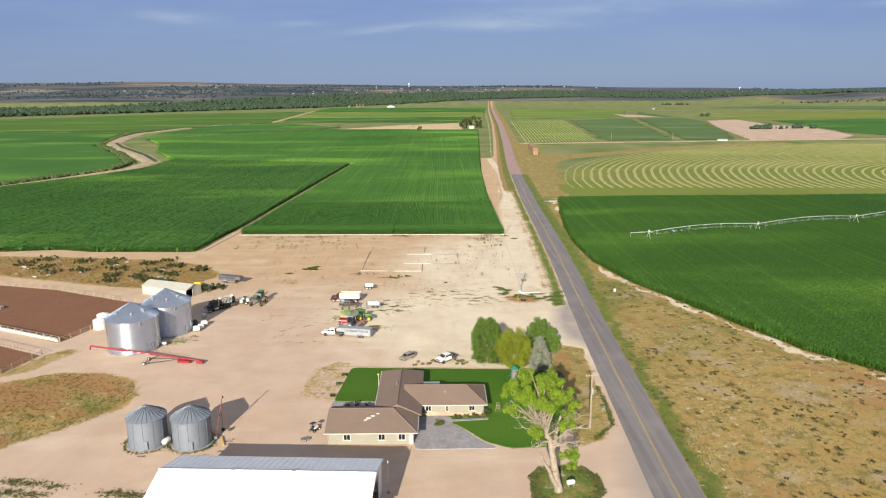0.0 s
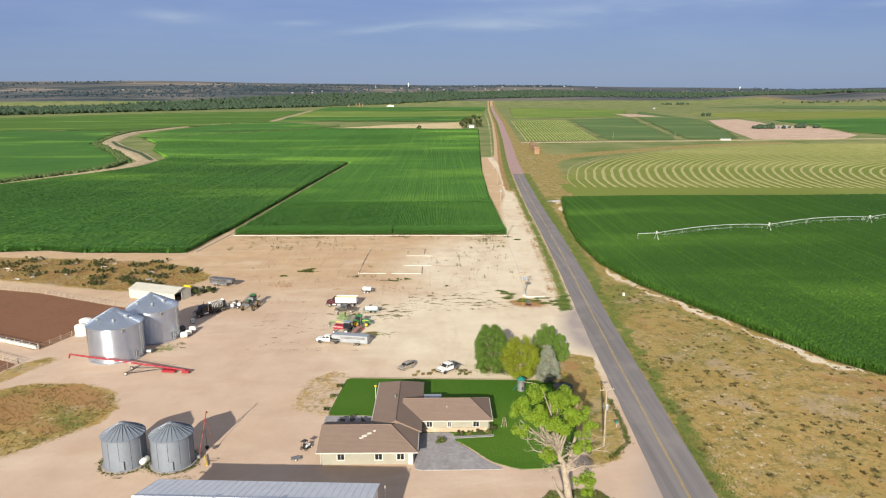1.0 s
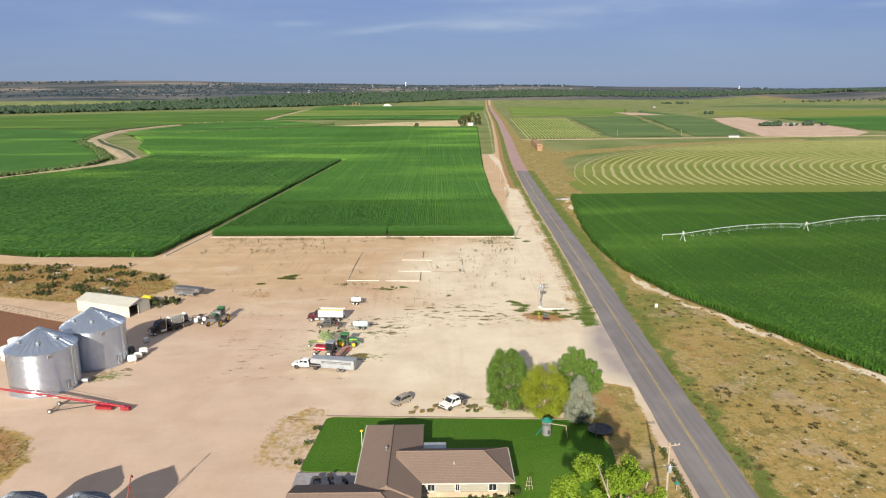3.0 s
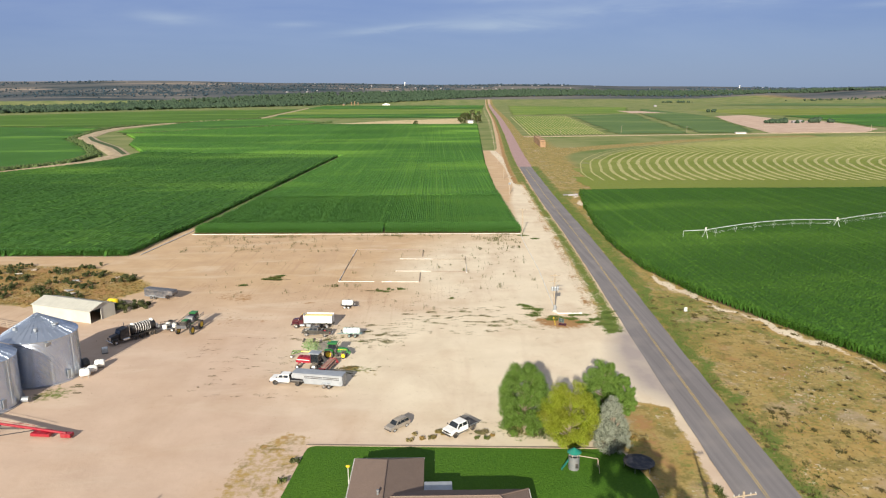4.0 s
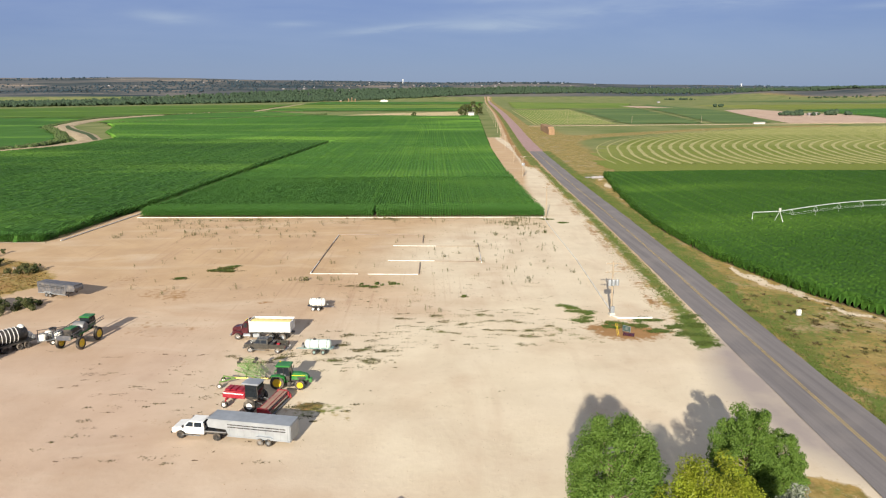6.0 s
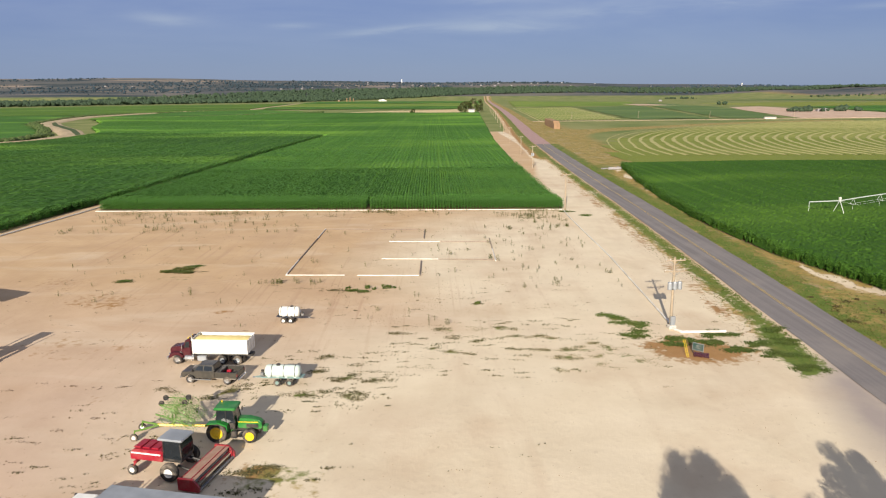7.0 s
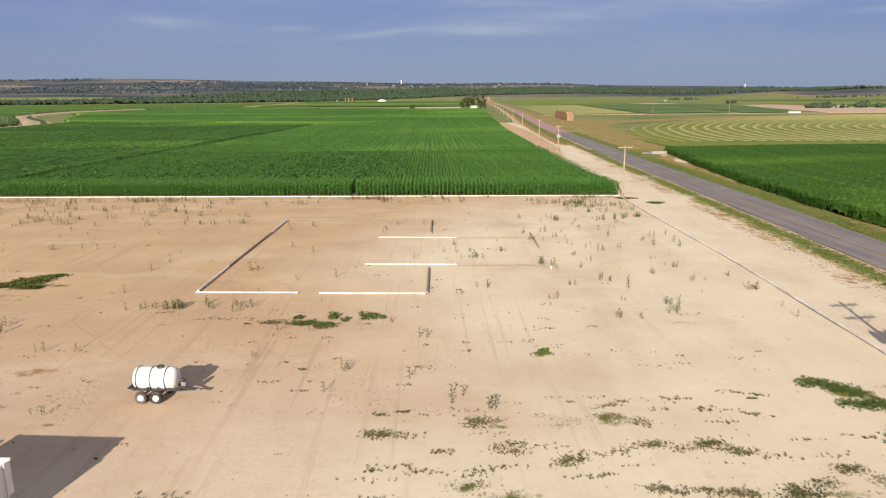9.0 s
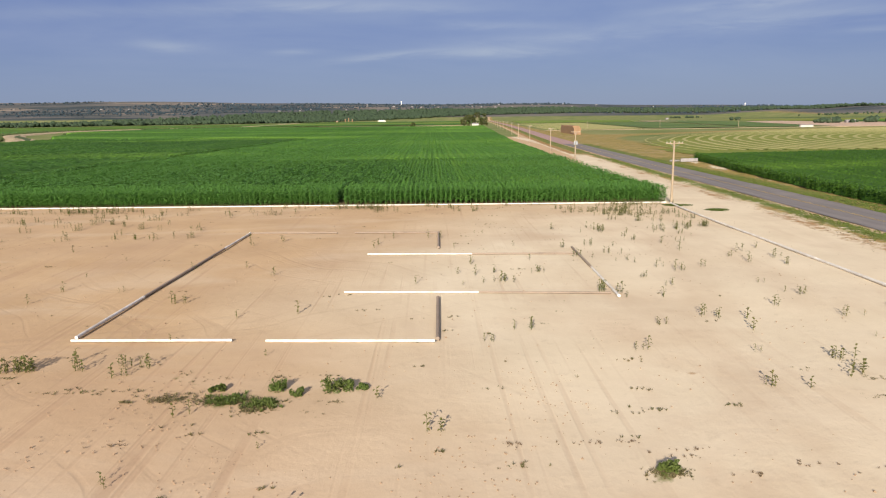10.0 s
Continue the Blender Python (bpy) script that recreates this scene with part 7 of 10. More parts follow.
def build_sprayer():
    p = thing("crop_sprayer", "tall green self-propelled crop sprayer with folded booms", "sprayer")
    for x in (-2.0, 2.0):
        for s in (-1, 1):
            wheel(p, (x, s * 1.55, 0.95), 0.95, 0.42, M["yellow"], 0.62, 26)
            part("leg", made(box, (x, s * 1.4, 1.5), (0.3, 0.25, 0.9), 0.04), M["black"], p)
    part("chassis", made(box, (0, 0, 1.75), (5.4, 1.3, 0.35), 0.05), M["green"], p)
    for x in (-2.0, 2.0):
        part("cross_beam", made(box, (x, 0, 1.85), (0.35, 2.9, 0.3), 0.04), M["black"], p)
    bm = bmesh.new()
    box(bm, (-1.6, 0, 2.45), (1.8, 1.3, 1.0), 0.15)
    part("engine_cover", bm, M["black"], p)
    cab = part("cab", made(box, (2.2, 0, 2.2), (1.5, 1.5, 0.5), 0.06), M["green"], p)
    part("glazing", made(prism, [(3.0, 2.4), (2.9, 3.4), (1.5, 3.4), (1.45, 2.4)], -0.75, 0.75, {1: 0.06, 2: 0.06}), M["glass"], cab)
    part("roof", made(box, (2.2, 0, 3.5), (1.7, 1.6, 0.2), 0.08), M["green"], cab)
    part("tank", made(lathe, [(0, -0.9), (0.6, -0.85), (0.75, -0.6), (0.75, 0.6), (0.6, 0.85), (0, 0.9)], 20, pose(0.4, 0, 2.5) @ Matrix.Rotation(math.pi / 2, 4, "X")), M["steel"], p, smooth=50)
    for s in (-1, 1):
        bm = bmesh.new()
        for dz in (0, 0.45):
            cyl(bm, (-3.4, s * 1.35, 2.15 + dz), (3.8, s * 1.45, 2.6 + dz), 0.05, 0.05, 6)
        for k in range(12):
            x = -3.3 + k * 0.6
            z = 2.15 + (x + 3.4) * 0.0625
            cyl(bm, (x, s * (1.35 + (x + 3.4) * 0.014), z), (x + 0.55, s * (1.36 + (x + 3.4) * 0.014), z + 0.47), 0.025, 0.025, 4)
        part("boom", bm, M["darksteel"], p, "folded lattice boom")
    part("boom_rack", made(box, (-3.3, 0, 2.0), (0.16, 2.2, 0.7), 0.05), M["darksteel"], p)
    part("deck", made(box, (-1.6, 0, 3.0), (1.5, 1.1, 0.1), 0.04), M["green"], p)
    lad = part("ladder", made(cyl, (3.0, -0.5, 2.0), (3.5, -0.5, 0.6), 0.03, 0.03, 5), M["yellow"], p)
    part("rail", made(cyl, (3.0, 0.0, 2.0), (3.5, 0.0, 0.6), 0.03, 0.03, 5), M["yellow"], lad)
    p.matrix_basis = pose(-50.7, 211.3, 0, 0, 0, 82)
    # mixing trailer between the sprayer and the tender
    m = thing("mixing_trailer", "small trailer with white chemical tanks and pumps", "trailer")
    part("deck", made(box, (0, 0, 0.7), (3.2, 1.8, 0.12), 0.02), M["steel"], m)
    for x, y in ((-1.0, -0.4), (-0.3, 0.45), (0.7, -0.3)):
        part("chemical_tank", made(lathe, [(0.42, 0.76), (0.44, 1.5), (0.3, 1.65), (0, 1.7)], 16, pose(x, y, 0)), M["tank"], m, smooth=50)
    part("pump_box", made(box, (1.2, 0.4, 1.05), (0.6, 0.6, 0.6), 0.05), M["steel"], m)
    for k, (x, y) in enumerate(((-1.5, 0.85), (-0.5, -0.85), (0.5, 0.85), (1.5, -0.85))):
        part("frame_post", made(box, (x, y, 1.25), (0.08, 0.08, 1.1), 0.01), M["black"], m)
    for s in (-1, 1):
        part("frame_rail", made(box, (0, s * 0.85, 1.8), (3.2, 0.08, 0.08), 0.01), M["black"], m)
    part("motor", made(box, (-0.4, -0.5, 0.98), (0.7, 0.5, 0.45), 0.06), M["black"], m)
    part("hose_coil", made(lathe, [(0.3, -0.08), (0.45, -0.08), (0.45, 0.08), (0.3, 0.08)], 16, pose(0.2, 0.5, 1.9)), M["black"], m)
    for s in (-1, 1):
        wheel(m, (0, s * 1.0, 0.36), 0.36, 0.22, M["white"], 0.5, 16)
    part("drawbar", made(cyl, (1.5, 0, 0.66), (2.6, 0, 0.5), 0.06, 0.05, 6), M["steel"], m)
    m.matrix_basis = pose(-55.0, 212.0, 0, 0, 0, 30) @ Matrix.Diagonal((1.15, 1.15, 1.0, 1))


def build_augers():
    # long red auger lying low on its wheels in front of the bins
    p = thing("grain_auger", "long red grain auger lowered on its wheels", "grain auger")
    a, b = Vector((-79.2, 167.9, 3.4)), Vector((-52.7, 164.7, 0.75))
    part("tube", made(cyl, a, b, 0.20, 0.20, 12), M["red"], p)
    d = (b - a).normalized()
    part("spout", made(cyl, a, a + Vector((-0.3, 0.0, -0.9)), 0.2, 0.16, 10), M["red"], p)
    mid = a + d * 14
    for s in (-1, 1):
        off = Vector((0.3, s * 1.3, 0))
        wp = Vector((-65.4, 165.4 + s * 1.6, 0.4))
        part("frame_leg", made(cyl, a + d * 17, wp, 0.07, 0.07, 6), M["black"], p)
        part("frame_strut", made(cyl, Vector((-57.5, 165.3 + s * 0.2, 1.1)), wp, 0.07, 0.07, 6), M["black"], p)
        wheel(p, tuple(wp), 0.40, 0.24, M["white"], 0.5, 16)
    part("axle", made(cyl, (-65.4, 163.8, 0.4), (-65.4, 167.0, 0.4), 0.06, 0.06, 6), M["black"], p)
    hop = part("hopper", made(box, (0, 0, 0), (3.0, 1.3, 0.5), 0.06, pose(-56.4, 165.1, 0.55, 0, 0, -7)), M["red"], p)
    part("hopper_lip", made(box, (0, 0, 0), (2.2, 1.6, 0.08), 0.02, pose(-56.4, 165.1, 0.84, 0, 0, -7)), M["red"], hop)
    part("intake", made(box, (0, 0, 0), (1.6, 1.0, 0.6), 0.08, pose(-52.6, 164.7, 0.5, 0, 0, -7)), M["red"], p)
    part("truss", made(cyl, a + d * 6 + Vector((0, 0, 0.5)), a + d * 22 + Vector((0, 0, 0.5)), 0.03, 0.03, 4), M["red"], p)
    for k in (6, 11, 16, 22):
        part("truss_post", made(cyl, a + d * k, a + d * k + Vector((0, 0, 0.5)), 0.03, 0.03, 4), M["red"], p)
    for k in range(3):
        part("decal", made(box, (0, 0, 0), (0.9, 0.02, 0.12), 0.004, Matrix.Translation(a + d * (10 + 2 * k) + Vector((0, -0.205, 0))) @ Matrix.Rotation(math.atan2(d.y, d.x), 4, "Z")), M["white"], p)
    # old thin auger standing beside the small bins
    q = thing("old_auger", "thin rusty red auger raised beside the small bins", "grain auger")
    part("tube", made(cyl, (-37.6, 128.6, 0.5), (-36.9, 131.6, 7.0), 0.08, 0.08, 8), M["rusty"], q)
    for s in (-1, 1):
        part("leg", made(cyl, (-37.1 + s * 0.15, 131.2, 5.6), (-36.6 + s * 0.6, 131.4, 0.35), 0.04, 0.04, 6), M["rusty"], q)
        wheel(q, (-36.6 + s * 0.6, 131.4, 0.35), 0.35, 0.2, M["black"], 0.5, 14)
    part("hopper", made(box, (-37.7, 128.3, 0.35), (0.9, 0.7, 0.5), 0.05), M["steel"], q)
    part("spout", made(cyl, (-36.9, 131.6, 7.0), (-36.9, 131.9, 6.5), 0.1, 0.09, 8), M["rusty"], q)
    # yellow length of tube on the ground
    part("transport_tube", made(cyl, (-36.8, 128.8, 0.25), (-35.4, 125.6, 0.25), 0.11, 0.11, 8), M["yellow"], q, "yellow tube end")


def small_tank(name, label, at, r, h, m, lying=False, legs=False, turn=0):
    p = thing(name, label, "tank")
    if lying:
        prof = [(0, -h / 2), (r * 0.7, -h / 2 + 0.08), (r, -h / 2 + 0.3), (r, h / 2 - 0.3), (r * 0.7, h / 2 - 0.08), (0, h / 2)]
        z = r + (0.9 if legs else 0.15)
        part("shell", made(lathe, prof, 20, pose(0, 0, z) @ Matrix.Rotation(math.pi / 2, 4, "Y")), m, p, smooth=50)
        for x in (-h * 0.3, h * 0.3):
            for s in (-1, 1):
                part("leg", made(cyl, (x, s * r * 0.7, z - r * 0.6), (x, s * r * 0.9, 0), 0.05, 0.05, 6), M["steel"], p)
        part("cap", made(cyl, (0, 0, z + r - 0.02), (0, 0, z + r + 0.12), 0.14, 0.12, 10), M["steel"], p)
    else:
        prof = [(r, 0)]
        for k in range(6):
            z = h * 0.86 * (k + 0.5) / 6
            prof += [(r, z - 0.06), (r - 0.03, z), (r, z + 0.06)]
        prof += [(r, h * 0.86), (r * 0.8, h * 0.94), (r * 0.25, h), (0, h + 0.02)]
        part("shell", made(lathe, prof, 24), m, p, smooth=40)
        part("lid", made(cyl, (0, 0, h - 0.01), (0, 0, h + 0.1), 0.25, 0.22, 12), m, p)
        part("valve", made(cyl, (0, -r, 0.25), (0, -r - 0.2, 0.25), 0.06, 0.06, 8), M["black"], p)
    p.matrix_basis = pose(*at, 0, 0, turn)
    return p


def build_tanks():
    small_tank("storage_tank", "tall white poly storage tank beside the grain bins", (-88.0, 190.4, 0), 1.65, 2.8, M["tank"])
    small_tank("storage_tank", "tall white poly storage tank beside the grain bins", (-89.4, 195.4, 0), 1.6, 2.7, M["tank"])
    small_tank("storage_tank", "short white poly storage tank beside the grain bins", (-82.4, 194.6, 0), 1.2, 2.6, M["tank"])
    small_tank("fuel_tank", "white fuel tank on legs between the small bins", (-45.4, 125.4, 0), 0.48, 1.9, M["tank"], True, True, 75)
    small_tank("barrel_tank", "small white lying tank beside the grain bins", (-61.0, 187.3, 0), 0.72, 1.9, M["tank"], True, False, 20)
    small_tank("barrel_tank", "black lying tank beside the grain bins", (-63.0, 191.2, 0), 0.9, 1.7, M["black"], True, False, 60)
    small_tank("barrel_tank", "small white lying tank beside the grain bins", (-60.6, 189.2, 0), 0.65, 1.7, M["tank"], True, False, 40)
    small_tank("barrel_tank", "small white lying tank beside the grain bins", (-60.4, 191.6, 0), 0.72, 1.8, M["tank"], True, False, 25)
    c = thing("caged_tank", "square white liquid tote in a steel cage", "tank")
    part("bottle", made(box, (0, 0, 0.62), (1.0, 1.1, 0.95), 0.08), M["tank"], c)
    part("pallet", made(box, (0, 0, 0.07), (1.05, 1.2, 0.14), 0.02), M["black"], c)
    for s in (-1, 1):
        for k in range(5):
            part("cage_bar", made(cyl, (s * 0.53, -0.5 + 0.25 * k, 0.14), (s * 0.53, -0.5 + 0.25 * k, 1.12), 0.015, 0.015, 4), M["steel"], c)
            part("cage_bar", made(cyl, (-0.48 + 0.24 * k, s * 0.58, 0.14), (-0.48 + 0.24 * k, s * 0.58, 1.12), 0.015, 0.015, 4), M["steel"], c)
    c.matrix_basis = pose(-62.9, 199.0, 0, 0, 0, 25)
    y = small_tank("poly_tank", "yellow lying tank behind the low shed", (-74.9, 229.6, 0), 0.9, 2.6, M["yellow"], True, False, -20)


def fence(name, label, pts, gap, height, rails, material, post_r=0.06, solid=False):
    """A fence along a line: posts at even gaps, rails between them."""
    p = thing(name, label, "fence")
    post = None
    for (x0, y0), (x1, y1) in zip(pts, pts[1:]):
        L = math.hypot(x1 - x0, y1 - y0)
        n = max(1, round(L / gap))
        ang = math.atan2(y1 - y0, x1 - x0)
        for k in range(n + 1):
            x, y = x0 + (x1 - x0) * k / n, y0 + (y1 - y0) * k / n
            if post is None:
                post = bpy.data.meshes.new("post")
                b = made(cyl, (0, 0, 0), (0, 0, height + 0.1), post_r, post_r * 0.9, 6)
                b.to_mesh(post)
                b.free()
                post.materials.append(material)
            o = new("post", post)
            o.parent = p
            o.location = (x, y, 0)
        for r in range(rails):
            z = height * (r + 0.7) / rails
            if solid:
                break
            part("rail", made(cyl, (x0, y0, z), (x1, y1, z), 0.045, 0.045, 5), material, p)
    return p


def build_corral():
    fence("corral_fence", "weathered pipe fence along the cattle pen", [(-82.3, 211.0), (-94, 216.0), (-120, 228.3), (-142, 234.6), (-200, 257)], 3.0, 1.5, 4, M["wood"], 0.07)
    fence("corral_fence", "weathered fence at the end of the cattle pen", [(-82.3, 211.0), (-86.5, 198), (-93.2, 179.8)], 3.2, 1.4, 3, M["wood"], 0.07)
    fence("corral_fence", "weathered fence on the southern pen", [(-92.8, 170.9), (-107.7, 178.2), (-190, 215)], 3.0, 1.4, 3, M["wood"], 0.07)
    fence("corral_fence", "weathered fence on the southern pen", [(-92.8, 170.9), (-95.6, 159.5), (-112, 164)], 3.0, 1.4, 3, M["wood"], 0.07)
    b = thing("feed_bunk", "row of white concrete feed bunks with posts", "feed bunk")
    (x0, y0), (x1, y1) = (-93.6, 180.3), (-150, 206.6)
    n = 22
    ang = math.degrees(math.atan2(y1 - y0, x1 - x0))
    L = math.hypot(x1 - x0, y1 - y0) / n
    seg = bpy.data.meshes.new("bunk")
    bm = bmesh.new()
    prism(bm, [(-0.45, 0.0), (-0.55, 0.9), (-0.42, 0.9), (-0.3, 0.35), (0.3, 0.35), (0.45, 0.6), (0.55, 0.6), (0.45, 0.0)], -L / 2 + 0.05, L / 2 - 0.05)
    bmesh.ops.transform(bm, matrix=Matrix.Rotation(math.pi / 2, 4, "Z"), verts=bm.verts)
    bmesh.ops.recalc_face_normals(bm, faces=bm.faces)
    bm.to_mesh(seg)
    bm.free()
    seg.materials.append(M["trim"])
    for k in range(n):
        o = new("bunk", seg)
        o.parent = b
        o.matrix_basis = pose(x0 + (x1 - x0) * (k + 0.5) / n, y0 + (y1 - y0) * (k + 0.5) / n, 0, 0, 0, ang + 180)
        part("bunk_post", made(box, (x0 + (x1 - x0) * k / n, y0 + (y1 - y0) * k / n, 0.7), (0.14, 0.14, 1.4), 0.02), M["wood"], b)
    part("neck_rail", made(cyl, (x0, y0, 1.3), (x1, y1, 1.3), 0.05, 0.05, 6), M["steel"], b)
    f = thing("feed_trough", "small grey trough inside the cattle pen", "trough")
    part("shell", made(box, (0, 0, 0.35), (3.0, 1.2, 0.7), 0.1), M["steel"], f)
    part("rim", made(box, (0, 0, 0.72), (3.1, 1.3, 0.06), 0.02), M["alloy"], f)
    f.matrix_basis = pose(-126.5, 209.0, 0, 0, 0, -25)


def utility_pole(at, h, cans=0, arms=1, arm=2.4, turn=0, label="weathered wooden utility pole with a crossarm"):
    p = thing("utility_pole", label, "utility pole", "poles along the road")
    po = part("pole", made(cyl, (0, 0, 0), (0, 0, h), 0.19, 0.12, 10), M["polewood"], p)
    for k in range(arms):
        z = h - 0.35 - k * 1.35
        a = part("crossarm", made(box, (0, -0.17, z), (arm, 0.12, 0.14), 0.015), M["polewood"], p)
        for s in (-1, 1):
            part("brace", made(cyl, (s * arm * 0.3, -0.2, z - 0.05), (0, -0.14, z - 0.6), 0.025, 0.025, 4), M["steel"], a)
            for u in (0.46, 0.25):
                part("insulator", made(lathe, [(0.03, 0), (0.06, 0.05), (0.035, 0.1), (0.055, 0.15), (0, 0.2)], 8, pose(s * arm * u, -0.17, z + 0.07)), M["trim"], a)
    for k in range(cans):
        x = (k - (cans - 1) / 2) * 0.62
        c = part("transformer", made(lathe, [(0, 0), (0.26, 0.02), (0.28, 0.1), (0.28, 0.85), (0.24, 0.95), (0, 0.97)], 16, pose(x, -0.42, h - 3.9)), M["alloy"], p, "pale grey transformer can")
        part("bushing", made(cyl, (x, -0.42, h - 2.95), (x, -0.42, h - 2.7), 0.05, 0.04, 8), M["trim"], c)
    if cans:
        part("bracket", made(box, (0, -0.2, h - 3.3), (1.5, 0.1, 0.1), 0.01), M["steel"], p)
        part("conduit", made(cyl, (0.2, 0, 0), (0.16, 0, h - 3.9), 0.04, 0.04, 6), M["steel"], p)
    p.matrix_basis = pose(*at, 0, 0, turn)
    return p


def build_poles():
    utility_pole((31.2, 131.3, 0), 10.9, 1, 1, 2.6, 12)
    b = utility_pole((28.2, 222.3, 0), 8.9, 3, 2, 2.6, 8, "wooden utility pole carrying three transformer cans")
    part("meter_box", made(box, (0.1, -0.3, 1.0), (0.6, 0.35, 1.1), 0.04), M["alloy"], b)
    part("pump_base", made(box, (0, -0.35, 0.25), (0.9, 0.7, 0.5), 0.05), M["trim"], b)
    utility_pole((31.9, 311.6, 0), 9.0, 0, 1, 2.6, 6)
    utility_pole((37.6, 410, 0), 8.6, 2, 1, 2.4, 5)
    for y in (470, 555, 645, 735, 830, 925, 1020, 1115, 1210, 1310, 1420, 1540, 1680, 1830):
        utility_pole((float(road_x(y)) - 17.0 - (y - 470) * 0.007, y, 0), 8.6, 0, 1, 2.2, 4)
    # a line of poles across the hay fields
    for k, (x, y) in enumerate(((150, 905), (222, 905), (300, 905), (392, 905), (520, 905), (640, 905))):
        utility_pole((x, y, 0), 8.0, 0, 1, 1.8, 85, "slim far utility pole across the hay fields")


def pipe_run(name, label, pts, unit, r, mats, category="irrigation pipe"):
    """Lengths of pipe laid end to end, each with its bell end."""
    p = thing(name, label, category)
    n = 0
    for (x0, y0), (x1, y1) in zip(pts, pts[1:]):
        L = math.hypot(x1 - x0, y1 - y0)
        k = max(1, round(L / unit))
        for i in range(k):
            a, b = i / k, (i + 1) / k
            pa = Vector((x0 + (x1 - x0) * a, y0 + (y1 - y0) * a, r + 0.03))
            pb = Vector((x0 + (x1 - x0) * b, y0 + (y1 - y0) * b, r + 0.03))
            bm = bmesh.new()
            cyl(bm, pa, pb, r, r, 10)
            d = (pb - pa).normalized()
            cyl(bm, pb - d * 0.3, pb - d * 0.02, r * 1.14, r * 1.14, 10)
            part("pipe", bm, mats[n % len(mats)], p, smooth=40)
            n += 1
    return p


def build_pipes():
    W, O = M["pvc"], M["pvc_dim"]
    # white and brown lengths carry lit and dimly lit pipe in their colour
    pipe_run("pipe_outline", "white pipe length laid out on bare sand", [(-24.5, 249.5), (-15.0, 249.1)], 10, 0.085, [W])
    pipe_run("pipe_outline", "white pipe length laid out on bare sand", [(-13.0, 248.9), (-3.2, 248.4)], 10, 0.085, [W])
    pipe_run("pipe_outline", "row of pipe lengths laid end to end on sand", [(-24.45, 250.0), (-23.85, 288.0)], 10, 0.105, [W, O, O, W])
    pipe_run("pipe_outline", "pipe length closing the laid-out corner", [(-3.05, 248.7), (-2.95, 258.1)], 10, 0.115, [O])
    pipe_run("pipe_outline", "two pipe lengths laid end to end on sand", [(-9.85, 260.2), (0.05, 259.6), (9.6, 258.8)], 10, 0.075, [W, O])
    pipe_run("pipe_outline", "two pipe lengths laid end to end on sand", [(-9.45, 274.8), (0.4, 274.2), (10.0, 273.8)], 10, 0.075, [W, O])
    pipe_run("pipe_outline", "pipe lengths closing the eastern side", [(10.3, 276.8), (9.9, 257.8)], 10, 0.10, [O, W])
    pipe_run("pipe_outline", "dim brown pipe length at the far side", [(-23.7, 288.2), (-14.0, 287.6)], 12, 0.08, [O])
    pipe_run("pipe_outline", "dim brown pipe length at the far side", [(-12.0, 287.5), (-2.7, 287.0)], 12, 0.08, [O])
    pipe_run("pipe_outline", "dim brown pipe length at the far corner", [(-2.62, 286.7), (-2.72, 277.6)], 12, 0.11, [O])
    pipe_run("irrigation_pipe", "long white irrigation pipe along the corn rows", [(-85.2, 314.6), (31.0, 311.2)], 9.9, 0.10, [W])
    pipe_run("irrigation_pipe", "long white irrigation pipe along the sandy lane", [(28.6, 223.2), (30.2, 260), (30.7, 299), (31.2, 310)], 9.9, 0.115, [W])
    pipe_run("irrigation_pipe", "short white pipe run beside the utility pole", [(28.1, 221.6), (28.9, 220.2), (34.2, 220.2)], 6.0, 0.17, [W])
    pipe_run("irrigation_pipe", "white irrigation pipe along the farm track", [(-90.6, 283.0), (-87.2, 318), (-83.6, 400), (-72.6, 606)], 30.0, 0.16, [W])
    pipe_run("irrigation_pipe", "white irrigation pipe along the western corn", [(-172, 283.6), (-150, 286.6), (-135, 282.2), (-93.0, 280.6)], 15.0, 0.10, [O])


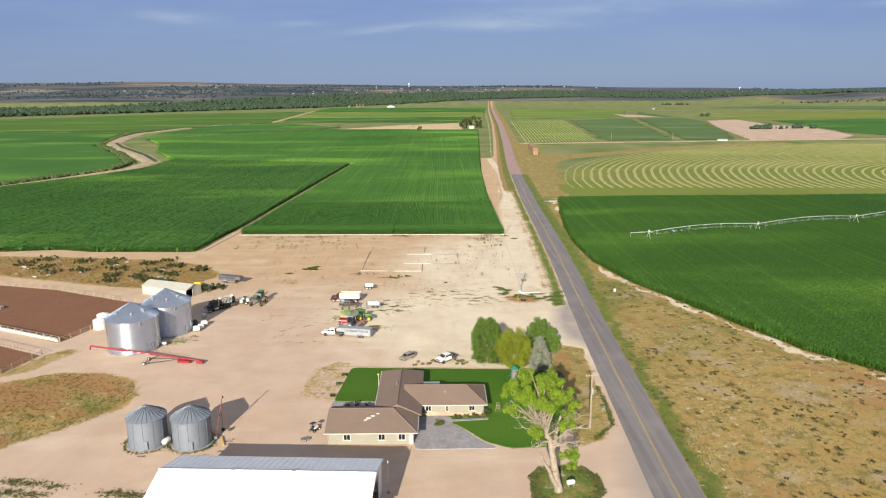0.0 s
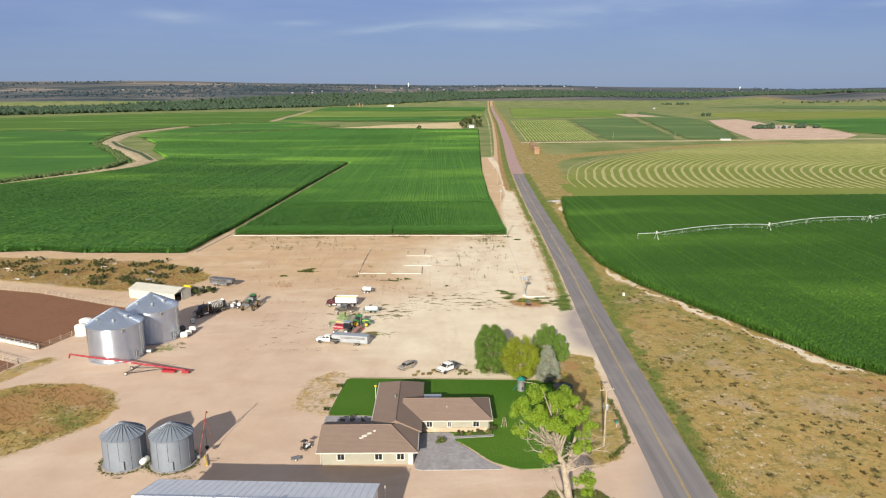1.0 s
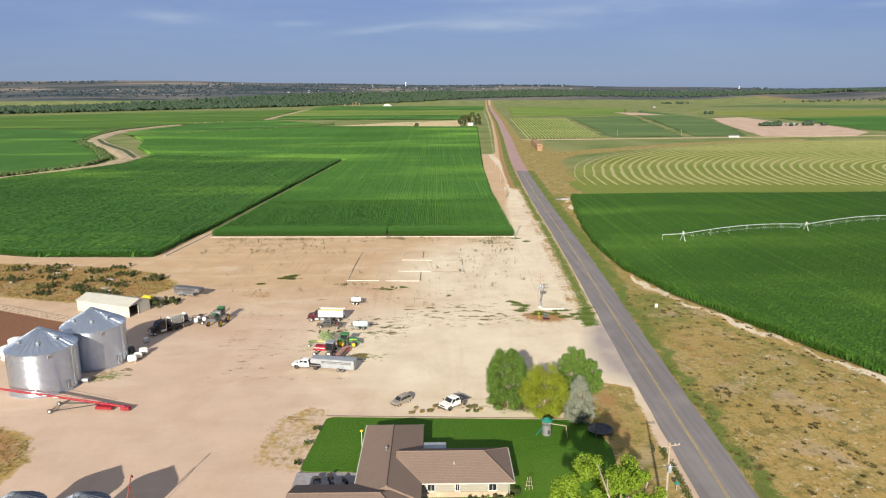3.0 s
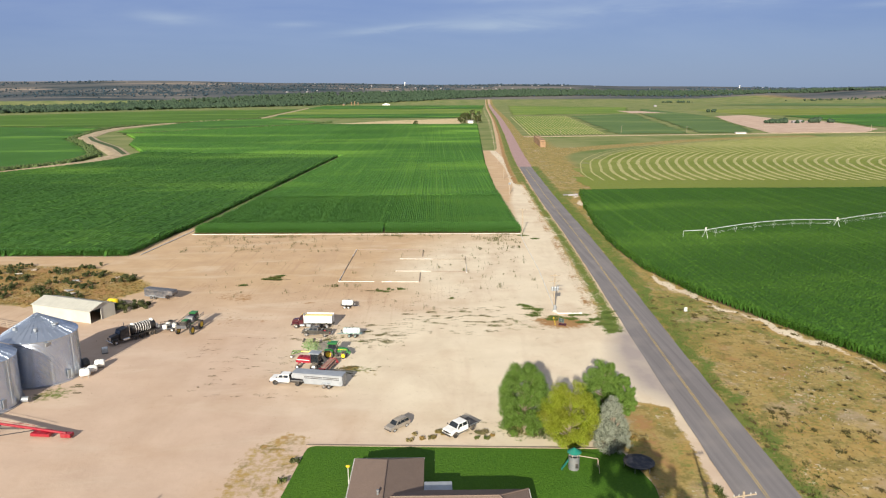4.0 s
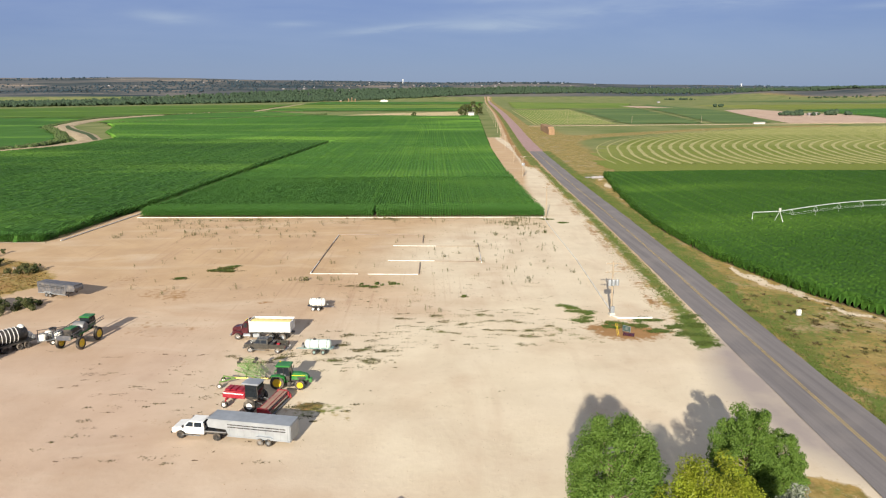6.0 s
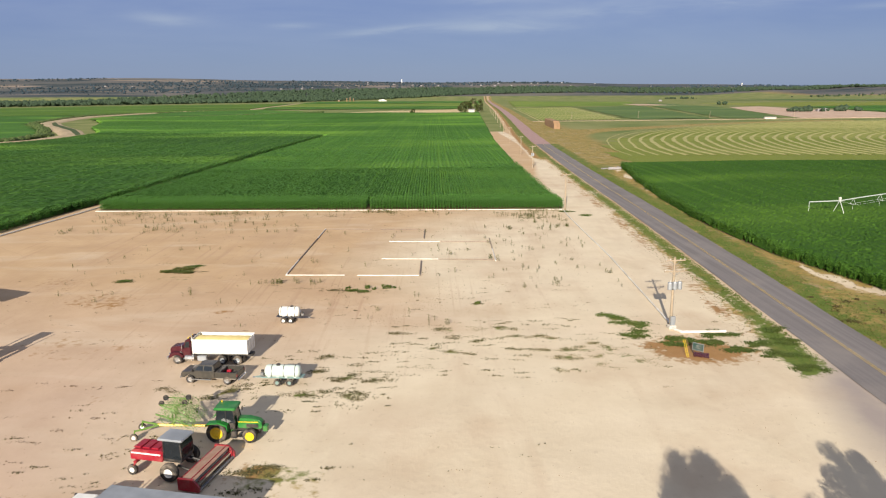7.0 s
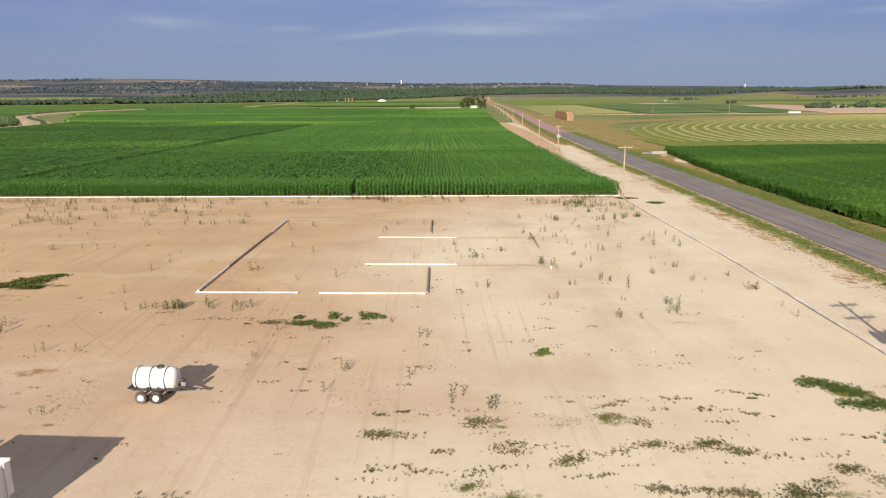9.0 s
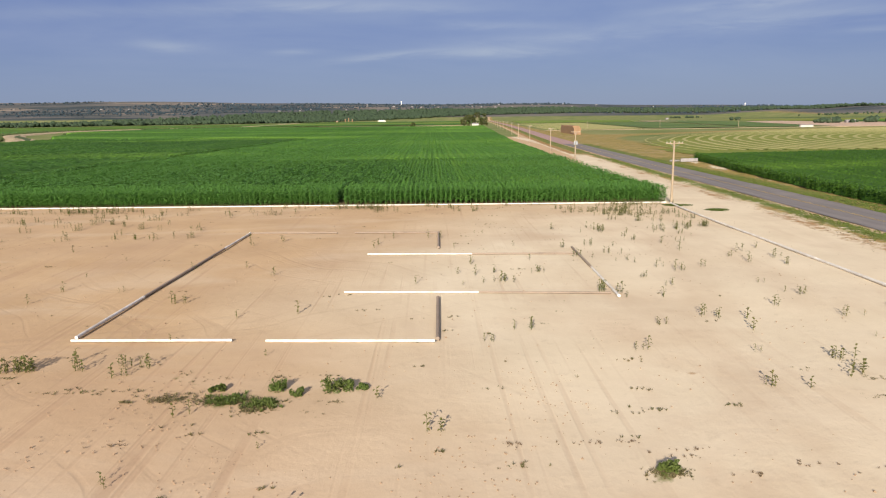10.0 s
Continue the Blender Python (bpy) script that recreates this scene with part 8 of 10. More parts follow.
def build_pivot():
    p = thing("pivot_sprinkler", "galvanised centre-pivot sprinkler arm over the crop", "irrigation pivot")
    cx, cy = PIVOT
    tip = Vector((81.5, 291.0, 0))
    d = (Vector((cx, cy, 0)) - tip).normalized()
    side = Vector((-d.y, d.x, 0))
    L = 8.6
    towers = [L + 55 * k for k in range(7)]
    part("overhang", made(cyl, tip + Vector((0, 0, 4.6)), tip + d * L + Vector((0, 0, 4.4)), 0.11, 0.11, 8), M["pivot"], p)
    part("end_gun", made(cyl, tip + Vector((0, 0, 4.6)), tip + Vector((0, 0, 2.6)), 0.05, 0.05, 6), M["pivot"], p)
    for k, s in enumerate(towers):
        b = tip + d * s
        tw = part("tower", made(cyl, b + side * 2.0 + Vector((0, 0, 0.6)), b + Vector((0, 0, 4.5)), 0.08, 0.07, 6), M["pivot"], p)
        part("tower_leg", made(cyl, b - side * 2.0 + Vector((0, 0, 0.6)), b + Vector((0, 0, 4.5)), 0.08, 0.07, 6), M["pivot"], tw)
        part("tower_beam", made(cyl, b - side * 2.1 + Vector((0, 0, 0.6)), b + side * 2.1 + Vector((0, 0, 0.6)), 0.08, 0.08, 6), M["pivot"], tw)
        part("control_box", made(box, tuple(b + Vector((0, 0, 4.9))), (0.5, 0.4, 0.6), 0.04), M["trim"], tw)
        ang = math.degrees(math.atan2(side.y, side.x))
        for sg in (-1, 1):
            q = b + side * 1.9 * sg
            mt = pose(q.x, q.y, 0.6, 0, 0, ang) @ Matrix.Rotation(math.pi / 2, 4, "X")
            part("drive_wheel", made(lathe, [(0.3, -0.12), (0.55, -0.16), (0.6, 0), (0.55, 0.16), (0.3, 0.12)], 16, mt), M["tyre"], tw)
        if k + 1 == len(towers):
            break
        n = 7
        pts = [b + d * (55 * i / 14) + Vector((0, 0, 4.4 + 1.3 * math.sin(math.pi * i / 14))) for i in range(15)]
        bm = bmesh.new()
        tube(bm, pts, 0.10, 8)
        sp = part("span", bm, M["pivot"], p)
        for i in range(1, n + 1):
            u = (i - 0.5) / n
            top = b + d * (55 * u) + Vector((0, 0, 4.4 + 1.3 * math.sin(math.pi * u)))
            low = top - Vector((0, 0, 1.3))
            bm = bmesh.new()
            cyl(bm, top, low + side * 0.75, 0.035, 0.035, 4)
            cyl(bm, top, low - side * 0.75, 0.035, 0.035, 4)
            cyl(bm, low + side * 0.75, low - side * 0.75, 0.035, 0.035, 4)
            cyl(bm, low, low - Vector((0, 0, 1.2)), 0.02, 0.02, 4)
            part("truss", bm, M["pivot"], sp)
        for sg in (-1, 1):
            q = [b + Vector((0, 0, 4.3))] + [b + d * (55 * (i - 0.5) / n) + Vector((0, 0, 3.1 + 1.3 * math.sin(math.pi * (i - 0.5) / n))) + side * 0.75 * sg for i in range(1, n + 1)] + [b + d * 55 + Vector((0, 0, 4.3))]
            bm = bmesh.new()
            tube(bm, q, 0.018, 4)
            part("truss_rod", bm, M["pivot"], sp)


# ---- trees ----
def leaves(centres, radii, count, size, seed, flat=1.0):
    """Leaf plates thrown round clump centres, as one joined mesh."""
    rng = np.random.default_rng(seed)
    centres, radii = np.array(centres, float), np.array(radii, float)
    wgt = radii ** 2
    pick = rng.choice(len(centres), count, p=wgt / wgt.sum())
    dirs = rng.normal(0, 1, (count, 3))
    dirs /= np.linalg.norm(dirs, axis=1)[:, None]
    rad = radii[pick] * (0.55 + 0.5 * rng.random(count))
    pos = centres[pick] + dirs * rad[:, None] * np.array([1, 1, flat])
    nrm = dirs + rng.normal(0, 0.55, (count, 3)) + np.array([0, 0, 0.35])
    nrm /= np.linalg.norm(nrm, axis=1)[:, None]
    t = np.cross(nrm, rng.normal(0, 1, (count, 3)))
    t /= np.linalg.norm(t, axis=1)[:, None]
    b = np.cross(nrm, t)
    s = size * rng.uniform(0.6, 1.25, count)[:, None]
    v = np.stack([pos - t * s, pos - b * s * 0.6, pos + t * s, pos + b * s * 0.6], 1).reshape(-1, 3)
    f = np.arange(count * 4).reshape(-1, 4)
    return v, f


def limb(bm, a, b, r0, r1, n=7, wob=0.0, seed=0):
    """A tapering, slightly crooked branch."""
    rg = random.Random(seed)
    a, b = Vector(a), Vector(b)
    k = 4 if (b - a).length > 1.5 else 2
    p = [a + (b - a) * i / k + (Vector((rg.uniform(-1, 1), rg.uniform(-1, 1), rg.uniform(-0.5, 0.5))) * wob if 0 < i < k else Vector()) for i in range(k + 1)]
    for i in range(k):
        cyl(bm, p[i], p[i + 1], r0 + (r1 - r0) * i / k, r0 + (r1 - r0) * (i + 1) / k, n, False)
    return p


def tree(name, label, at, height, width, shape, leaf, count, size, seed, low=0.1, clumps=60, group="trees by the yard"):
    """Trunk, limbs and a ragged crown. shape(u) gives the crown's half width for a height share u."""
    rg = random.Random(seed)
    p = thing(name, label, "tree", group)
    cs, rs = [], []
    for k in range(clumps):
        u = rg.random() ** (1.25 if low < 0.06 else 0.85)
        z = height * (low + (1 - low) * u)
        rr = width / 2 * shape(u)
        a = rg.uniform(0, math.tau)
        q = rr * math.sqrt(rg.uniform(0.15, 1.0)) * 0.92
        cs.append((q * math.cos(a), q * math.sin(a), z * 0.95))
        rs.append(max(0.35, rg.uniform(0.55, 1.0) * (0.20 if clumps < 60 else 0.145) * width * (0.6 + 0.4 * shape(u))))
    bm = bmesh.new()
    limb(bm, (0, 0, 0), (0.15, 0.1, height * 0.75), width * 0.045, 0.05, 9, 0.12, seed)
    tr = part("trunk", bm, M["bark"], p, smooth=50)
    for k in range(0, clumps, 6):
        c = cs[k]
        bm = bmesh.new()
        limb(bm, (0, 0, max(0.6, c[2] * 0.55)), c, width * 0.014, 0.02, 5, 0.15, seed + k)
        part("limb", bm, M["bark"], tr)
    v, f = leaves(cs, rs, count, size, seed)
    crown = new("crown", mesh_from("crown", v.tolist(), f.tolist(), leaf))
    crown.parent = p
    p.matrix_basis = pose(*at)
    return p


def build_cottonwood():
    """The large half-dead tree by the drive."""
    p = thing("cottonwood_tree", "large half-dead cottonwood with bleached limbs and bright leaves", "tree", "trees by the yard")
    bm = bmesh.new()
    limb(bm, (0.6, 0, 0), (-0.8, 0.1, 7.4), 0.74, 0.47, 12, 0.18, 1)
    limb(bm, (-0.8, 0.1, 7.2), (-2.6, 0.3, 13.4), 0.46, 0.24, 10, 0.3, 2)
    limb(bm, (-0.6, 0.1, 7.0), (0.6, 0.5, 12.6), 0.36, 0.20, 9, 0.3, 6)
    trunk = part("trunk", bm, M["deadwood"], p, "thick pale trunk", smooth=50)
    bm = bmesh.new()
    limb(bm, (0.2, -0.3, 1.0), (-2.6, -0.8, 7.2), 0.46, 0.14, 9, 0.25, 3)
    part("dead_stem", bm, M["deadwood"], trunk, smooth=50)
    rg = random.Random(9)
    tops = [(-6.6, 0.4, 17.0), (-5.2, -1.2, 17.8), (-4.0, 1.6, 19.2), (-2.2, -0.4, 19.0), (-0.2, 1.0, 18.4), (1.2, -0.6, 16.6), (-7.4, -0.6, 15.8), (-2.8, 2.4, 18.0), (1.0, 1.6, 17.2)]
    for k, t in enumerate(tops):
        bm = bmesh.new()
        st = (-2.3, 0.3, rg.uniform(10.5, 12.0)) if k % 2 else (-1.7, 0.2, rg.uniform(9.0, 11.0))
        pts = limb(bm, st, t, 0.20, 0.05, 7, 0.5, 20 + k)
        for j in range(4):
            q = pts[2] + Vector((rg.uniform(-1.6, 1.6), rg.uniform(-1.2, 1.2), rg.uniform(0.4, 1.8)))
            limb(bm, pts[2], q, 0.07, 0.02, 5, 0.15, 50 + k * 5 + j)
        part("limb", bm, M["deadwood"], trunk)
    # bare, broken branches below the crown
    bare = [((-2.2, 0.0, 11.5), (-6.4, -1.6, 13.4)), ((-0.6, 0, 8.6), (4.3, -0.6, 11.8)), ((-0.8, 0, 7.6), (4.0, -1.0, 9.0)), ((-1.4, 0.1, 9.6), (1.2, -1.6, 13.4)), ((-2.0, 0.0, 11.0), (-3.6, -1.8, 14.0)), ((-0.8, 0, 8.0), (3.2, 0.4, 7.6)), ((-1.6, 0.0, 10.4), (-5.4, -1.2, 11.6)), ((-2.0, 0.2, 11.6), (-7.0, -0.6, 14.6)), ((0.2, 0.4, 11.2), (3.4, -0.8, 13.2)), ((0.0, 0.3, 10.4), (4.6, 0.2, 10.6)), ((-1.2, 0.0, 8.6), (-3.8, -0.8, 8.2))]
    for k, (a, b) in enumerate(bare):
        bm = bmesh.new()
        pts = limb(bm, a, b, 0.17, 0.04, 6, 0.5, 90 + k)
        for i in range(1, len(pts)):
            for j in range(5):
                q = pts[i] + Vector((rg.uniform(-1.3, 1.3), rg.uniform(-1.0, 1.0), rg.uniform(-0.5, 1.3)))
                pp = limb(bm, pts[i], q, 0.05, 0.015, 4, 0.12, 200 + k * 30 + i * 5 + j)
                for m in range(2):
                    limb(bm, pp[-1], pp[-1] + Vector((rg.uniform(-0.7, 0.7), rg.uniform(-0.6, 0.6), rg.uniform(-0.3, 0.6))), 0.02, 0.008, 3, 0.05, 400 + m)
        part("bare_branch", bm, M["deadwood"], trunk)
    # a broad umbrella of leaves, with a few tufts lower down
    cs, rs = [], []
    while len(cs) < 104:
        x, y, z = rg.uniform(-1, 1), rg.uniform(-1, 1), rg.uniform(-0.35, 1)
        d = math.sqrt(x * x + y * y + z * z)
        if d > 1 or d < 0.45 or math.sin(x * 6.4 + 1.0) * math.sin(y * 4.1 + z * 4.6) < 0.10:
            continue
        cs.append((-3.0 + 5.2 * x, 0.4 + 3.9 * y, 16.6 + 3.6 * z - 0.5 * abs(x) - 0.1 * x))
        rs.append(rg.uniform(0.35, 0.95))
    for (x, y, z), n, r in (((0.9, -1.2, 12.6), 16, 1.4), ((2.0, -0.4, 13.0), 8, 1.0), ((-3.7, -1.4, 10.9), 8, 0.9), ((1.9, -0.8, 6.6), 12, 1.2), ((-7.6, -0.4, 14.0), 7, 0.9), ((2.2, 0.4, 14.2), 7, 0.9), ((2.2, -0.6, 5.0), 6, 0.8)):
        for j in range(n):
            cs.append((x + rg.gauss(0, 0.6) * r, y + rg.gauss(0, 0.5) * r, z + rg.gauss(0, 0.5) * r))
            rs.append(rg.uniform(0.35, 0.7))
    v, f = leaves(cs, rs, 36000, 0.125, 31)
    crown = new("crown", mesh_from("crown", v.tolist(), f.tolist(), M["leaf_cotton"]))
    crown.parent = p
    p.matrix_basis = pose(21.3, 110.4, 0)


def build_trees():
    egg = lambda u: 0.86 + 0.22 * math.sin(math.pi * min(1, u * 1.05)) - 1.1 * max(0, u - 0.62)
    tree("poplar_tree", "dense bright green round-topped tree", (14.2, 165.9, 0), 10.6, 7.4, egg, M["leaf_poplar"], 78000, 0.09, 3, 0.03, 190)
    tree("poplar_tree", "dense green round-topped tree", (27.5, 171.8, 0), 8.2, 6.0, egg, M["leaf_poplar"], 58000, 0.09, 5, 0.03, 160)
    tree("poplar_tree", "smaller green tree beside a taller one", (30.3, 171.2, 0), 6.0, 4.2, egg, M["leaf_poplar"], 30000, 0.09, 6, 0.05, 100)
    dome = lambda u: 0.62 + 0.5 * math.sin(math.pi * min(1, 0.10 + u * 0.72)) - 0.75 * max(0, u - 0.55)
    tree("ash_tree", "yellow-green leafy tree beside the lawn", (20.2, 161.2, 0), 9.1, 7.4, dome, M["leaf_yellow"], 54000, 0.09, 7, 0.1, 170)
    cone = lambda u: 1.05 - 0.78 * u
    tree("silver_tree", "silvery grey-green tree with a pointed top", (25.8, 160.2, 0), 7.6, 6.0, cone, M["leaf_silver"], 26000, 0.09, 8, 0.05, 140)
    # shrubs by the low shed and in the weeds
    for k, (x, y, h, w) in enumerate(((-71.5, 226.5, 2.2, 4.0), (-68.5, 229.0, 1.8, 3.5), (-74.0, 228.5, 2.0, 3.2), (-100, 243, 1.6, 4), (-88, 236, 1.8, 5), (-95, 239, 1.5, 4), (-110, 246, 1.5, 5), (-118, 262, 1.4, 5), (-130, 266, 1.6, 6), (-104, 262, 1.4, 5), (-93, 258, 1.6, 4.5), (-82, 252, 1.8, 4.5), (-140, 258, 1.4, 5), (-112, 255, 1.5, 6), (-98, 251, 1.5, 6), (-124, 254, 1.6, 7), (-134, 251, 1.4, 6), (-90, 247, 1.3, 5), (-108, 239, 1.4, 5), (-150, 263, 1.6, 7), (-146, 270, 1.5, 6), (-120, 268, 1.4, 6), (-99, 267, 1.3, 5))):
        bush("shrub", "low dark green shrub among dry weeds", (x, y, 0), h, w * 1.5, M["leaf_dark"], 2600, 40 + k)
    # far trees
    for k, (x, y, h, w) in enumerate(((44, 1205, 15, 13), (52, 1218, 17, 14), (62, 1230, 21, 13), (71, 1222, 18, 12), (-28, 1150, 7, 7))):
        tree("shade_tree", "dark green tree at a far farmstead", (x, y, 0), h, w, dome, M["leaf_dark"], 900, 0.9, 60 + k, 0.1, 24, "trees at the far farmstead")


def bush(name, label, at, h, w, leaf, count, seed, group="shrubs", size=0.14):
    rg = random.Random(seed)
    p = thing(name, label, "shrub", group)
    cs = [(rg.uniform(-w / 2, w / 2) * 0.8, rg.uniform(-w / 2, w / 2) * 0.7, rg.uniform(0.1, 0.75) * h) for _ in range(26)]
    rs = [rg.uniform(0.14, 0.34) * h for _ in cs]
    v, f = leaves(cs, rs, count, size, seed)
    f_ob = new("foliage", mesh_from("foliage", v.tolist(), f.tolist(), leaf))
    f_ob.parent = p
    for c in cs[:4]:
        bm = bmesh.new()
        limb(bm, (c[0] * 0.2, c[1] * 0.2, 0), c, 0.05, 0.015, 5, 0.05, seed)
        part("stem", bm, M["bark"], p)
    p.matrix_basis = pose(*at)
    return p


def blob_cloud(name, spots, label, material, seed, sub=1, category="woods"):
    """Distant trees as one mass of lumpy crowns."""
    rng = np.random.default_rng(seed)
    bm = bmesh.new()
    bmesh.ops.create_icosphere(bm, subdivisions=sub, radius=1.0)
    tv = np.array([v.co[:] for v in bm.verts])
    tf = np.array([[v.index for v in f.verts] for f in bm.faces])
    bm.free()
    n = len(spots)
    s = np.array(spots)
    v = tv[None] * (1 + rng.normal(0, 0.22, (n, len(tv), 1)))
    v = v * s[:, None, 3:4] * np.array([1, 1, 0.8]) + s[:, None, :3]
    f = tf[None] + (np.arange(n) * len(tv))[:, None, None]
    me = mesh_from(name, v.reshape(-1, 3).tolist(), f.reshape(-1, 3).tolist(), material)
    return tagged(new(name, me), label, category, kind="stuff")


def far_height(x, y):
    return float(knolls(x, y)) + float(far_rise(x, y))


def build_far():
    rg = random.Random(21)
    spots = []
    line = [(-1900, 1500), (-1210, 1990), (-1010, 2240), (-760, 2560), (-415, 2990), (190, 3500), (700, 3600), (1500, 3500), (2600, 3300)]
    for (x0, y0), (x1, y1) in zip(line, line[1:]):
        L = math.hypot(x1 - x0, y1 - y0)
        for _ in range(int(L * (2.8 if x0 < 600 else 1.4))):
            u = rg.random()
            dep = rg.random() ** 1.2 * float(np.interp(x0 + (x1 - x0) * u, [-1000, -300, 300], [1000, 620, 350]))
            x, y = x0 + (x1 - x0) * u + rg.uniform(-20, 20) - dep * 0.3, y0 + (y1 - y0) * u + dep
            r = rg.uniform(4.0, 8.5)
            spots.append((x, y, far_height(x, y) + r * rg.uniform(0.6, 1.1), r))
    blob_cloud("river_woods", spots, "dark belt of riverside trees in the distance", M["woods"], 5)
    spots = []
    for _ in range(6500):
        band = rg.choice((3600, 3750, 3900, 4050, 4200, 4400))
        x = rg.uniform(-0.72, 0.72) * band
        y = band + rg.gauss(0, 0.012 * band) + 0.015 * band * math.sin(x * 0.003)
        if math.sin(x * 0.0023 + band) + 0.6 * math.sin(x * 0.009 + band * 0.7) < -0.2:
            continue
        r = rg.uniform(2.6, 6.0)
        spots.append((x, y, far_height(x, y) + r * 0.6, r))
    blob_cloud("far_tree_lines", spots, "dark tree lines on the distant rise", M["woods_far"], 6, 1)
    spots = []
    for cx, cy, n, s in ((503, 1120, 5, 7), (526, 1122, 6, 8), (572, 1132, 4, 7), (590, 1128, 2, 5), (638, 1686, 3, 6), (955, 2980, 7, 12), (1010, 2980, 9, 16), (1560, 2900, 16, 60), (1850, 2980, 26, 90), (2250, 3000, 20, 110)):
        for _ in range(n * 2):
            r = rg.uniform(2.2, 5.5)
            x, y = cx + rg.gauss(0, s), cy + rg.gauss(0, s * 0.4)
            spots.append((x, y, far_height(x, y) + r * 0.8, r))
    blob_cloud("farmstead_trees", spots, "clumps of dark trees round far farmsteads", M["woods"], 7)
    # town on the skyline
    verts, faces = [], []
    for _ in range(70):
        y = rg.choice((3720, 3900, 4120, 4350)) + rg.uniform(-60, 60)
        x = rg.gauss(0.04, 0.24) * y
        z = far_height(x, y)
        w, d, h = rg.uniform(5, 11), rg.uniform(6, 9), rg.uniform(2.2, 3.4)
        n = len(verts)
        verts += [(x + sx * w / 2, y + sy * d / 2, z + zz) for zz in (0, h) for sx, sy in ((-1, -1), (1, -1), (1, 1), (-1, 1))]
        verts += [(x - w / 2, y, z + h + 1.5), (x + w / 2, y, z + h + 1.5)]
        faces += [(n, n + 1, n + 5, n + 4), (n + 1, n + 2, n + 6, n + 5), (n + 2, n + 3, n + 7, n + 6), (n + 3, n, n + 4, n + 7), (n + 4, n + 5, n + 9, n + 8), (n + 6, n + 7, n + 8, n + 9), (n + 5, n + 6, n + 9), (n + 7, n + 4, n + 8)]
    tagged(new("far_town", mesh_from("far_town", verts, faces, M["concrete"])), "scattered pale houses of a distant town", "town", kind="stuff")
    for x, y, h in ((-178, 4350, 24), (1790, 4250, 17)):
        z = far_height(x, y)
        t = thing("water_tower", "tiny white water tower on the skyline", "water tower")
        part("stem", made(cyl, (0, 0, 0), (0, 0, h * 0.75), 2.0, 1.8, 12), M["white"], t)
        part("bowl", made(lathe, [(1.8, h * 0.62), (3.8, h * 0.74), (4.2, h * 0.85), (3.2, h * 0.96), (0, h)], 16), M["white"], t, smooth=50)
        t.matrix_basis = pose(x, y, z - 1)
    # elevators and sheds by the river trees
    for x, y, w, h in ((-330, 2900, 3, 13), (-318, 2905, 3, 16), (-304, 2900, 3, 12), (-360, 2890, 7, 5), (-190, 2870, 30, 4)):
        e = thing("far_farm_building", "pale far-off farm building by the river trees", "building")
        part("wall", made(box, (0, 0, h / 2), (w, 8, h), 0.2), M["bale"] if w < 10 else M["trim"], e)
        part("roof", made(prism, [(-w / 2 - 0.4, h), (w / 2 + 0.4, h), (0, h + min(4, w * 0.3))], -5.3, 5.3), M["concrete"] if w < 10 else M["roof_white"], e)
        e.matrix_basis = pose(x, y, 0)
    # farmsteads east of the road
    for x, y, w, d, h, m in ((350, 872, 12, 3, 1.8, "trim"), (540, 1125, 8, 6, 2.6, "concrete"), (560, 1150, 8, 6, 2.6, "concrete"), (58, 1206, 9, 7, 3.6, "trim"), (700, 2320, 8, 7, 3.0, "concrete")):
        e = thing("farm_outbuilding", "small pale outbuilding in far fields", "building")
        part("wall", made(box, (0, 0, h / 2), (w, d, h), 0.1), M[m], e)
        part("roof", made(prism, [(-d / 2 - 0.4, h), (d / 2 + 0.4, h), (0, h + d * 0.22)], -w / 2 - 0.3, w / 2 + 0.3), M["concrete"], e).rotation_euler = (0, 0, math.pi / 2)
        e.matrix_basis = pose(x, y, 0)
    # bale stack
    st = thing("bale_stack", "long brown stack of straw bales beside the road", "bale stack")
    mesh = bpy.data.meshes.new("bale")
    bm = made(box, (0, 0, 0), (2.4, 3.1, 1.25), 0.1)
    bm.to_mesh(mesh)
    bm.free()
    mesh.materials.append(M["bale"])
    for i in range(24):
        for j in range(2):
            for k in range(5):
                if k == 4 and i in (0, 1, 15, 23):
                    continue
                o = new("bale", mesh)
                o.parent = st
                o.location = (j * 2.45 + rg.uniform(-0.1, 0.1), i * 3.15 + rg.uniform(-0.05, 0.05), 0.6 + 1.2 * k)
    st.matrix_basis = pose(97.0, 702, 0, 0, 0, -3.4)
    slab("farmyard", [(392, 890), (440, 1082), (480, 1230), (545, 1440), (620, 1480), (600, 1330), (575, 1240), (612, 1180), (588, 1050), (560, 955), (505, 890)], 0.25, M["farmyard"], "bare pinkish farmyard in the distance", "farmyard", 0.2)
    slab("bare_strip", [(440, 1655), (515, 1640), (505, 1790), (455, 1850)], 0.6, M["farmyard"], "bare sandy patch among far fields", "farmyard", 0.2)
    slab("field_track", [(100, 846), (560, 884), (900, 884), (900, 892), (560, 893), (100, 858)], 0.25, M["bank"], "pale field track between crops", "track", 0.2)


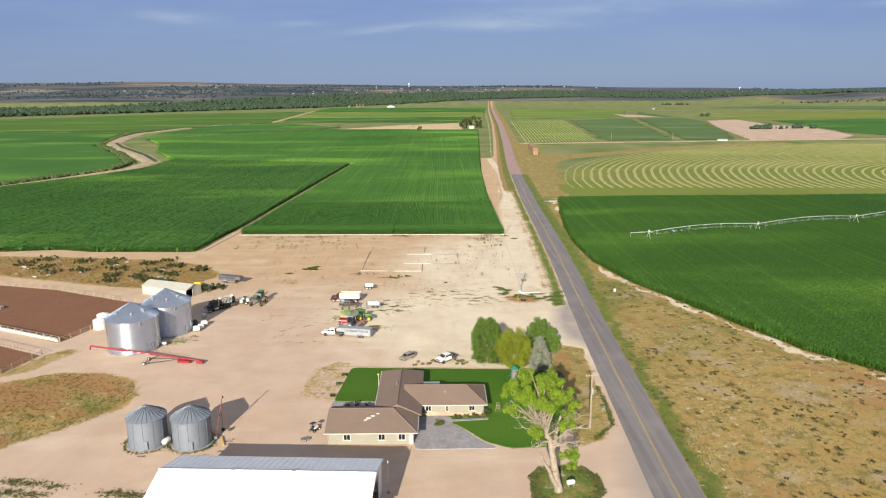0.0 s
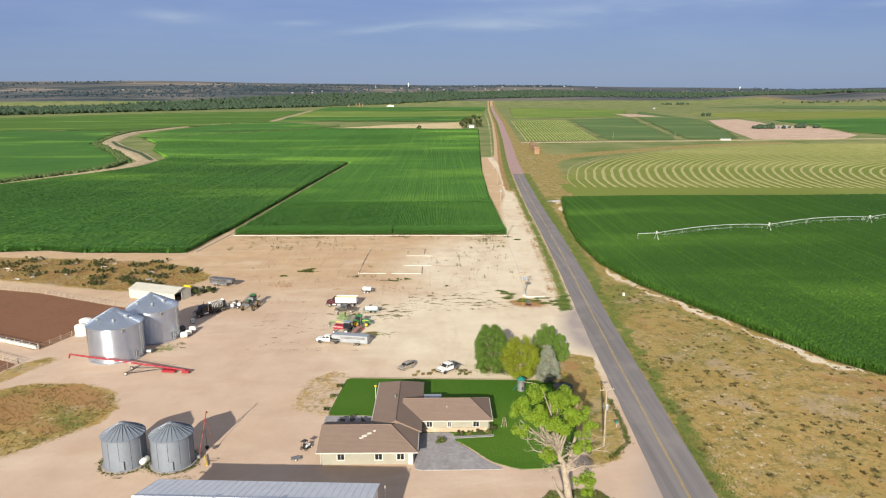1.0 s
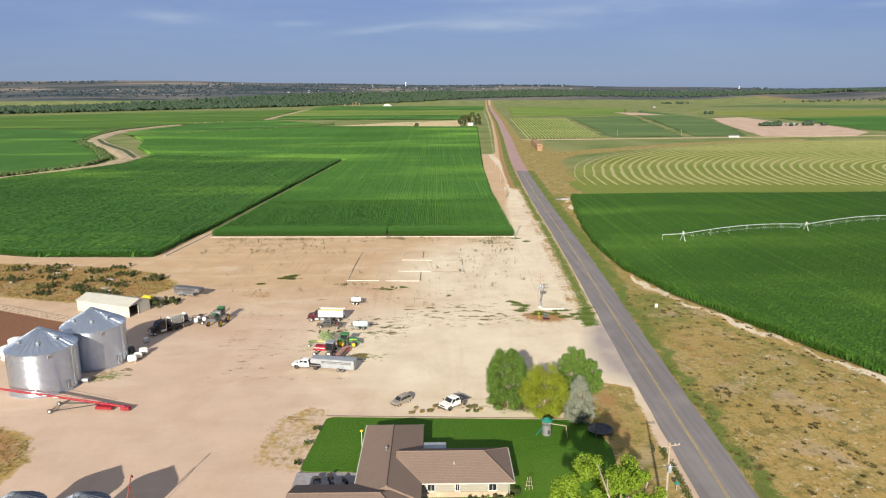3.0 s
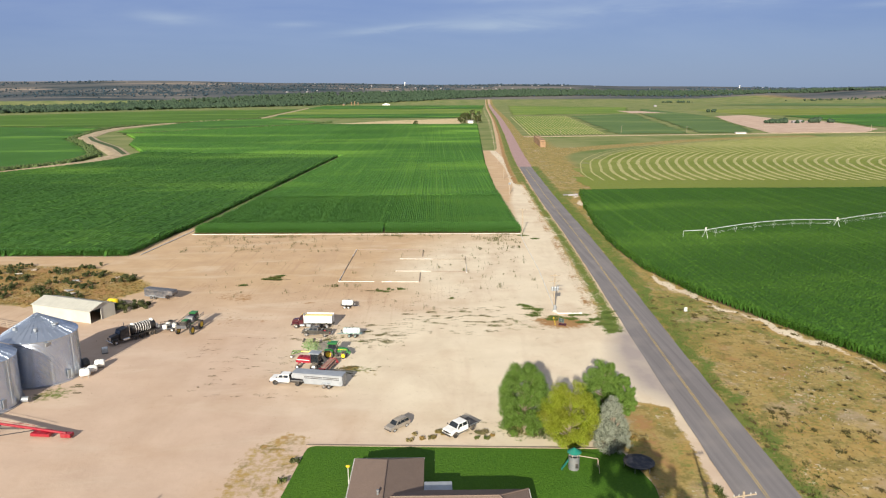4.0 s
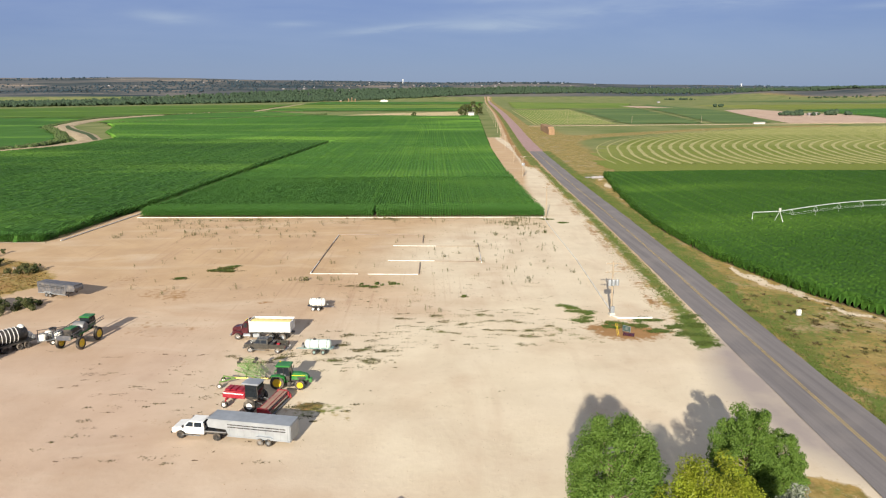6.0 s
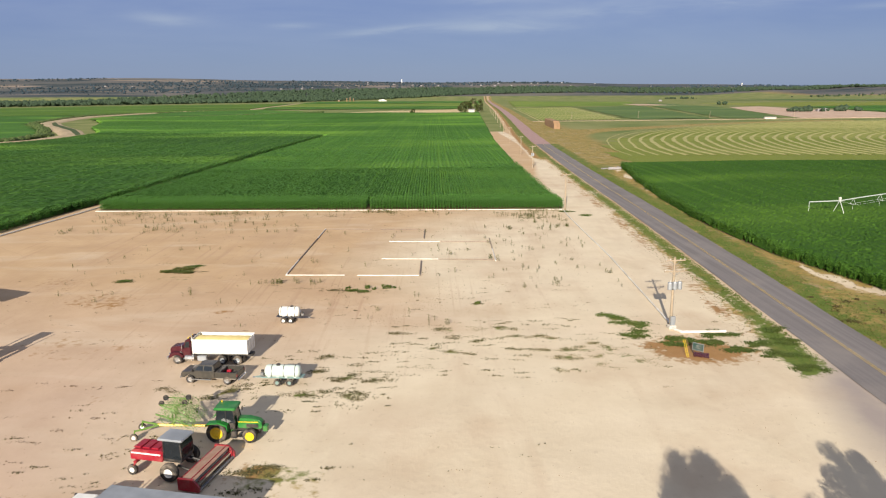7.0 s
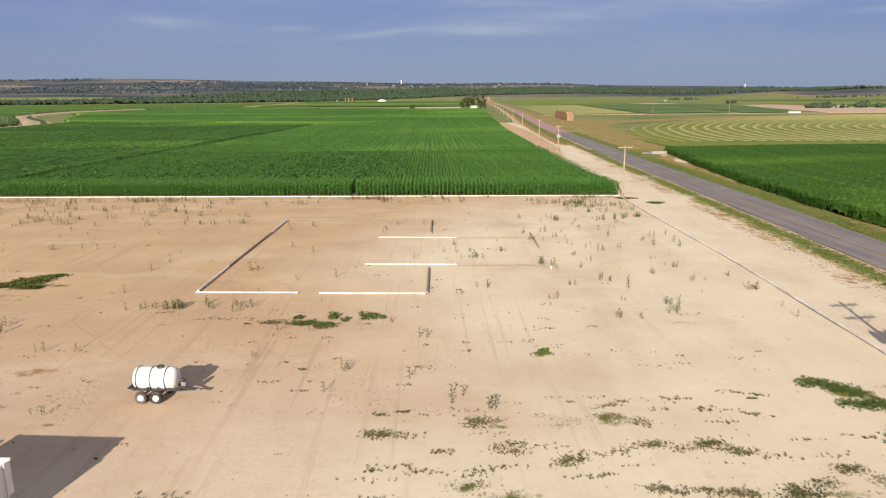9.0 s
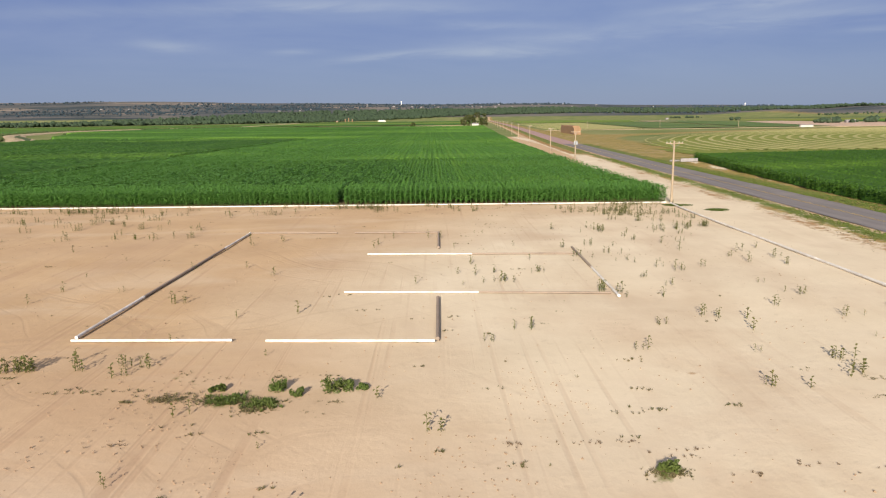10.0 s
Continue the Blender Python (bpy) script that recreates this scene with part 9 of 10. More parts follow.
# ---- yard details ----
def build_small_things():
    # grain-bin shaped play tower with a green roof
    t = thing("play_tower", "small round play tower with a green cone roof", "playhouse")
    prof = []
    for k in range(14):
        z = k * 2.3 / 14
        prof += [(1.0, z), (1.025, z + 0.08)]
    part("wall", made(lathe, prof + [(1.0, 2.3)], 26), M["steel"], t, smooth=50)
    part("roof", made(lathe, [(1.3, 3.0), (1.32, 3.05), (0.1, 3.75), (0, 3.8)], 20), M["teal"], t, "green cone roof")
    for a in range(6):
        part("post", made(cyl, (0.92 * math.cos(a * math.tau / 6), 0.92 * math.sin(a * math.tau / 6), 2.3), (0.92 * math.cos(a * math.tau / 6), 0.92 * math.sin(a * math.tau / 6), 3.1), 0.05, 0.05, 6), M["wood"], t)
    # black plate on the unbroken wall for the shade inside the opening
    part("doorway", made(box, (0.35, -0.96, 0.9), (0.55, 0.12, 0.8), 0.02), M["black"], t)
    part("swing_beam", made(cyl, (0.9, 0, 2.3), (4.2, -0.8, 2.1), 0.07, 0.07, 6), M["wood"], t)
    for s in (-1, 1):
        part("swing_leg", made(cyl, (4.2, -0.8, 2.1), (4.4, -0.8 + s * 1.1, 0), 0.06, 0.06, 6), M["wood"], t)
    part("slide", made(pane, [(-1.0, 0.3, 1.6), (-1.0, -0.3, 1.6), (-2.4, -0.9, 0.15), (-2.4, -0.3, 0.15)], 0.06), M["teal"], t)
    t.matrix_basis = pose(19.5, 154.4, 0.1) @ Matrix.Diagonal((0.72, 0.72, 0.8, 1))
    tr = thing("trampoline", "round black trampoline in the shade", "trampoline")
    part("mat", made(lathe, [(0, 0.85), (1.75, 0.85), (1.75, 0.83), (0, 0.83)], 28), M["navy"], tr)
    part("rim", made(lathe, [(1.75, 0.82), (2.05, 0.82), (2.05, 0.9), (1.75, 0.9)], 28), M["black"], tr)
    for k in range(6):
        a = k * math.tau / 6
        part("leg", made(cyl, (1.95 * math.cos(a), 1.95 * math.sin(a), 0), (1.95 * math.cos(a), 1.95 * math.sin(a), 0.85), 0.04, 0.04, 6), M["steel"], tr)
    tr.matrix_basis = pose(28.2, 154.6, 0)
    # sign board, its frame lying behind, and the yellow frame
    s = thing("sign_board", "small dark sign board on two posts", "sign")
    part("board", made(box, (0, 0, 1.0), (1.9, 0.12, 1.15), 0.02), M["steel"], s)
    part("face", made(box, (0, -0.075, 1.0), (1.7, 0.03, 0.95), 0.005), M["sign_green"], s, "dark green sign face")
    for k, (w, z) in enumerate(((0.7, 1.2), (0.5, 1.02), (0.75, 0.84))):
        part("text_bar", made(box, (0, -0.095, z), (w, 0.012, 0.07), 0.003), M["steel"], s)
    for x in (-0.8, 0.8):
        part("post", made(box, (x, 0.1, 0.75), (0.12, 0.12, 1.5), 0.01), M["black"], s)
    s.matrix_basis = pose(28.3, 213.6, 0, -6, 0, -42) @ Matrix.Diagonal((0.68, 0.68, 0.75, 1))
    pl = thing("pallet", "low dark red pallet on the ground", "pallet")
    for k in range(6):
        part("board", made(box, (0, -0.9 + 0.36 * k, 0.12), (2.3, 0.22, 0.04), 0.005), M["maroon"], pl)
    for x in (-1, 0, 1):
        part("bearer", made(box, (x, 0, 0.05), (0.1, 2.0, 0.1), 0.005), M["maroon"], pl)
    pl.matrix_basis = pose(28.5, 213.0, 0, 0, 0, -20) @ Matrix.Diagonal((0.7, 0.7, 0.7, 1))
    y = thing("yellow_frame", "narrow yellow steel frame leaning by the sign", "frame")
    for x in (-0.12, 0.12):
        part("stile", made(cyl, (x, 0, 0), (x, 0.9, 1.7), 0.022, 0.022, 6), M["yellow"], y)
    for k in range(6):
        part("rung", made(cyl, (-0.12, 0.15 + 0.12 * k, 0.3 + 0.26 * k), (0.12, 0.15 + 0.12 * k, 0.3 + 0.24 * k), 0.016, 0.016, 5), M["yellow"], y)
    y.matrix_basis = pose(26.9, 212.6, 0, 0, 0, 15)
    # white control box on the pasture edge
    b = thing("pump_box", "white electrical box on the pasture edge", "utility box")
    part("cabinet", made(box, (0, 0, 0.75), (1.0, 0.7, 1.3), 0.05), M["white"], b)
    part("base", made(box, (0, 0, 0.06), (1.2, 0.9, 0.12), 0.02), M["concrete"], b)
    part("door", made(box, (0, -0.37, 0.75), (0.8, 0.03, 1.1), 0.01), M["trim"], b)
    b.matrix_basis = pose(58.0, 221.5, 0, 0, 0, 5) @ Matrix.Diagonal((0.65, 0.65, 0.65, 1))
    # mower and cart by the garage
    m = thing("riding_mower", "black and white riding mower by the garage", "mower")
    part("body", made(box, (0.3, 0, 0.6), (1.1, 0.7, 0.45), 0.1), M["white"], m)
    part("seat", made(box, (-0.35, 0, 0.85), (0.45, 0.5, 0.55), 0.08), M["black"], m)
    part("canopy", made(box, (-0.3, 0, 1.65), (1.1, 0.9, 0.08), 0.03), M["black"], m)
    for sx in (-0.7, 0.1):
        for sy in (-0.35, 0.35):
            part("canopy_post", made(cyl, (sx, sy, 0.7), (sx, sy, 1.65), 0.025, 0.025, 5), M["black"], m)
    part("deck", made(box, (0, 0, 0.3), (1.3, 1.2, 0.2), 0.06), M["black"], m)
    for x in (-0.6, 0.7):
        for s_ in (-1, 1):
            wheel(m, (x, s_ * 0.5, 0.28), 0.28, 0.2, M["white"], 0.5, 14)
    m.matrix_basis = pose(-20.2, 131.2, 0, 0, 0, 60)
    g = thing("flat_cart", "small flat grey cart by the garage", "cart")
    part("deck", made(box, (0, 0, 0.3), (1.6, 1.0, 0.08), 0.02), M["steel"], g)
    for s_ in (-1, 1):
        wheel(g, (0, s_ * 0.55, 0.2), 0.2, 0.12, M["white"], 0.5, 12)
    g.matrix_basis = pose(-21.2, 127.6, 0, 0, 0, 10)
    # patio furniture
    for k, (x, y, w) in enumerate(((-15.2, 140.6, 1.0), (-13.4, 141.4, 0.8), (-13.0, 139.8, 0.7), (-11.2, 140.6, 1.2))):
        q = thing("patio_bench", "dark bench on the concrete patio", "bench", "patio benches")
        part("seat", made(box, (0, 0, 0.45), (w, 0.5, 0.08), 0.02), M["black"], q)
        part("back", made(box, (0, 0.23, 0.75), (w, 0.06, 0.5), 0.02), M["black"], q)
        for sx in (-1, 1):
            part("leg", made(box, (sx * (w / 2 - 0.06), 0, 0.22), (0.06, 0.45, 0.44), 0.01), M["black"], q)
        q.matrix_basis = pose(x, y, 0.14, 0, 0, 40 * k)
    # tall yellow-topped stake by the house, white pole by the shed
    st = thing("flower_stake", "thin white stake with a yellow top by the wall", "stake")
    part("pole", made(cyl, (0, 0, 0), (0, 0, 2.6), 0.06, 0.06, 8), M["trim"], st)
    part("top", made(lathe, [(0, 2.5), (0.26, 2.6), (0.32, 2.7), (0.12, 2.8), (0, 2.85)], 8), M["yellow"], st)
    st.matrix_basis = pose(-9.9, 151.0, 0.1)
    fl = thing("yard_pole", "slim white pole beside the large shed", "pole")
    part("shaft", made(cyl, (0, 0, 0), (0, 0, 5.6), 0.09, 0.07, 8), M["trim"], fl)
    part("base", made(cyl, (0, 0, 0), (0, 0, 0.15), 0.25, 0.25, 10), M["concrete"], fl)
    fl.matrix_basis = pose(-4.9, 110.4, 0)
    pt = thing("propane_tank", "small white propane tank under the big tree", "tank")
    part("shell", made(lathe, [(0, -0.72), (0.22, -0.68), (0.34, -0.56), (0.38, -0.4), (0.38, 0.4), (0.34, 0.56), (0.22, 0.68), (0, 0.72)], 18, pose(0, 0, 0.72) @ Matrix.Rotation(math.pi / 2, 4, "Y")), M["tank"], pt, smooth=50)
    for x in (-0.4, 0.4):
        part("foot", made(box, (x, 0, 0.18), (0.12, 0.5, 0.36), 0.02), M["concrete"], pt)
    part("dome", made(lathe, [(0.14, 1.08), (0.14, 1.18), (0.08, 1.25), (0, 1.27)], 12), M["steel"], pt)
    pt.matrix_basis = pose(24.0, 111.8, 0, 0, 0, 15)
    mb = thing("mail_box", "green box on a post by the road", "mailbox")
    part("box", made(box, (0, 0, 1.1), (0.6, 0.35, 0.4), 0.06), M["teal"], mb)
    part("post", made(box, (0, 0, 0.45), (0.1, 0.1, 0.9), 0.01), M["wood"], mb)
    mb.matrix_basis = pose(35.0, 138.0, 0, 0, 0, 5)
    bw = thing("trellis", "pale garden trellis on the lawn", "trellis")
    for x in (-0.5, 0, 0.5):
        part("slat", made(cyl, (x, 0, 0), (x * 0.4, 0.1, 1.9), 0.035, 0.03, 5), M["wood"], bw)
    for z in (0.6, 1.2):
        part("crossbar", made(cyl, (-0.45, 0.05, z), (0.45, 0.05, z), 0.03, 0.03, 5), M["wood"], bw)
    bw.matrix_basis = pose(14.6, 138.4, 0.1)
    # concrete culvert works and rubble east of the road
    cv = thing("culvert", "broken concrete culvert head beside the road", "culvert")
    for k, (x, y, w, d, h, a) in enumerate(((0, 0, 5, 0.5, 0.9, 0), (2.3, 1.6, 0.5, 3.5, 0.8, 0), (-3.0, 2.5, 2.4, 1.5, 0.4, 20), (4.2, -1.5, 2.0, 1.4, 0.35, -15))):
        part("slab", made(box, (0, 0, 0), (w, d, h), 0.06, pose(x, y, h / 2, 0, 0, a)), M["concrete"], cv)
    cv.matrix_basis = pose(67.5, 402, 0, 0, 0, 8)
    # shrubs and flower bed at the house
    for k, (x, y, h, w) in enumerate(((6.6, 135.6, 0.7, 1.3), (8.2, 135.9, 0.6, 1.2), (10.0, 135.9, 0.8, 1.3), (11.6, 136.0, 0.9, 1.2), (12.6, 137.4, 1.0, 1.1), (3.0, 133.2, 0.8, 2.0), (-18.9, 146, 0.5, 1.2), (-18.6, 152, 0.5, 1.4), (-17.9, 157, 0.5, 1.4), (12.8, 164.8, 1.1, 2.6), (16.5, 163.6, 1.2, 3.0), (23.0, 163.4, 1.3, 3.0), (21.5, 162.6, 1.0, 2.2))):
        bush("garden_shrub", "small leafy garden shrub", (x, y, 0.1), h, w, M["weed"] if k % 2 else M["leaf_dark"], 420, 70 + k, "garden shrubs")
    rg = random.Random(5)
    for k in range(26):
        x = rg.uniform(-3, 31)
        y = rg.uniform(161.9, 165.2) if x < 12 else rg.uniform(161.6, 167.0)
        low = 0.4 if x < 12 else 0.8
        bush("brush", "dry scrubby brush between trees and lawn", (x, y, 0), low * rg.uniform(0.7, 1.3), low * rg.uniform(1.6, 3.0), M[rg.choice(("weed", "ochre", "weed_dull", "straw"))], 420, 300 + k, "brush along the lawn")
    # junk in the weeds
    rg = random.Random(17)
    for k in range(15):
        x, y = rg.uniform(-150, -84), rg.uniform(236, 266)
        if not inside(np.array([x]), np.array([y]), WEEDS)[0]:
            continue
        q = thing("scrap_pile", "pale scrap lying among dry weeds", "scrap", "scrap among the weeds")
        for j in range(3):
            part("piece", made(box, (0, 0, 0), (rg.uniform(0.5, 2.0), rg.uniform(0.2, 0.6), rg.uniform(0.15, 0.4)), 0.05, pose(rg.uniform(-1, 1), rg.uniform(-0.6, 0.6), 0.25, 0, 0, rg.uniform(0, 180))), M[rg.choice(("trim", "wood", "alloy", "wood", "bark"))], q)
        q.matrix_basis = pose(x, y, 0)


def build_ground_plants():
    """Weeds, stray corn and tussocks, each kind one joined mass."""
    rng = np.random.default_rng(33)
    # low leafy tufts
    def tuft(n, h, spread, wdt):
        v, f = [], []
        for k in range(n):
            a = rng.uniform(0, 2 * np.pi)
            c, s = math.cos(a), math.sin(a)
            r0, r1 = rng.uniform(0, spread * 0.4), rng.uniform(spread * 0.5, spread)
            hh = h * rng.uniform(0.5, 1.0)
            b = len(v)
            v += [(c * r0 - s * wdt, s * r0 + c * wdt, 0), (c * r0 + s * wdt, s * r0 - c * wdt, 0), (c * r1 + s * wdt * 0.4, s * r1 - c * wdt * 0.4, hh), (c * r1 - s * wdt * 0.4, s * r1 + c * wdt * 0.4, hh)]
            f.append((b, b + 1, b + 2, b + 3))
        return np.array(v), np.array(f)

    tufts = [tuft(9, 0.32, 0.4, 0.06) for _ in range(6)]

    def spread(areas):
        out = []
        for x0, x1, y0, y1, n, lumps in areas:
            c = np.column_stack([rng.uniform(x0, x1, lumps), rng.uniform(y0, y1, lumps)])
            pick = rng.integers(0, lumps, n)
            p = c[pick] + rng.normal(0, 1, (n, 2)) * np.array([0.46, 0.13]) * rng.uniform(0.4, 1.5, lumps)[pick][:, None]
            out.append(p)
        return np.concatenate(out)

    def mats(rows, per, sy):
        out = []
        for x, y, w in rows:
            k = max(3, int(w * 4))
            c = np.column_stack([rng.normal(x, w * 0.55, k), rng.normal(y, (0.3 * w + 0.3) * 0.55, k)])
            n = int(per * w)
            out.append(c[rng.integers(0, k, n)] + rng.normal(0, 1, (n, 2)) * np.array([0.42, sy]))
        return np.concatenate(out)

    mt = mats(WEED_MATS, 230, 0.22)
    scatter("weed_mats", np.column_stack([mt, np.zeros(len(mt))]), rng.uniform(0.10, 0.26, len(mt)), tufts, M["weed_dull"], "flat olive weed mats on the sand", "weeds", seed=41)
    mt = mats(GREEN_MATS, 300, 0.3)
    scatter("green_weeds", np.column_stack([mt, np.zeros(len(mt))]), rng.uniform(0.18, 0.55, len(mt)), tufts, M["weed_bush"], "green weeds round the utility pole", "weeds", seed=42)
    green = spread([(-6, 24, 207, 226, 1500, 85), (-20, -3, 200, 216, 900, 60), (-14, 20, 226, 246, 260, 26), (-46, -16, 176, 206, 500, 34), (-26, -8, 240, 244, 160, 16), (22, 36, 210, 227, 260, 30), (-80, 30, 300, 312, 500, 90), (-60, 28, 224, 300, 420, 120), (4, 13, 163, 168, 260, 22), (-20, -4, 200, 210, 60, 16), (-66, -57, 177, 184, 420, 7), (-29, -24, 178, 196, 160, 24), (-16, -9, 186, 191, 320, 8), (-70, 10, 180, 250, 260, 110), (-52, -34, 122, 130, 420, 14)])
    g3 = np.column_stack([green, np.zeros(len(green))])
    scatter("yard_weeds", g3, rng.uniform(0.10, 0.36, len(g3)), tufts, M["weed_dull"], "low green weeds scattered over the sand", "weeds", seed=12)
    clumps = [(-42.3, 254.4, 1.2, 0.6, 160), (-44.4, 252.6, 0.9, 0.4, 90), (-41.0, 251.8, 0.8, 0.3, 70)]
    dense = np.concatenate([np.column_stack([rng.normal(cx, sx * 0.65, n), rng.normal(cy, sy * 0.8, n)]) for cx, cy, sx, sy, n in clumps])
    for k, (x, y, h, w) in enumerate(((-10.7, 241.6, 0.6, 0.8), (-9.7, 240.9, 0.42, 0.6), (-8.1, 241.4, 0.7, 1.1), (-7.5, 241.5, 0.55, 0.9), (-6.7, 241.5, 0.35, 0.6), (-13.6, 241.6, 0.35, 0.8), (5.2, 233.3, 0.4, 0.9))):
        bush("weed_clump", "bushy dark green weed on bare sand", (x, y, 0), h, w, M["weed_bush"], 700, 500 + k, "weed clumps by the pipes", 0.06)
    scatter("leafy_weeds", np.column_stack([dense, np.zeros(len(dense))]), rng.uniform(0.5, 1.1, len(dense)), tufts, M["weed"], "bushy green weeds near the pipes", "weeds", seed=13)
    lit = spread([(-46, -14, 178, 208, 900, 60), (-30, 24, 204, 236, 500, 60), (-60, -30, 205, 250, 200, 26)])
    by = rng.uniform(212, 330, 1400)
    berm = np.column_stack([road_x(by) - 8.6 + rng.normal(0, 1.0, 1400), by])
    lit = np.concatenate([lit, berm])
    scatter("dry_litter", np.column_stack([lit, np.zeros(len(lit))]), rng.uniform(0.08, 0.28, len(lit)), tufts, M["litter"], "dry brown stalks littered over the sand", "litter", seed=43)
    # stray corn stalks on the bare field
    small = [plant_template(rng, rng.uniform(0.75, 1.05), 6, rng.uniform(0.34, 0.48), 2, 0.055) for _ in range(8)]
    pts = [spread([(-84, 26, 303, 311, 300, 70), (14, 29, 285, 308, 190, 26), (-80, -30, 284, 305, 340, 90), (8, 28, 240, 290, 150, 75), (-28, -17, 243.5, 246, 50, 9), (-2, 8, 262, 267, 24, 7), (-35, 14, 224, 290, 80, 60), (-62, -26, 232, 284, 60, 40)])]
    # a few thick clusters along the corn
    for cx, cy, n in ((-52, 308.5, 70), (-14, 309.5, 90), (20, 303, 70), (24, 299, 40), (26, 309.6, 60), (-75, 309, 40)):
        pts.append(np.column_stack([rng.normal(cx, 2.6, n), rng.normal(cy, 0.7, n)]))
    p = np.concatenate(pts)
    scatter("stray_corn", np.column_stack([p, np.zeros(len(p))]), rng.uniform(0.35, 1.0, len(p)), small, M["stray"], "stray stunted corn stalks in the sand", "corn", seed=14)
    # dry tussocks on the pasture, dry patch and verges
    n = 15000
    x, y = rng.uniform(44, 135, n), rng.uniform(92, 330, n)
    east = x - road_x(y)
    ok = (east > 4.4) & (edge_distance(x, y, EAST_CROP) > 0.5) & ((y < 250) | (east < 14))
    q = np.column_stack([x, y, np.zeros(n)])[ok]
    scatter("pasture_tussocks", q, rng.uniform(0.25, 0.75, len(q)), tufts, M["straw"], "dry straw-coloured tussocks over the pasture", "grass", seed=15)
    n = 19000
    c = np.column_stack([rng.uniform(44, 130, 1500), rng.uniform(95, 235, 1500)])
    c = c[(np.sin(c[:, 0] * 0.13 + 0.8) * np.sin(c[:, 1] * 0.09) + rng.normal(0, 0.5, 1500)) > -0.2]
    pk = rng.integers(0, len(c), n)
    pp = c[pk] + rng.normal(0, 1, (n, 2)) * np.array([0.26, 0.30]) * rng.uniform(0.3, 1.5, len(c))[pk][:, None]
    east = pp[:, 0] - road_x(pp[:, 1])
    ok = (east > 4.4) & (edge_distance(pp[:, 0], pp[:, 1], EAST_CROP) > 0.5)
    scatter("pasture_weeds", np.column_stack([pp, np.zeros(n)])[ok], rng.uniform(0.28, 0.68, n)[ok], tufts, M["pasture_weed"], "dark green weeds dotted over the pasture", "weeds", seed=16)
    n = 22000
    yy = 95 + 325 * rng.random(n) ** 1.5
    side = np.where(rng.random(n) < 0.55, 1, -1)
    xx = road_x(yy) + side * (4.3 + np.abs(rng.normal(0, 1, n)) * np.where(side > 0, 2.3 + 1.3 * np.sin(yy * 0.13) * np.sin(yy * 0.041 + 1), 1.6))
    ok = (side > 0) | (yy > 210)
    scatter("verge_grass", np.column_stack([xx, yy, np.zeros(n)])[ok], rng.uniform(0.2, 0.55, n)[ok], tufts, M["verge"], "rough green grass along the road edge", "grass", seed=17)
    n = 16000
    x, y = np.concatenate([rng.uniform(-100, -58, 5000), rng.uniform(-165, -73, 11000)]), np.concatenate([rng.uniform(112, 160, 5000), rng.uniform(230, 277, 11000)])
    ok = (edge_distance(x, y, DRY_PATCH) < -0.5) | (edge_distance(x, y, WEEDS) < -0.5)
    scatter("dry_weeds", np.column_stack([x, y, np.zeros(n)])[ok], rng.uniform(0.3, 0.85, n)[ok], tufts, M["ochre"], "dry ochre-coloured weeds", "grass", seed=18)
    # dark weeds round the bed of the big tree, the bins and the drive
    n = 2400
    bed = np.array(TREE_BED + TREE_BED[:1])
    k = rng.integers(0, len(TREE_BED), n)
    u = np.floor(rng.random(n) * 4) / 4 + rng.normal(0, 0.10, n)
    rim = bed[k] + (bed[k + 1] - bed[k]) * u[:, None] + (np.array([23.3, 112.0]) - bed[k]) * np.abs(rng.normal(0, 0.16, n))[:, None]
    n = 700
    a = rng.uniform(0, math.tau, n)
    cx = np.where(rng.random(n) < 0.5, -49.4, -41.4)
    foot = np.column_stack([cx + (3.75 + np.abs(rng.normal(0, 0.45, n))) * np.cos(a), 127.3 + (3.75 + np.abs(rng.normal(0, 0.45, n))) * np.sin(a)])
    n = 1300
    u = rng.random(n) * 3
    edge = np.array([(36.6, 150.0), (36.4, 139.0), (35.6, 132.4), (31.2, 126.8)])
    side = np.column_stack([np.interp(u, range(4), edge[:, 0]), np.interp(u, range(4), edge[:, 1])]) + rng.normal(0, 0.28, (n, 2))
    corner = np.concatenate([rng.normal((x, y), (1.3, 0.5), (150, 2)) for x, y in ((-66.5, 114.5), (-62.5, 113.8), (-58.5, 113.0), (-61.0, 110.6), (-65.5, 111.4), (-48.6, 111.0), (-45.8, 110.4), (-43.2, 110.0))])
    rim = np.concatenate([rim, foot, side, corner])
    scatter("rank_weeds", np.column_stack([rim, np.zeros(len(rim))]), rng.uniform(0.2, 0.7, len(rim)), tufts, M["weed"], "dark rank weeds along the edges of the yard", "weeds", seed=44)
    # leafy edging of the ditch, the track and the field lanes
    n = 2600
    u = rng.random(n)
    ax_ = np.array([(-302, 488), (-290, 527), (-267, 573), (-274, 641), (-322, 730), (-408, 868), (-452, 1010), (-482, 1137), (-463, 1236), (-345, 1482)], float)
    seg = np.linspace(0, 1, len(ax_))
    xs_, ys_ = np.interp(u, seg, ax_[:, 0]), np.interp(u, seg, ax_[:, 1])
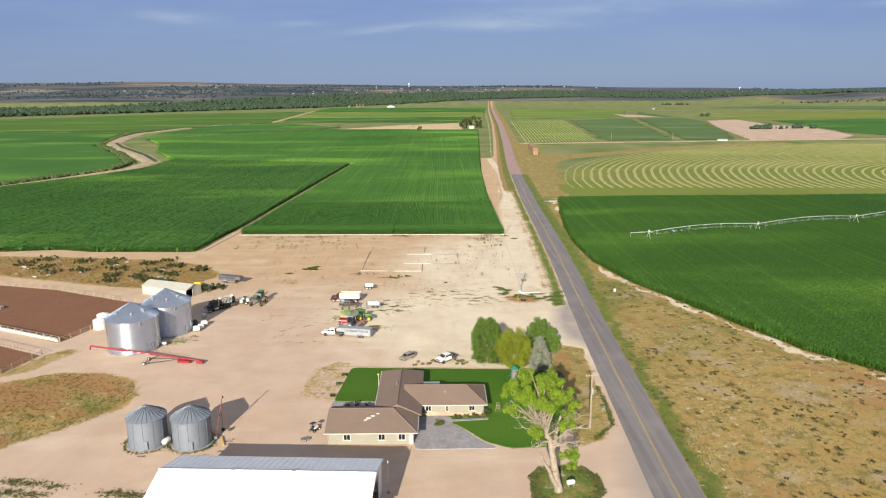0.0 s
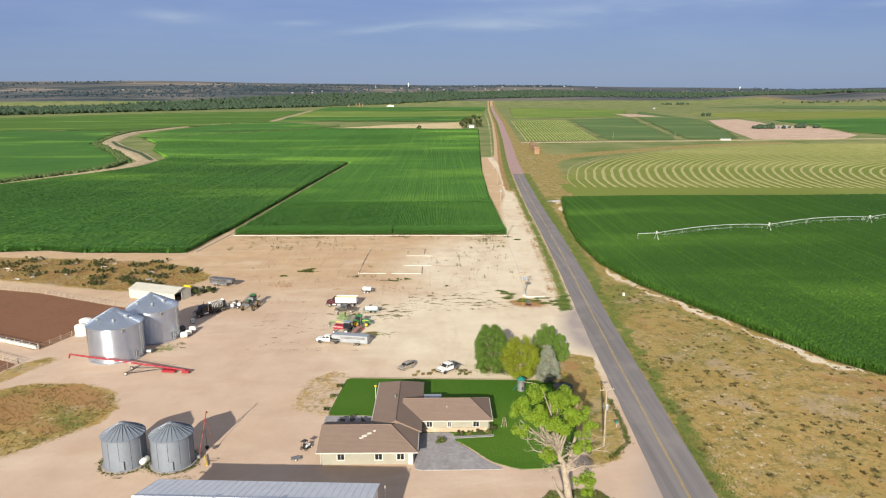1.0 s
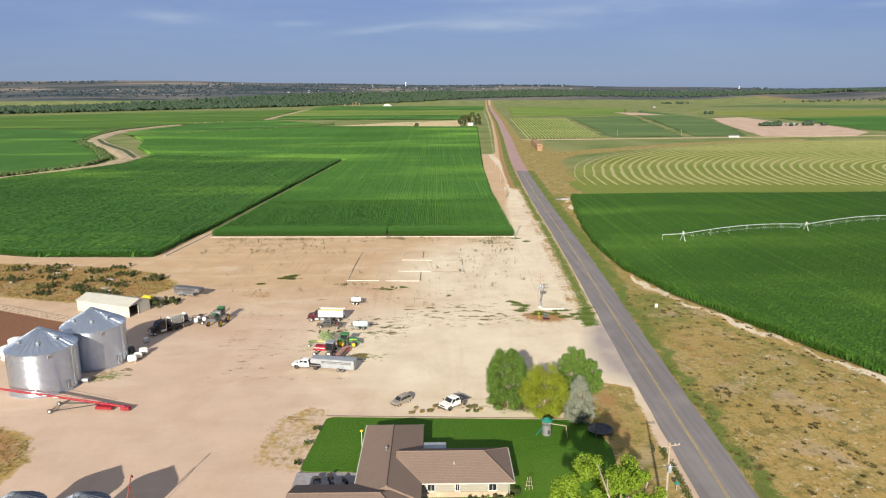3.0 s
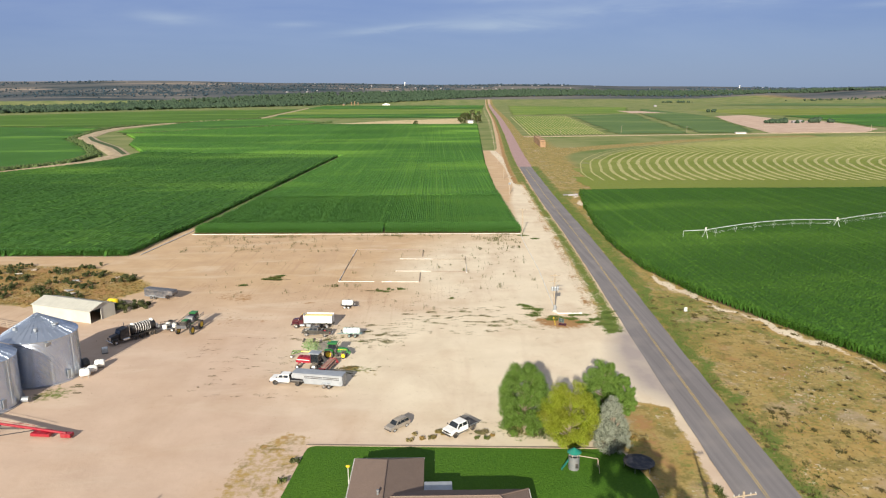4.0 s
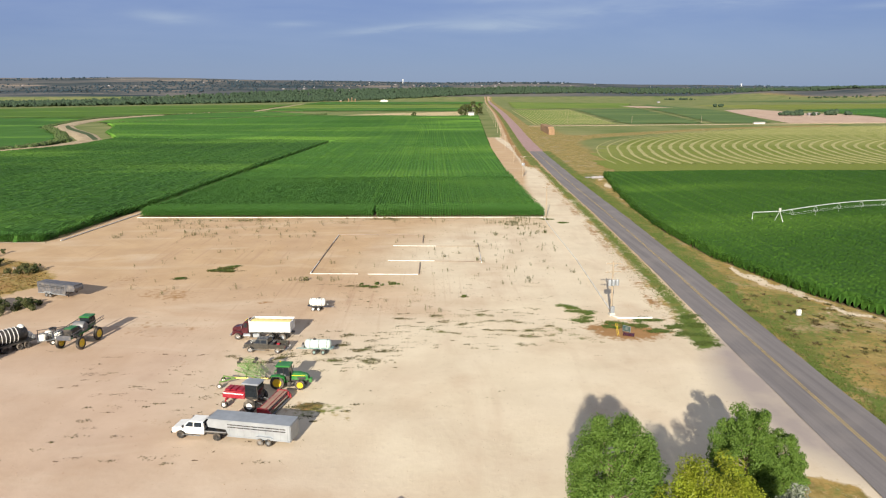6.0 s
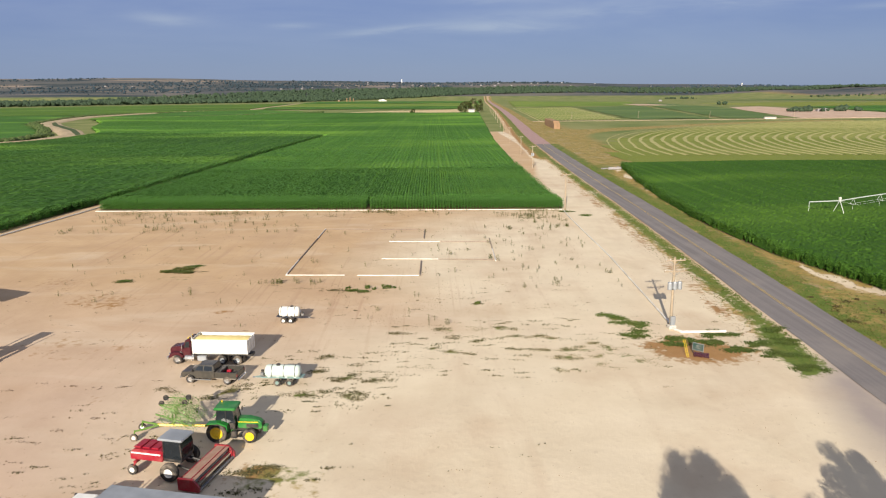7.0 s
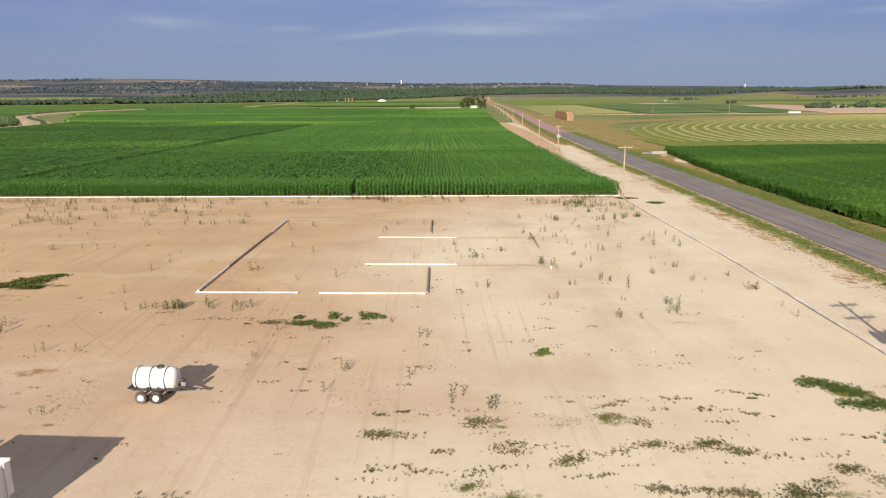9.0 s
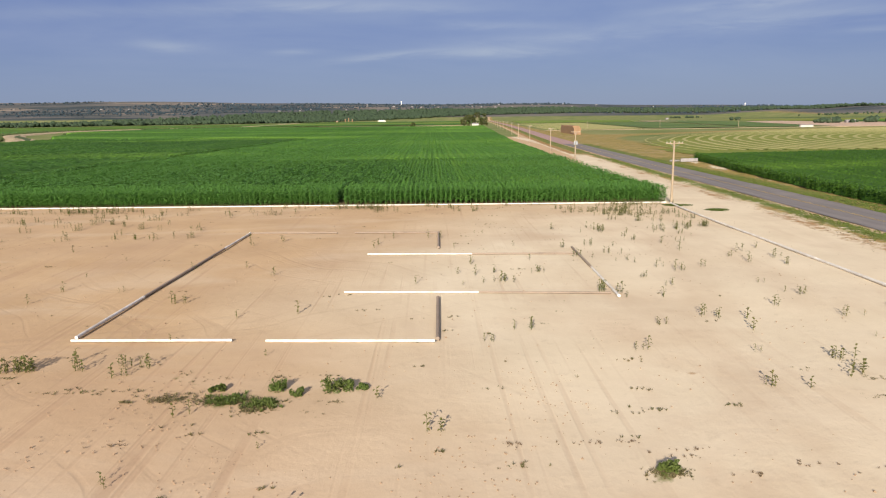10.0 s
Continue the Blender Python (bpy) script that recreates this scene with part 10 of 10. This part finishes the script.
    sp = np.column_stack([xs_ + rng.normal(0, 1.5, n), ys_ + rng.normal(0, 2, n), rng.uniform(0.3, 1.4, n), rng.uniform(0.9, 2.2, n)])
    blob_cloud("ditch_scrub", sp, "dark scrub along the irrigation ditch", M["scrub"], 19, 1, "scrub")
    n = 420
    u = rng.random(n)
    l2 = np.array([(-384, 946), (-313, 1059), (-203, 1200), (-175, 1272)], float)
    seg = np.linspace(0, 1, len(l2))
    sp = np.column_stack([np.interp(u, seg, l2[:, 0]) + rng.normal(0, 1.5, n), np.interp(u, seg, l2[:, 1]) + rng.normal(0, 1.5, n), rng.uniform(0.3, 1.2, n), rng.uniform(0.9, 2.0, n)])
    blob_cloud("field_hedge", sp, "dark scrub between two far fields", M["scrub"], 20, 1, "scrub")
    # pale rubble strewn over the pasture
    c = np.column_stack([rng.uniform(58, 112, 26), rng.uniform(112, 205, 26)])
    q = c[rng.integers(0, 26, 1900)] + rng.normal(0, 1, (1900, 2)) * np.array([2.4, 1.5])
    q = q[(edge_distance(q[:, 0], q[:, 1], EAST_CROP) > 3) & (q[:, 0] - road_x(q[:, 1]) > 9)]
    sp = np.column_stack([q, np.full(len(q), 0.04), 0.035 + 0.11 * rng.random(len(q)) ** 3])
    blob_cloud("rubble", sp, "pale rubble strewn over the dry pasture", M["rubble"], 25, 1, "rubble")
    # clods and stones on the sand
    n = 3000
    sp = np.column_stack([rng.uniform(-60, 34, n), rng.uniform(160, 310, n), np.full(n, 0.02), rng.uniform(0.015, 0.05, n)])
    k = 3600
    near = np.column_stack([rng.uniform(-26, 4, k), 224 + 20 * rng.random(k) ** 1.3, np.full(k, 0.015), rng.uniform(0.012, 0.04, k)])
    near = near[(np.sin(near[:, 0] * 0.7) * np.sin(near[:, 1] * 0.5 + 1) + rng.normal(0, 0.4, k)) > 0.1]
    sp = np.concatenate([sp, near])
    blob_cloud("clods", sp, "small clods and stones on the sand", M["clod"], 22, 1, "stones")


build_tender()
build_sprayer()
build_augers()
build_tanks()
build_corral()
build_poles()
build_pipes()
build_pivot()
build_trees()
build_cottonwood()
build_far()
build_small_things()
build_ground_plants()
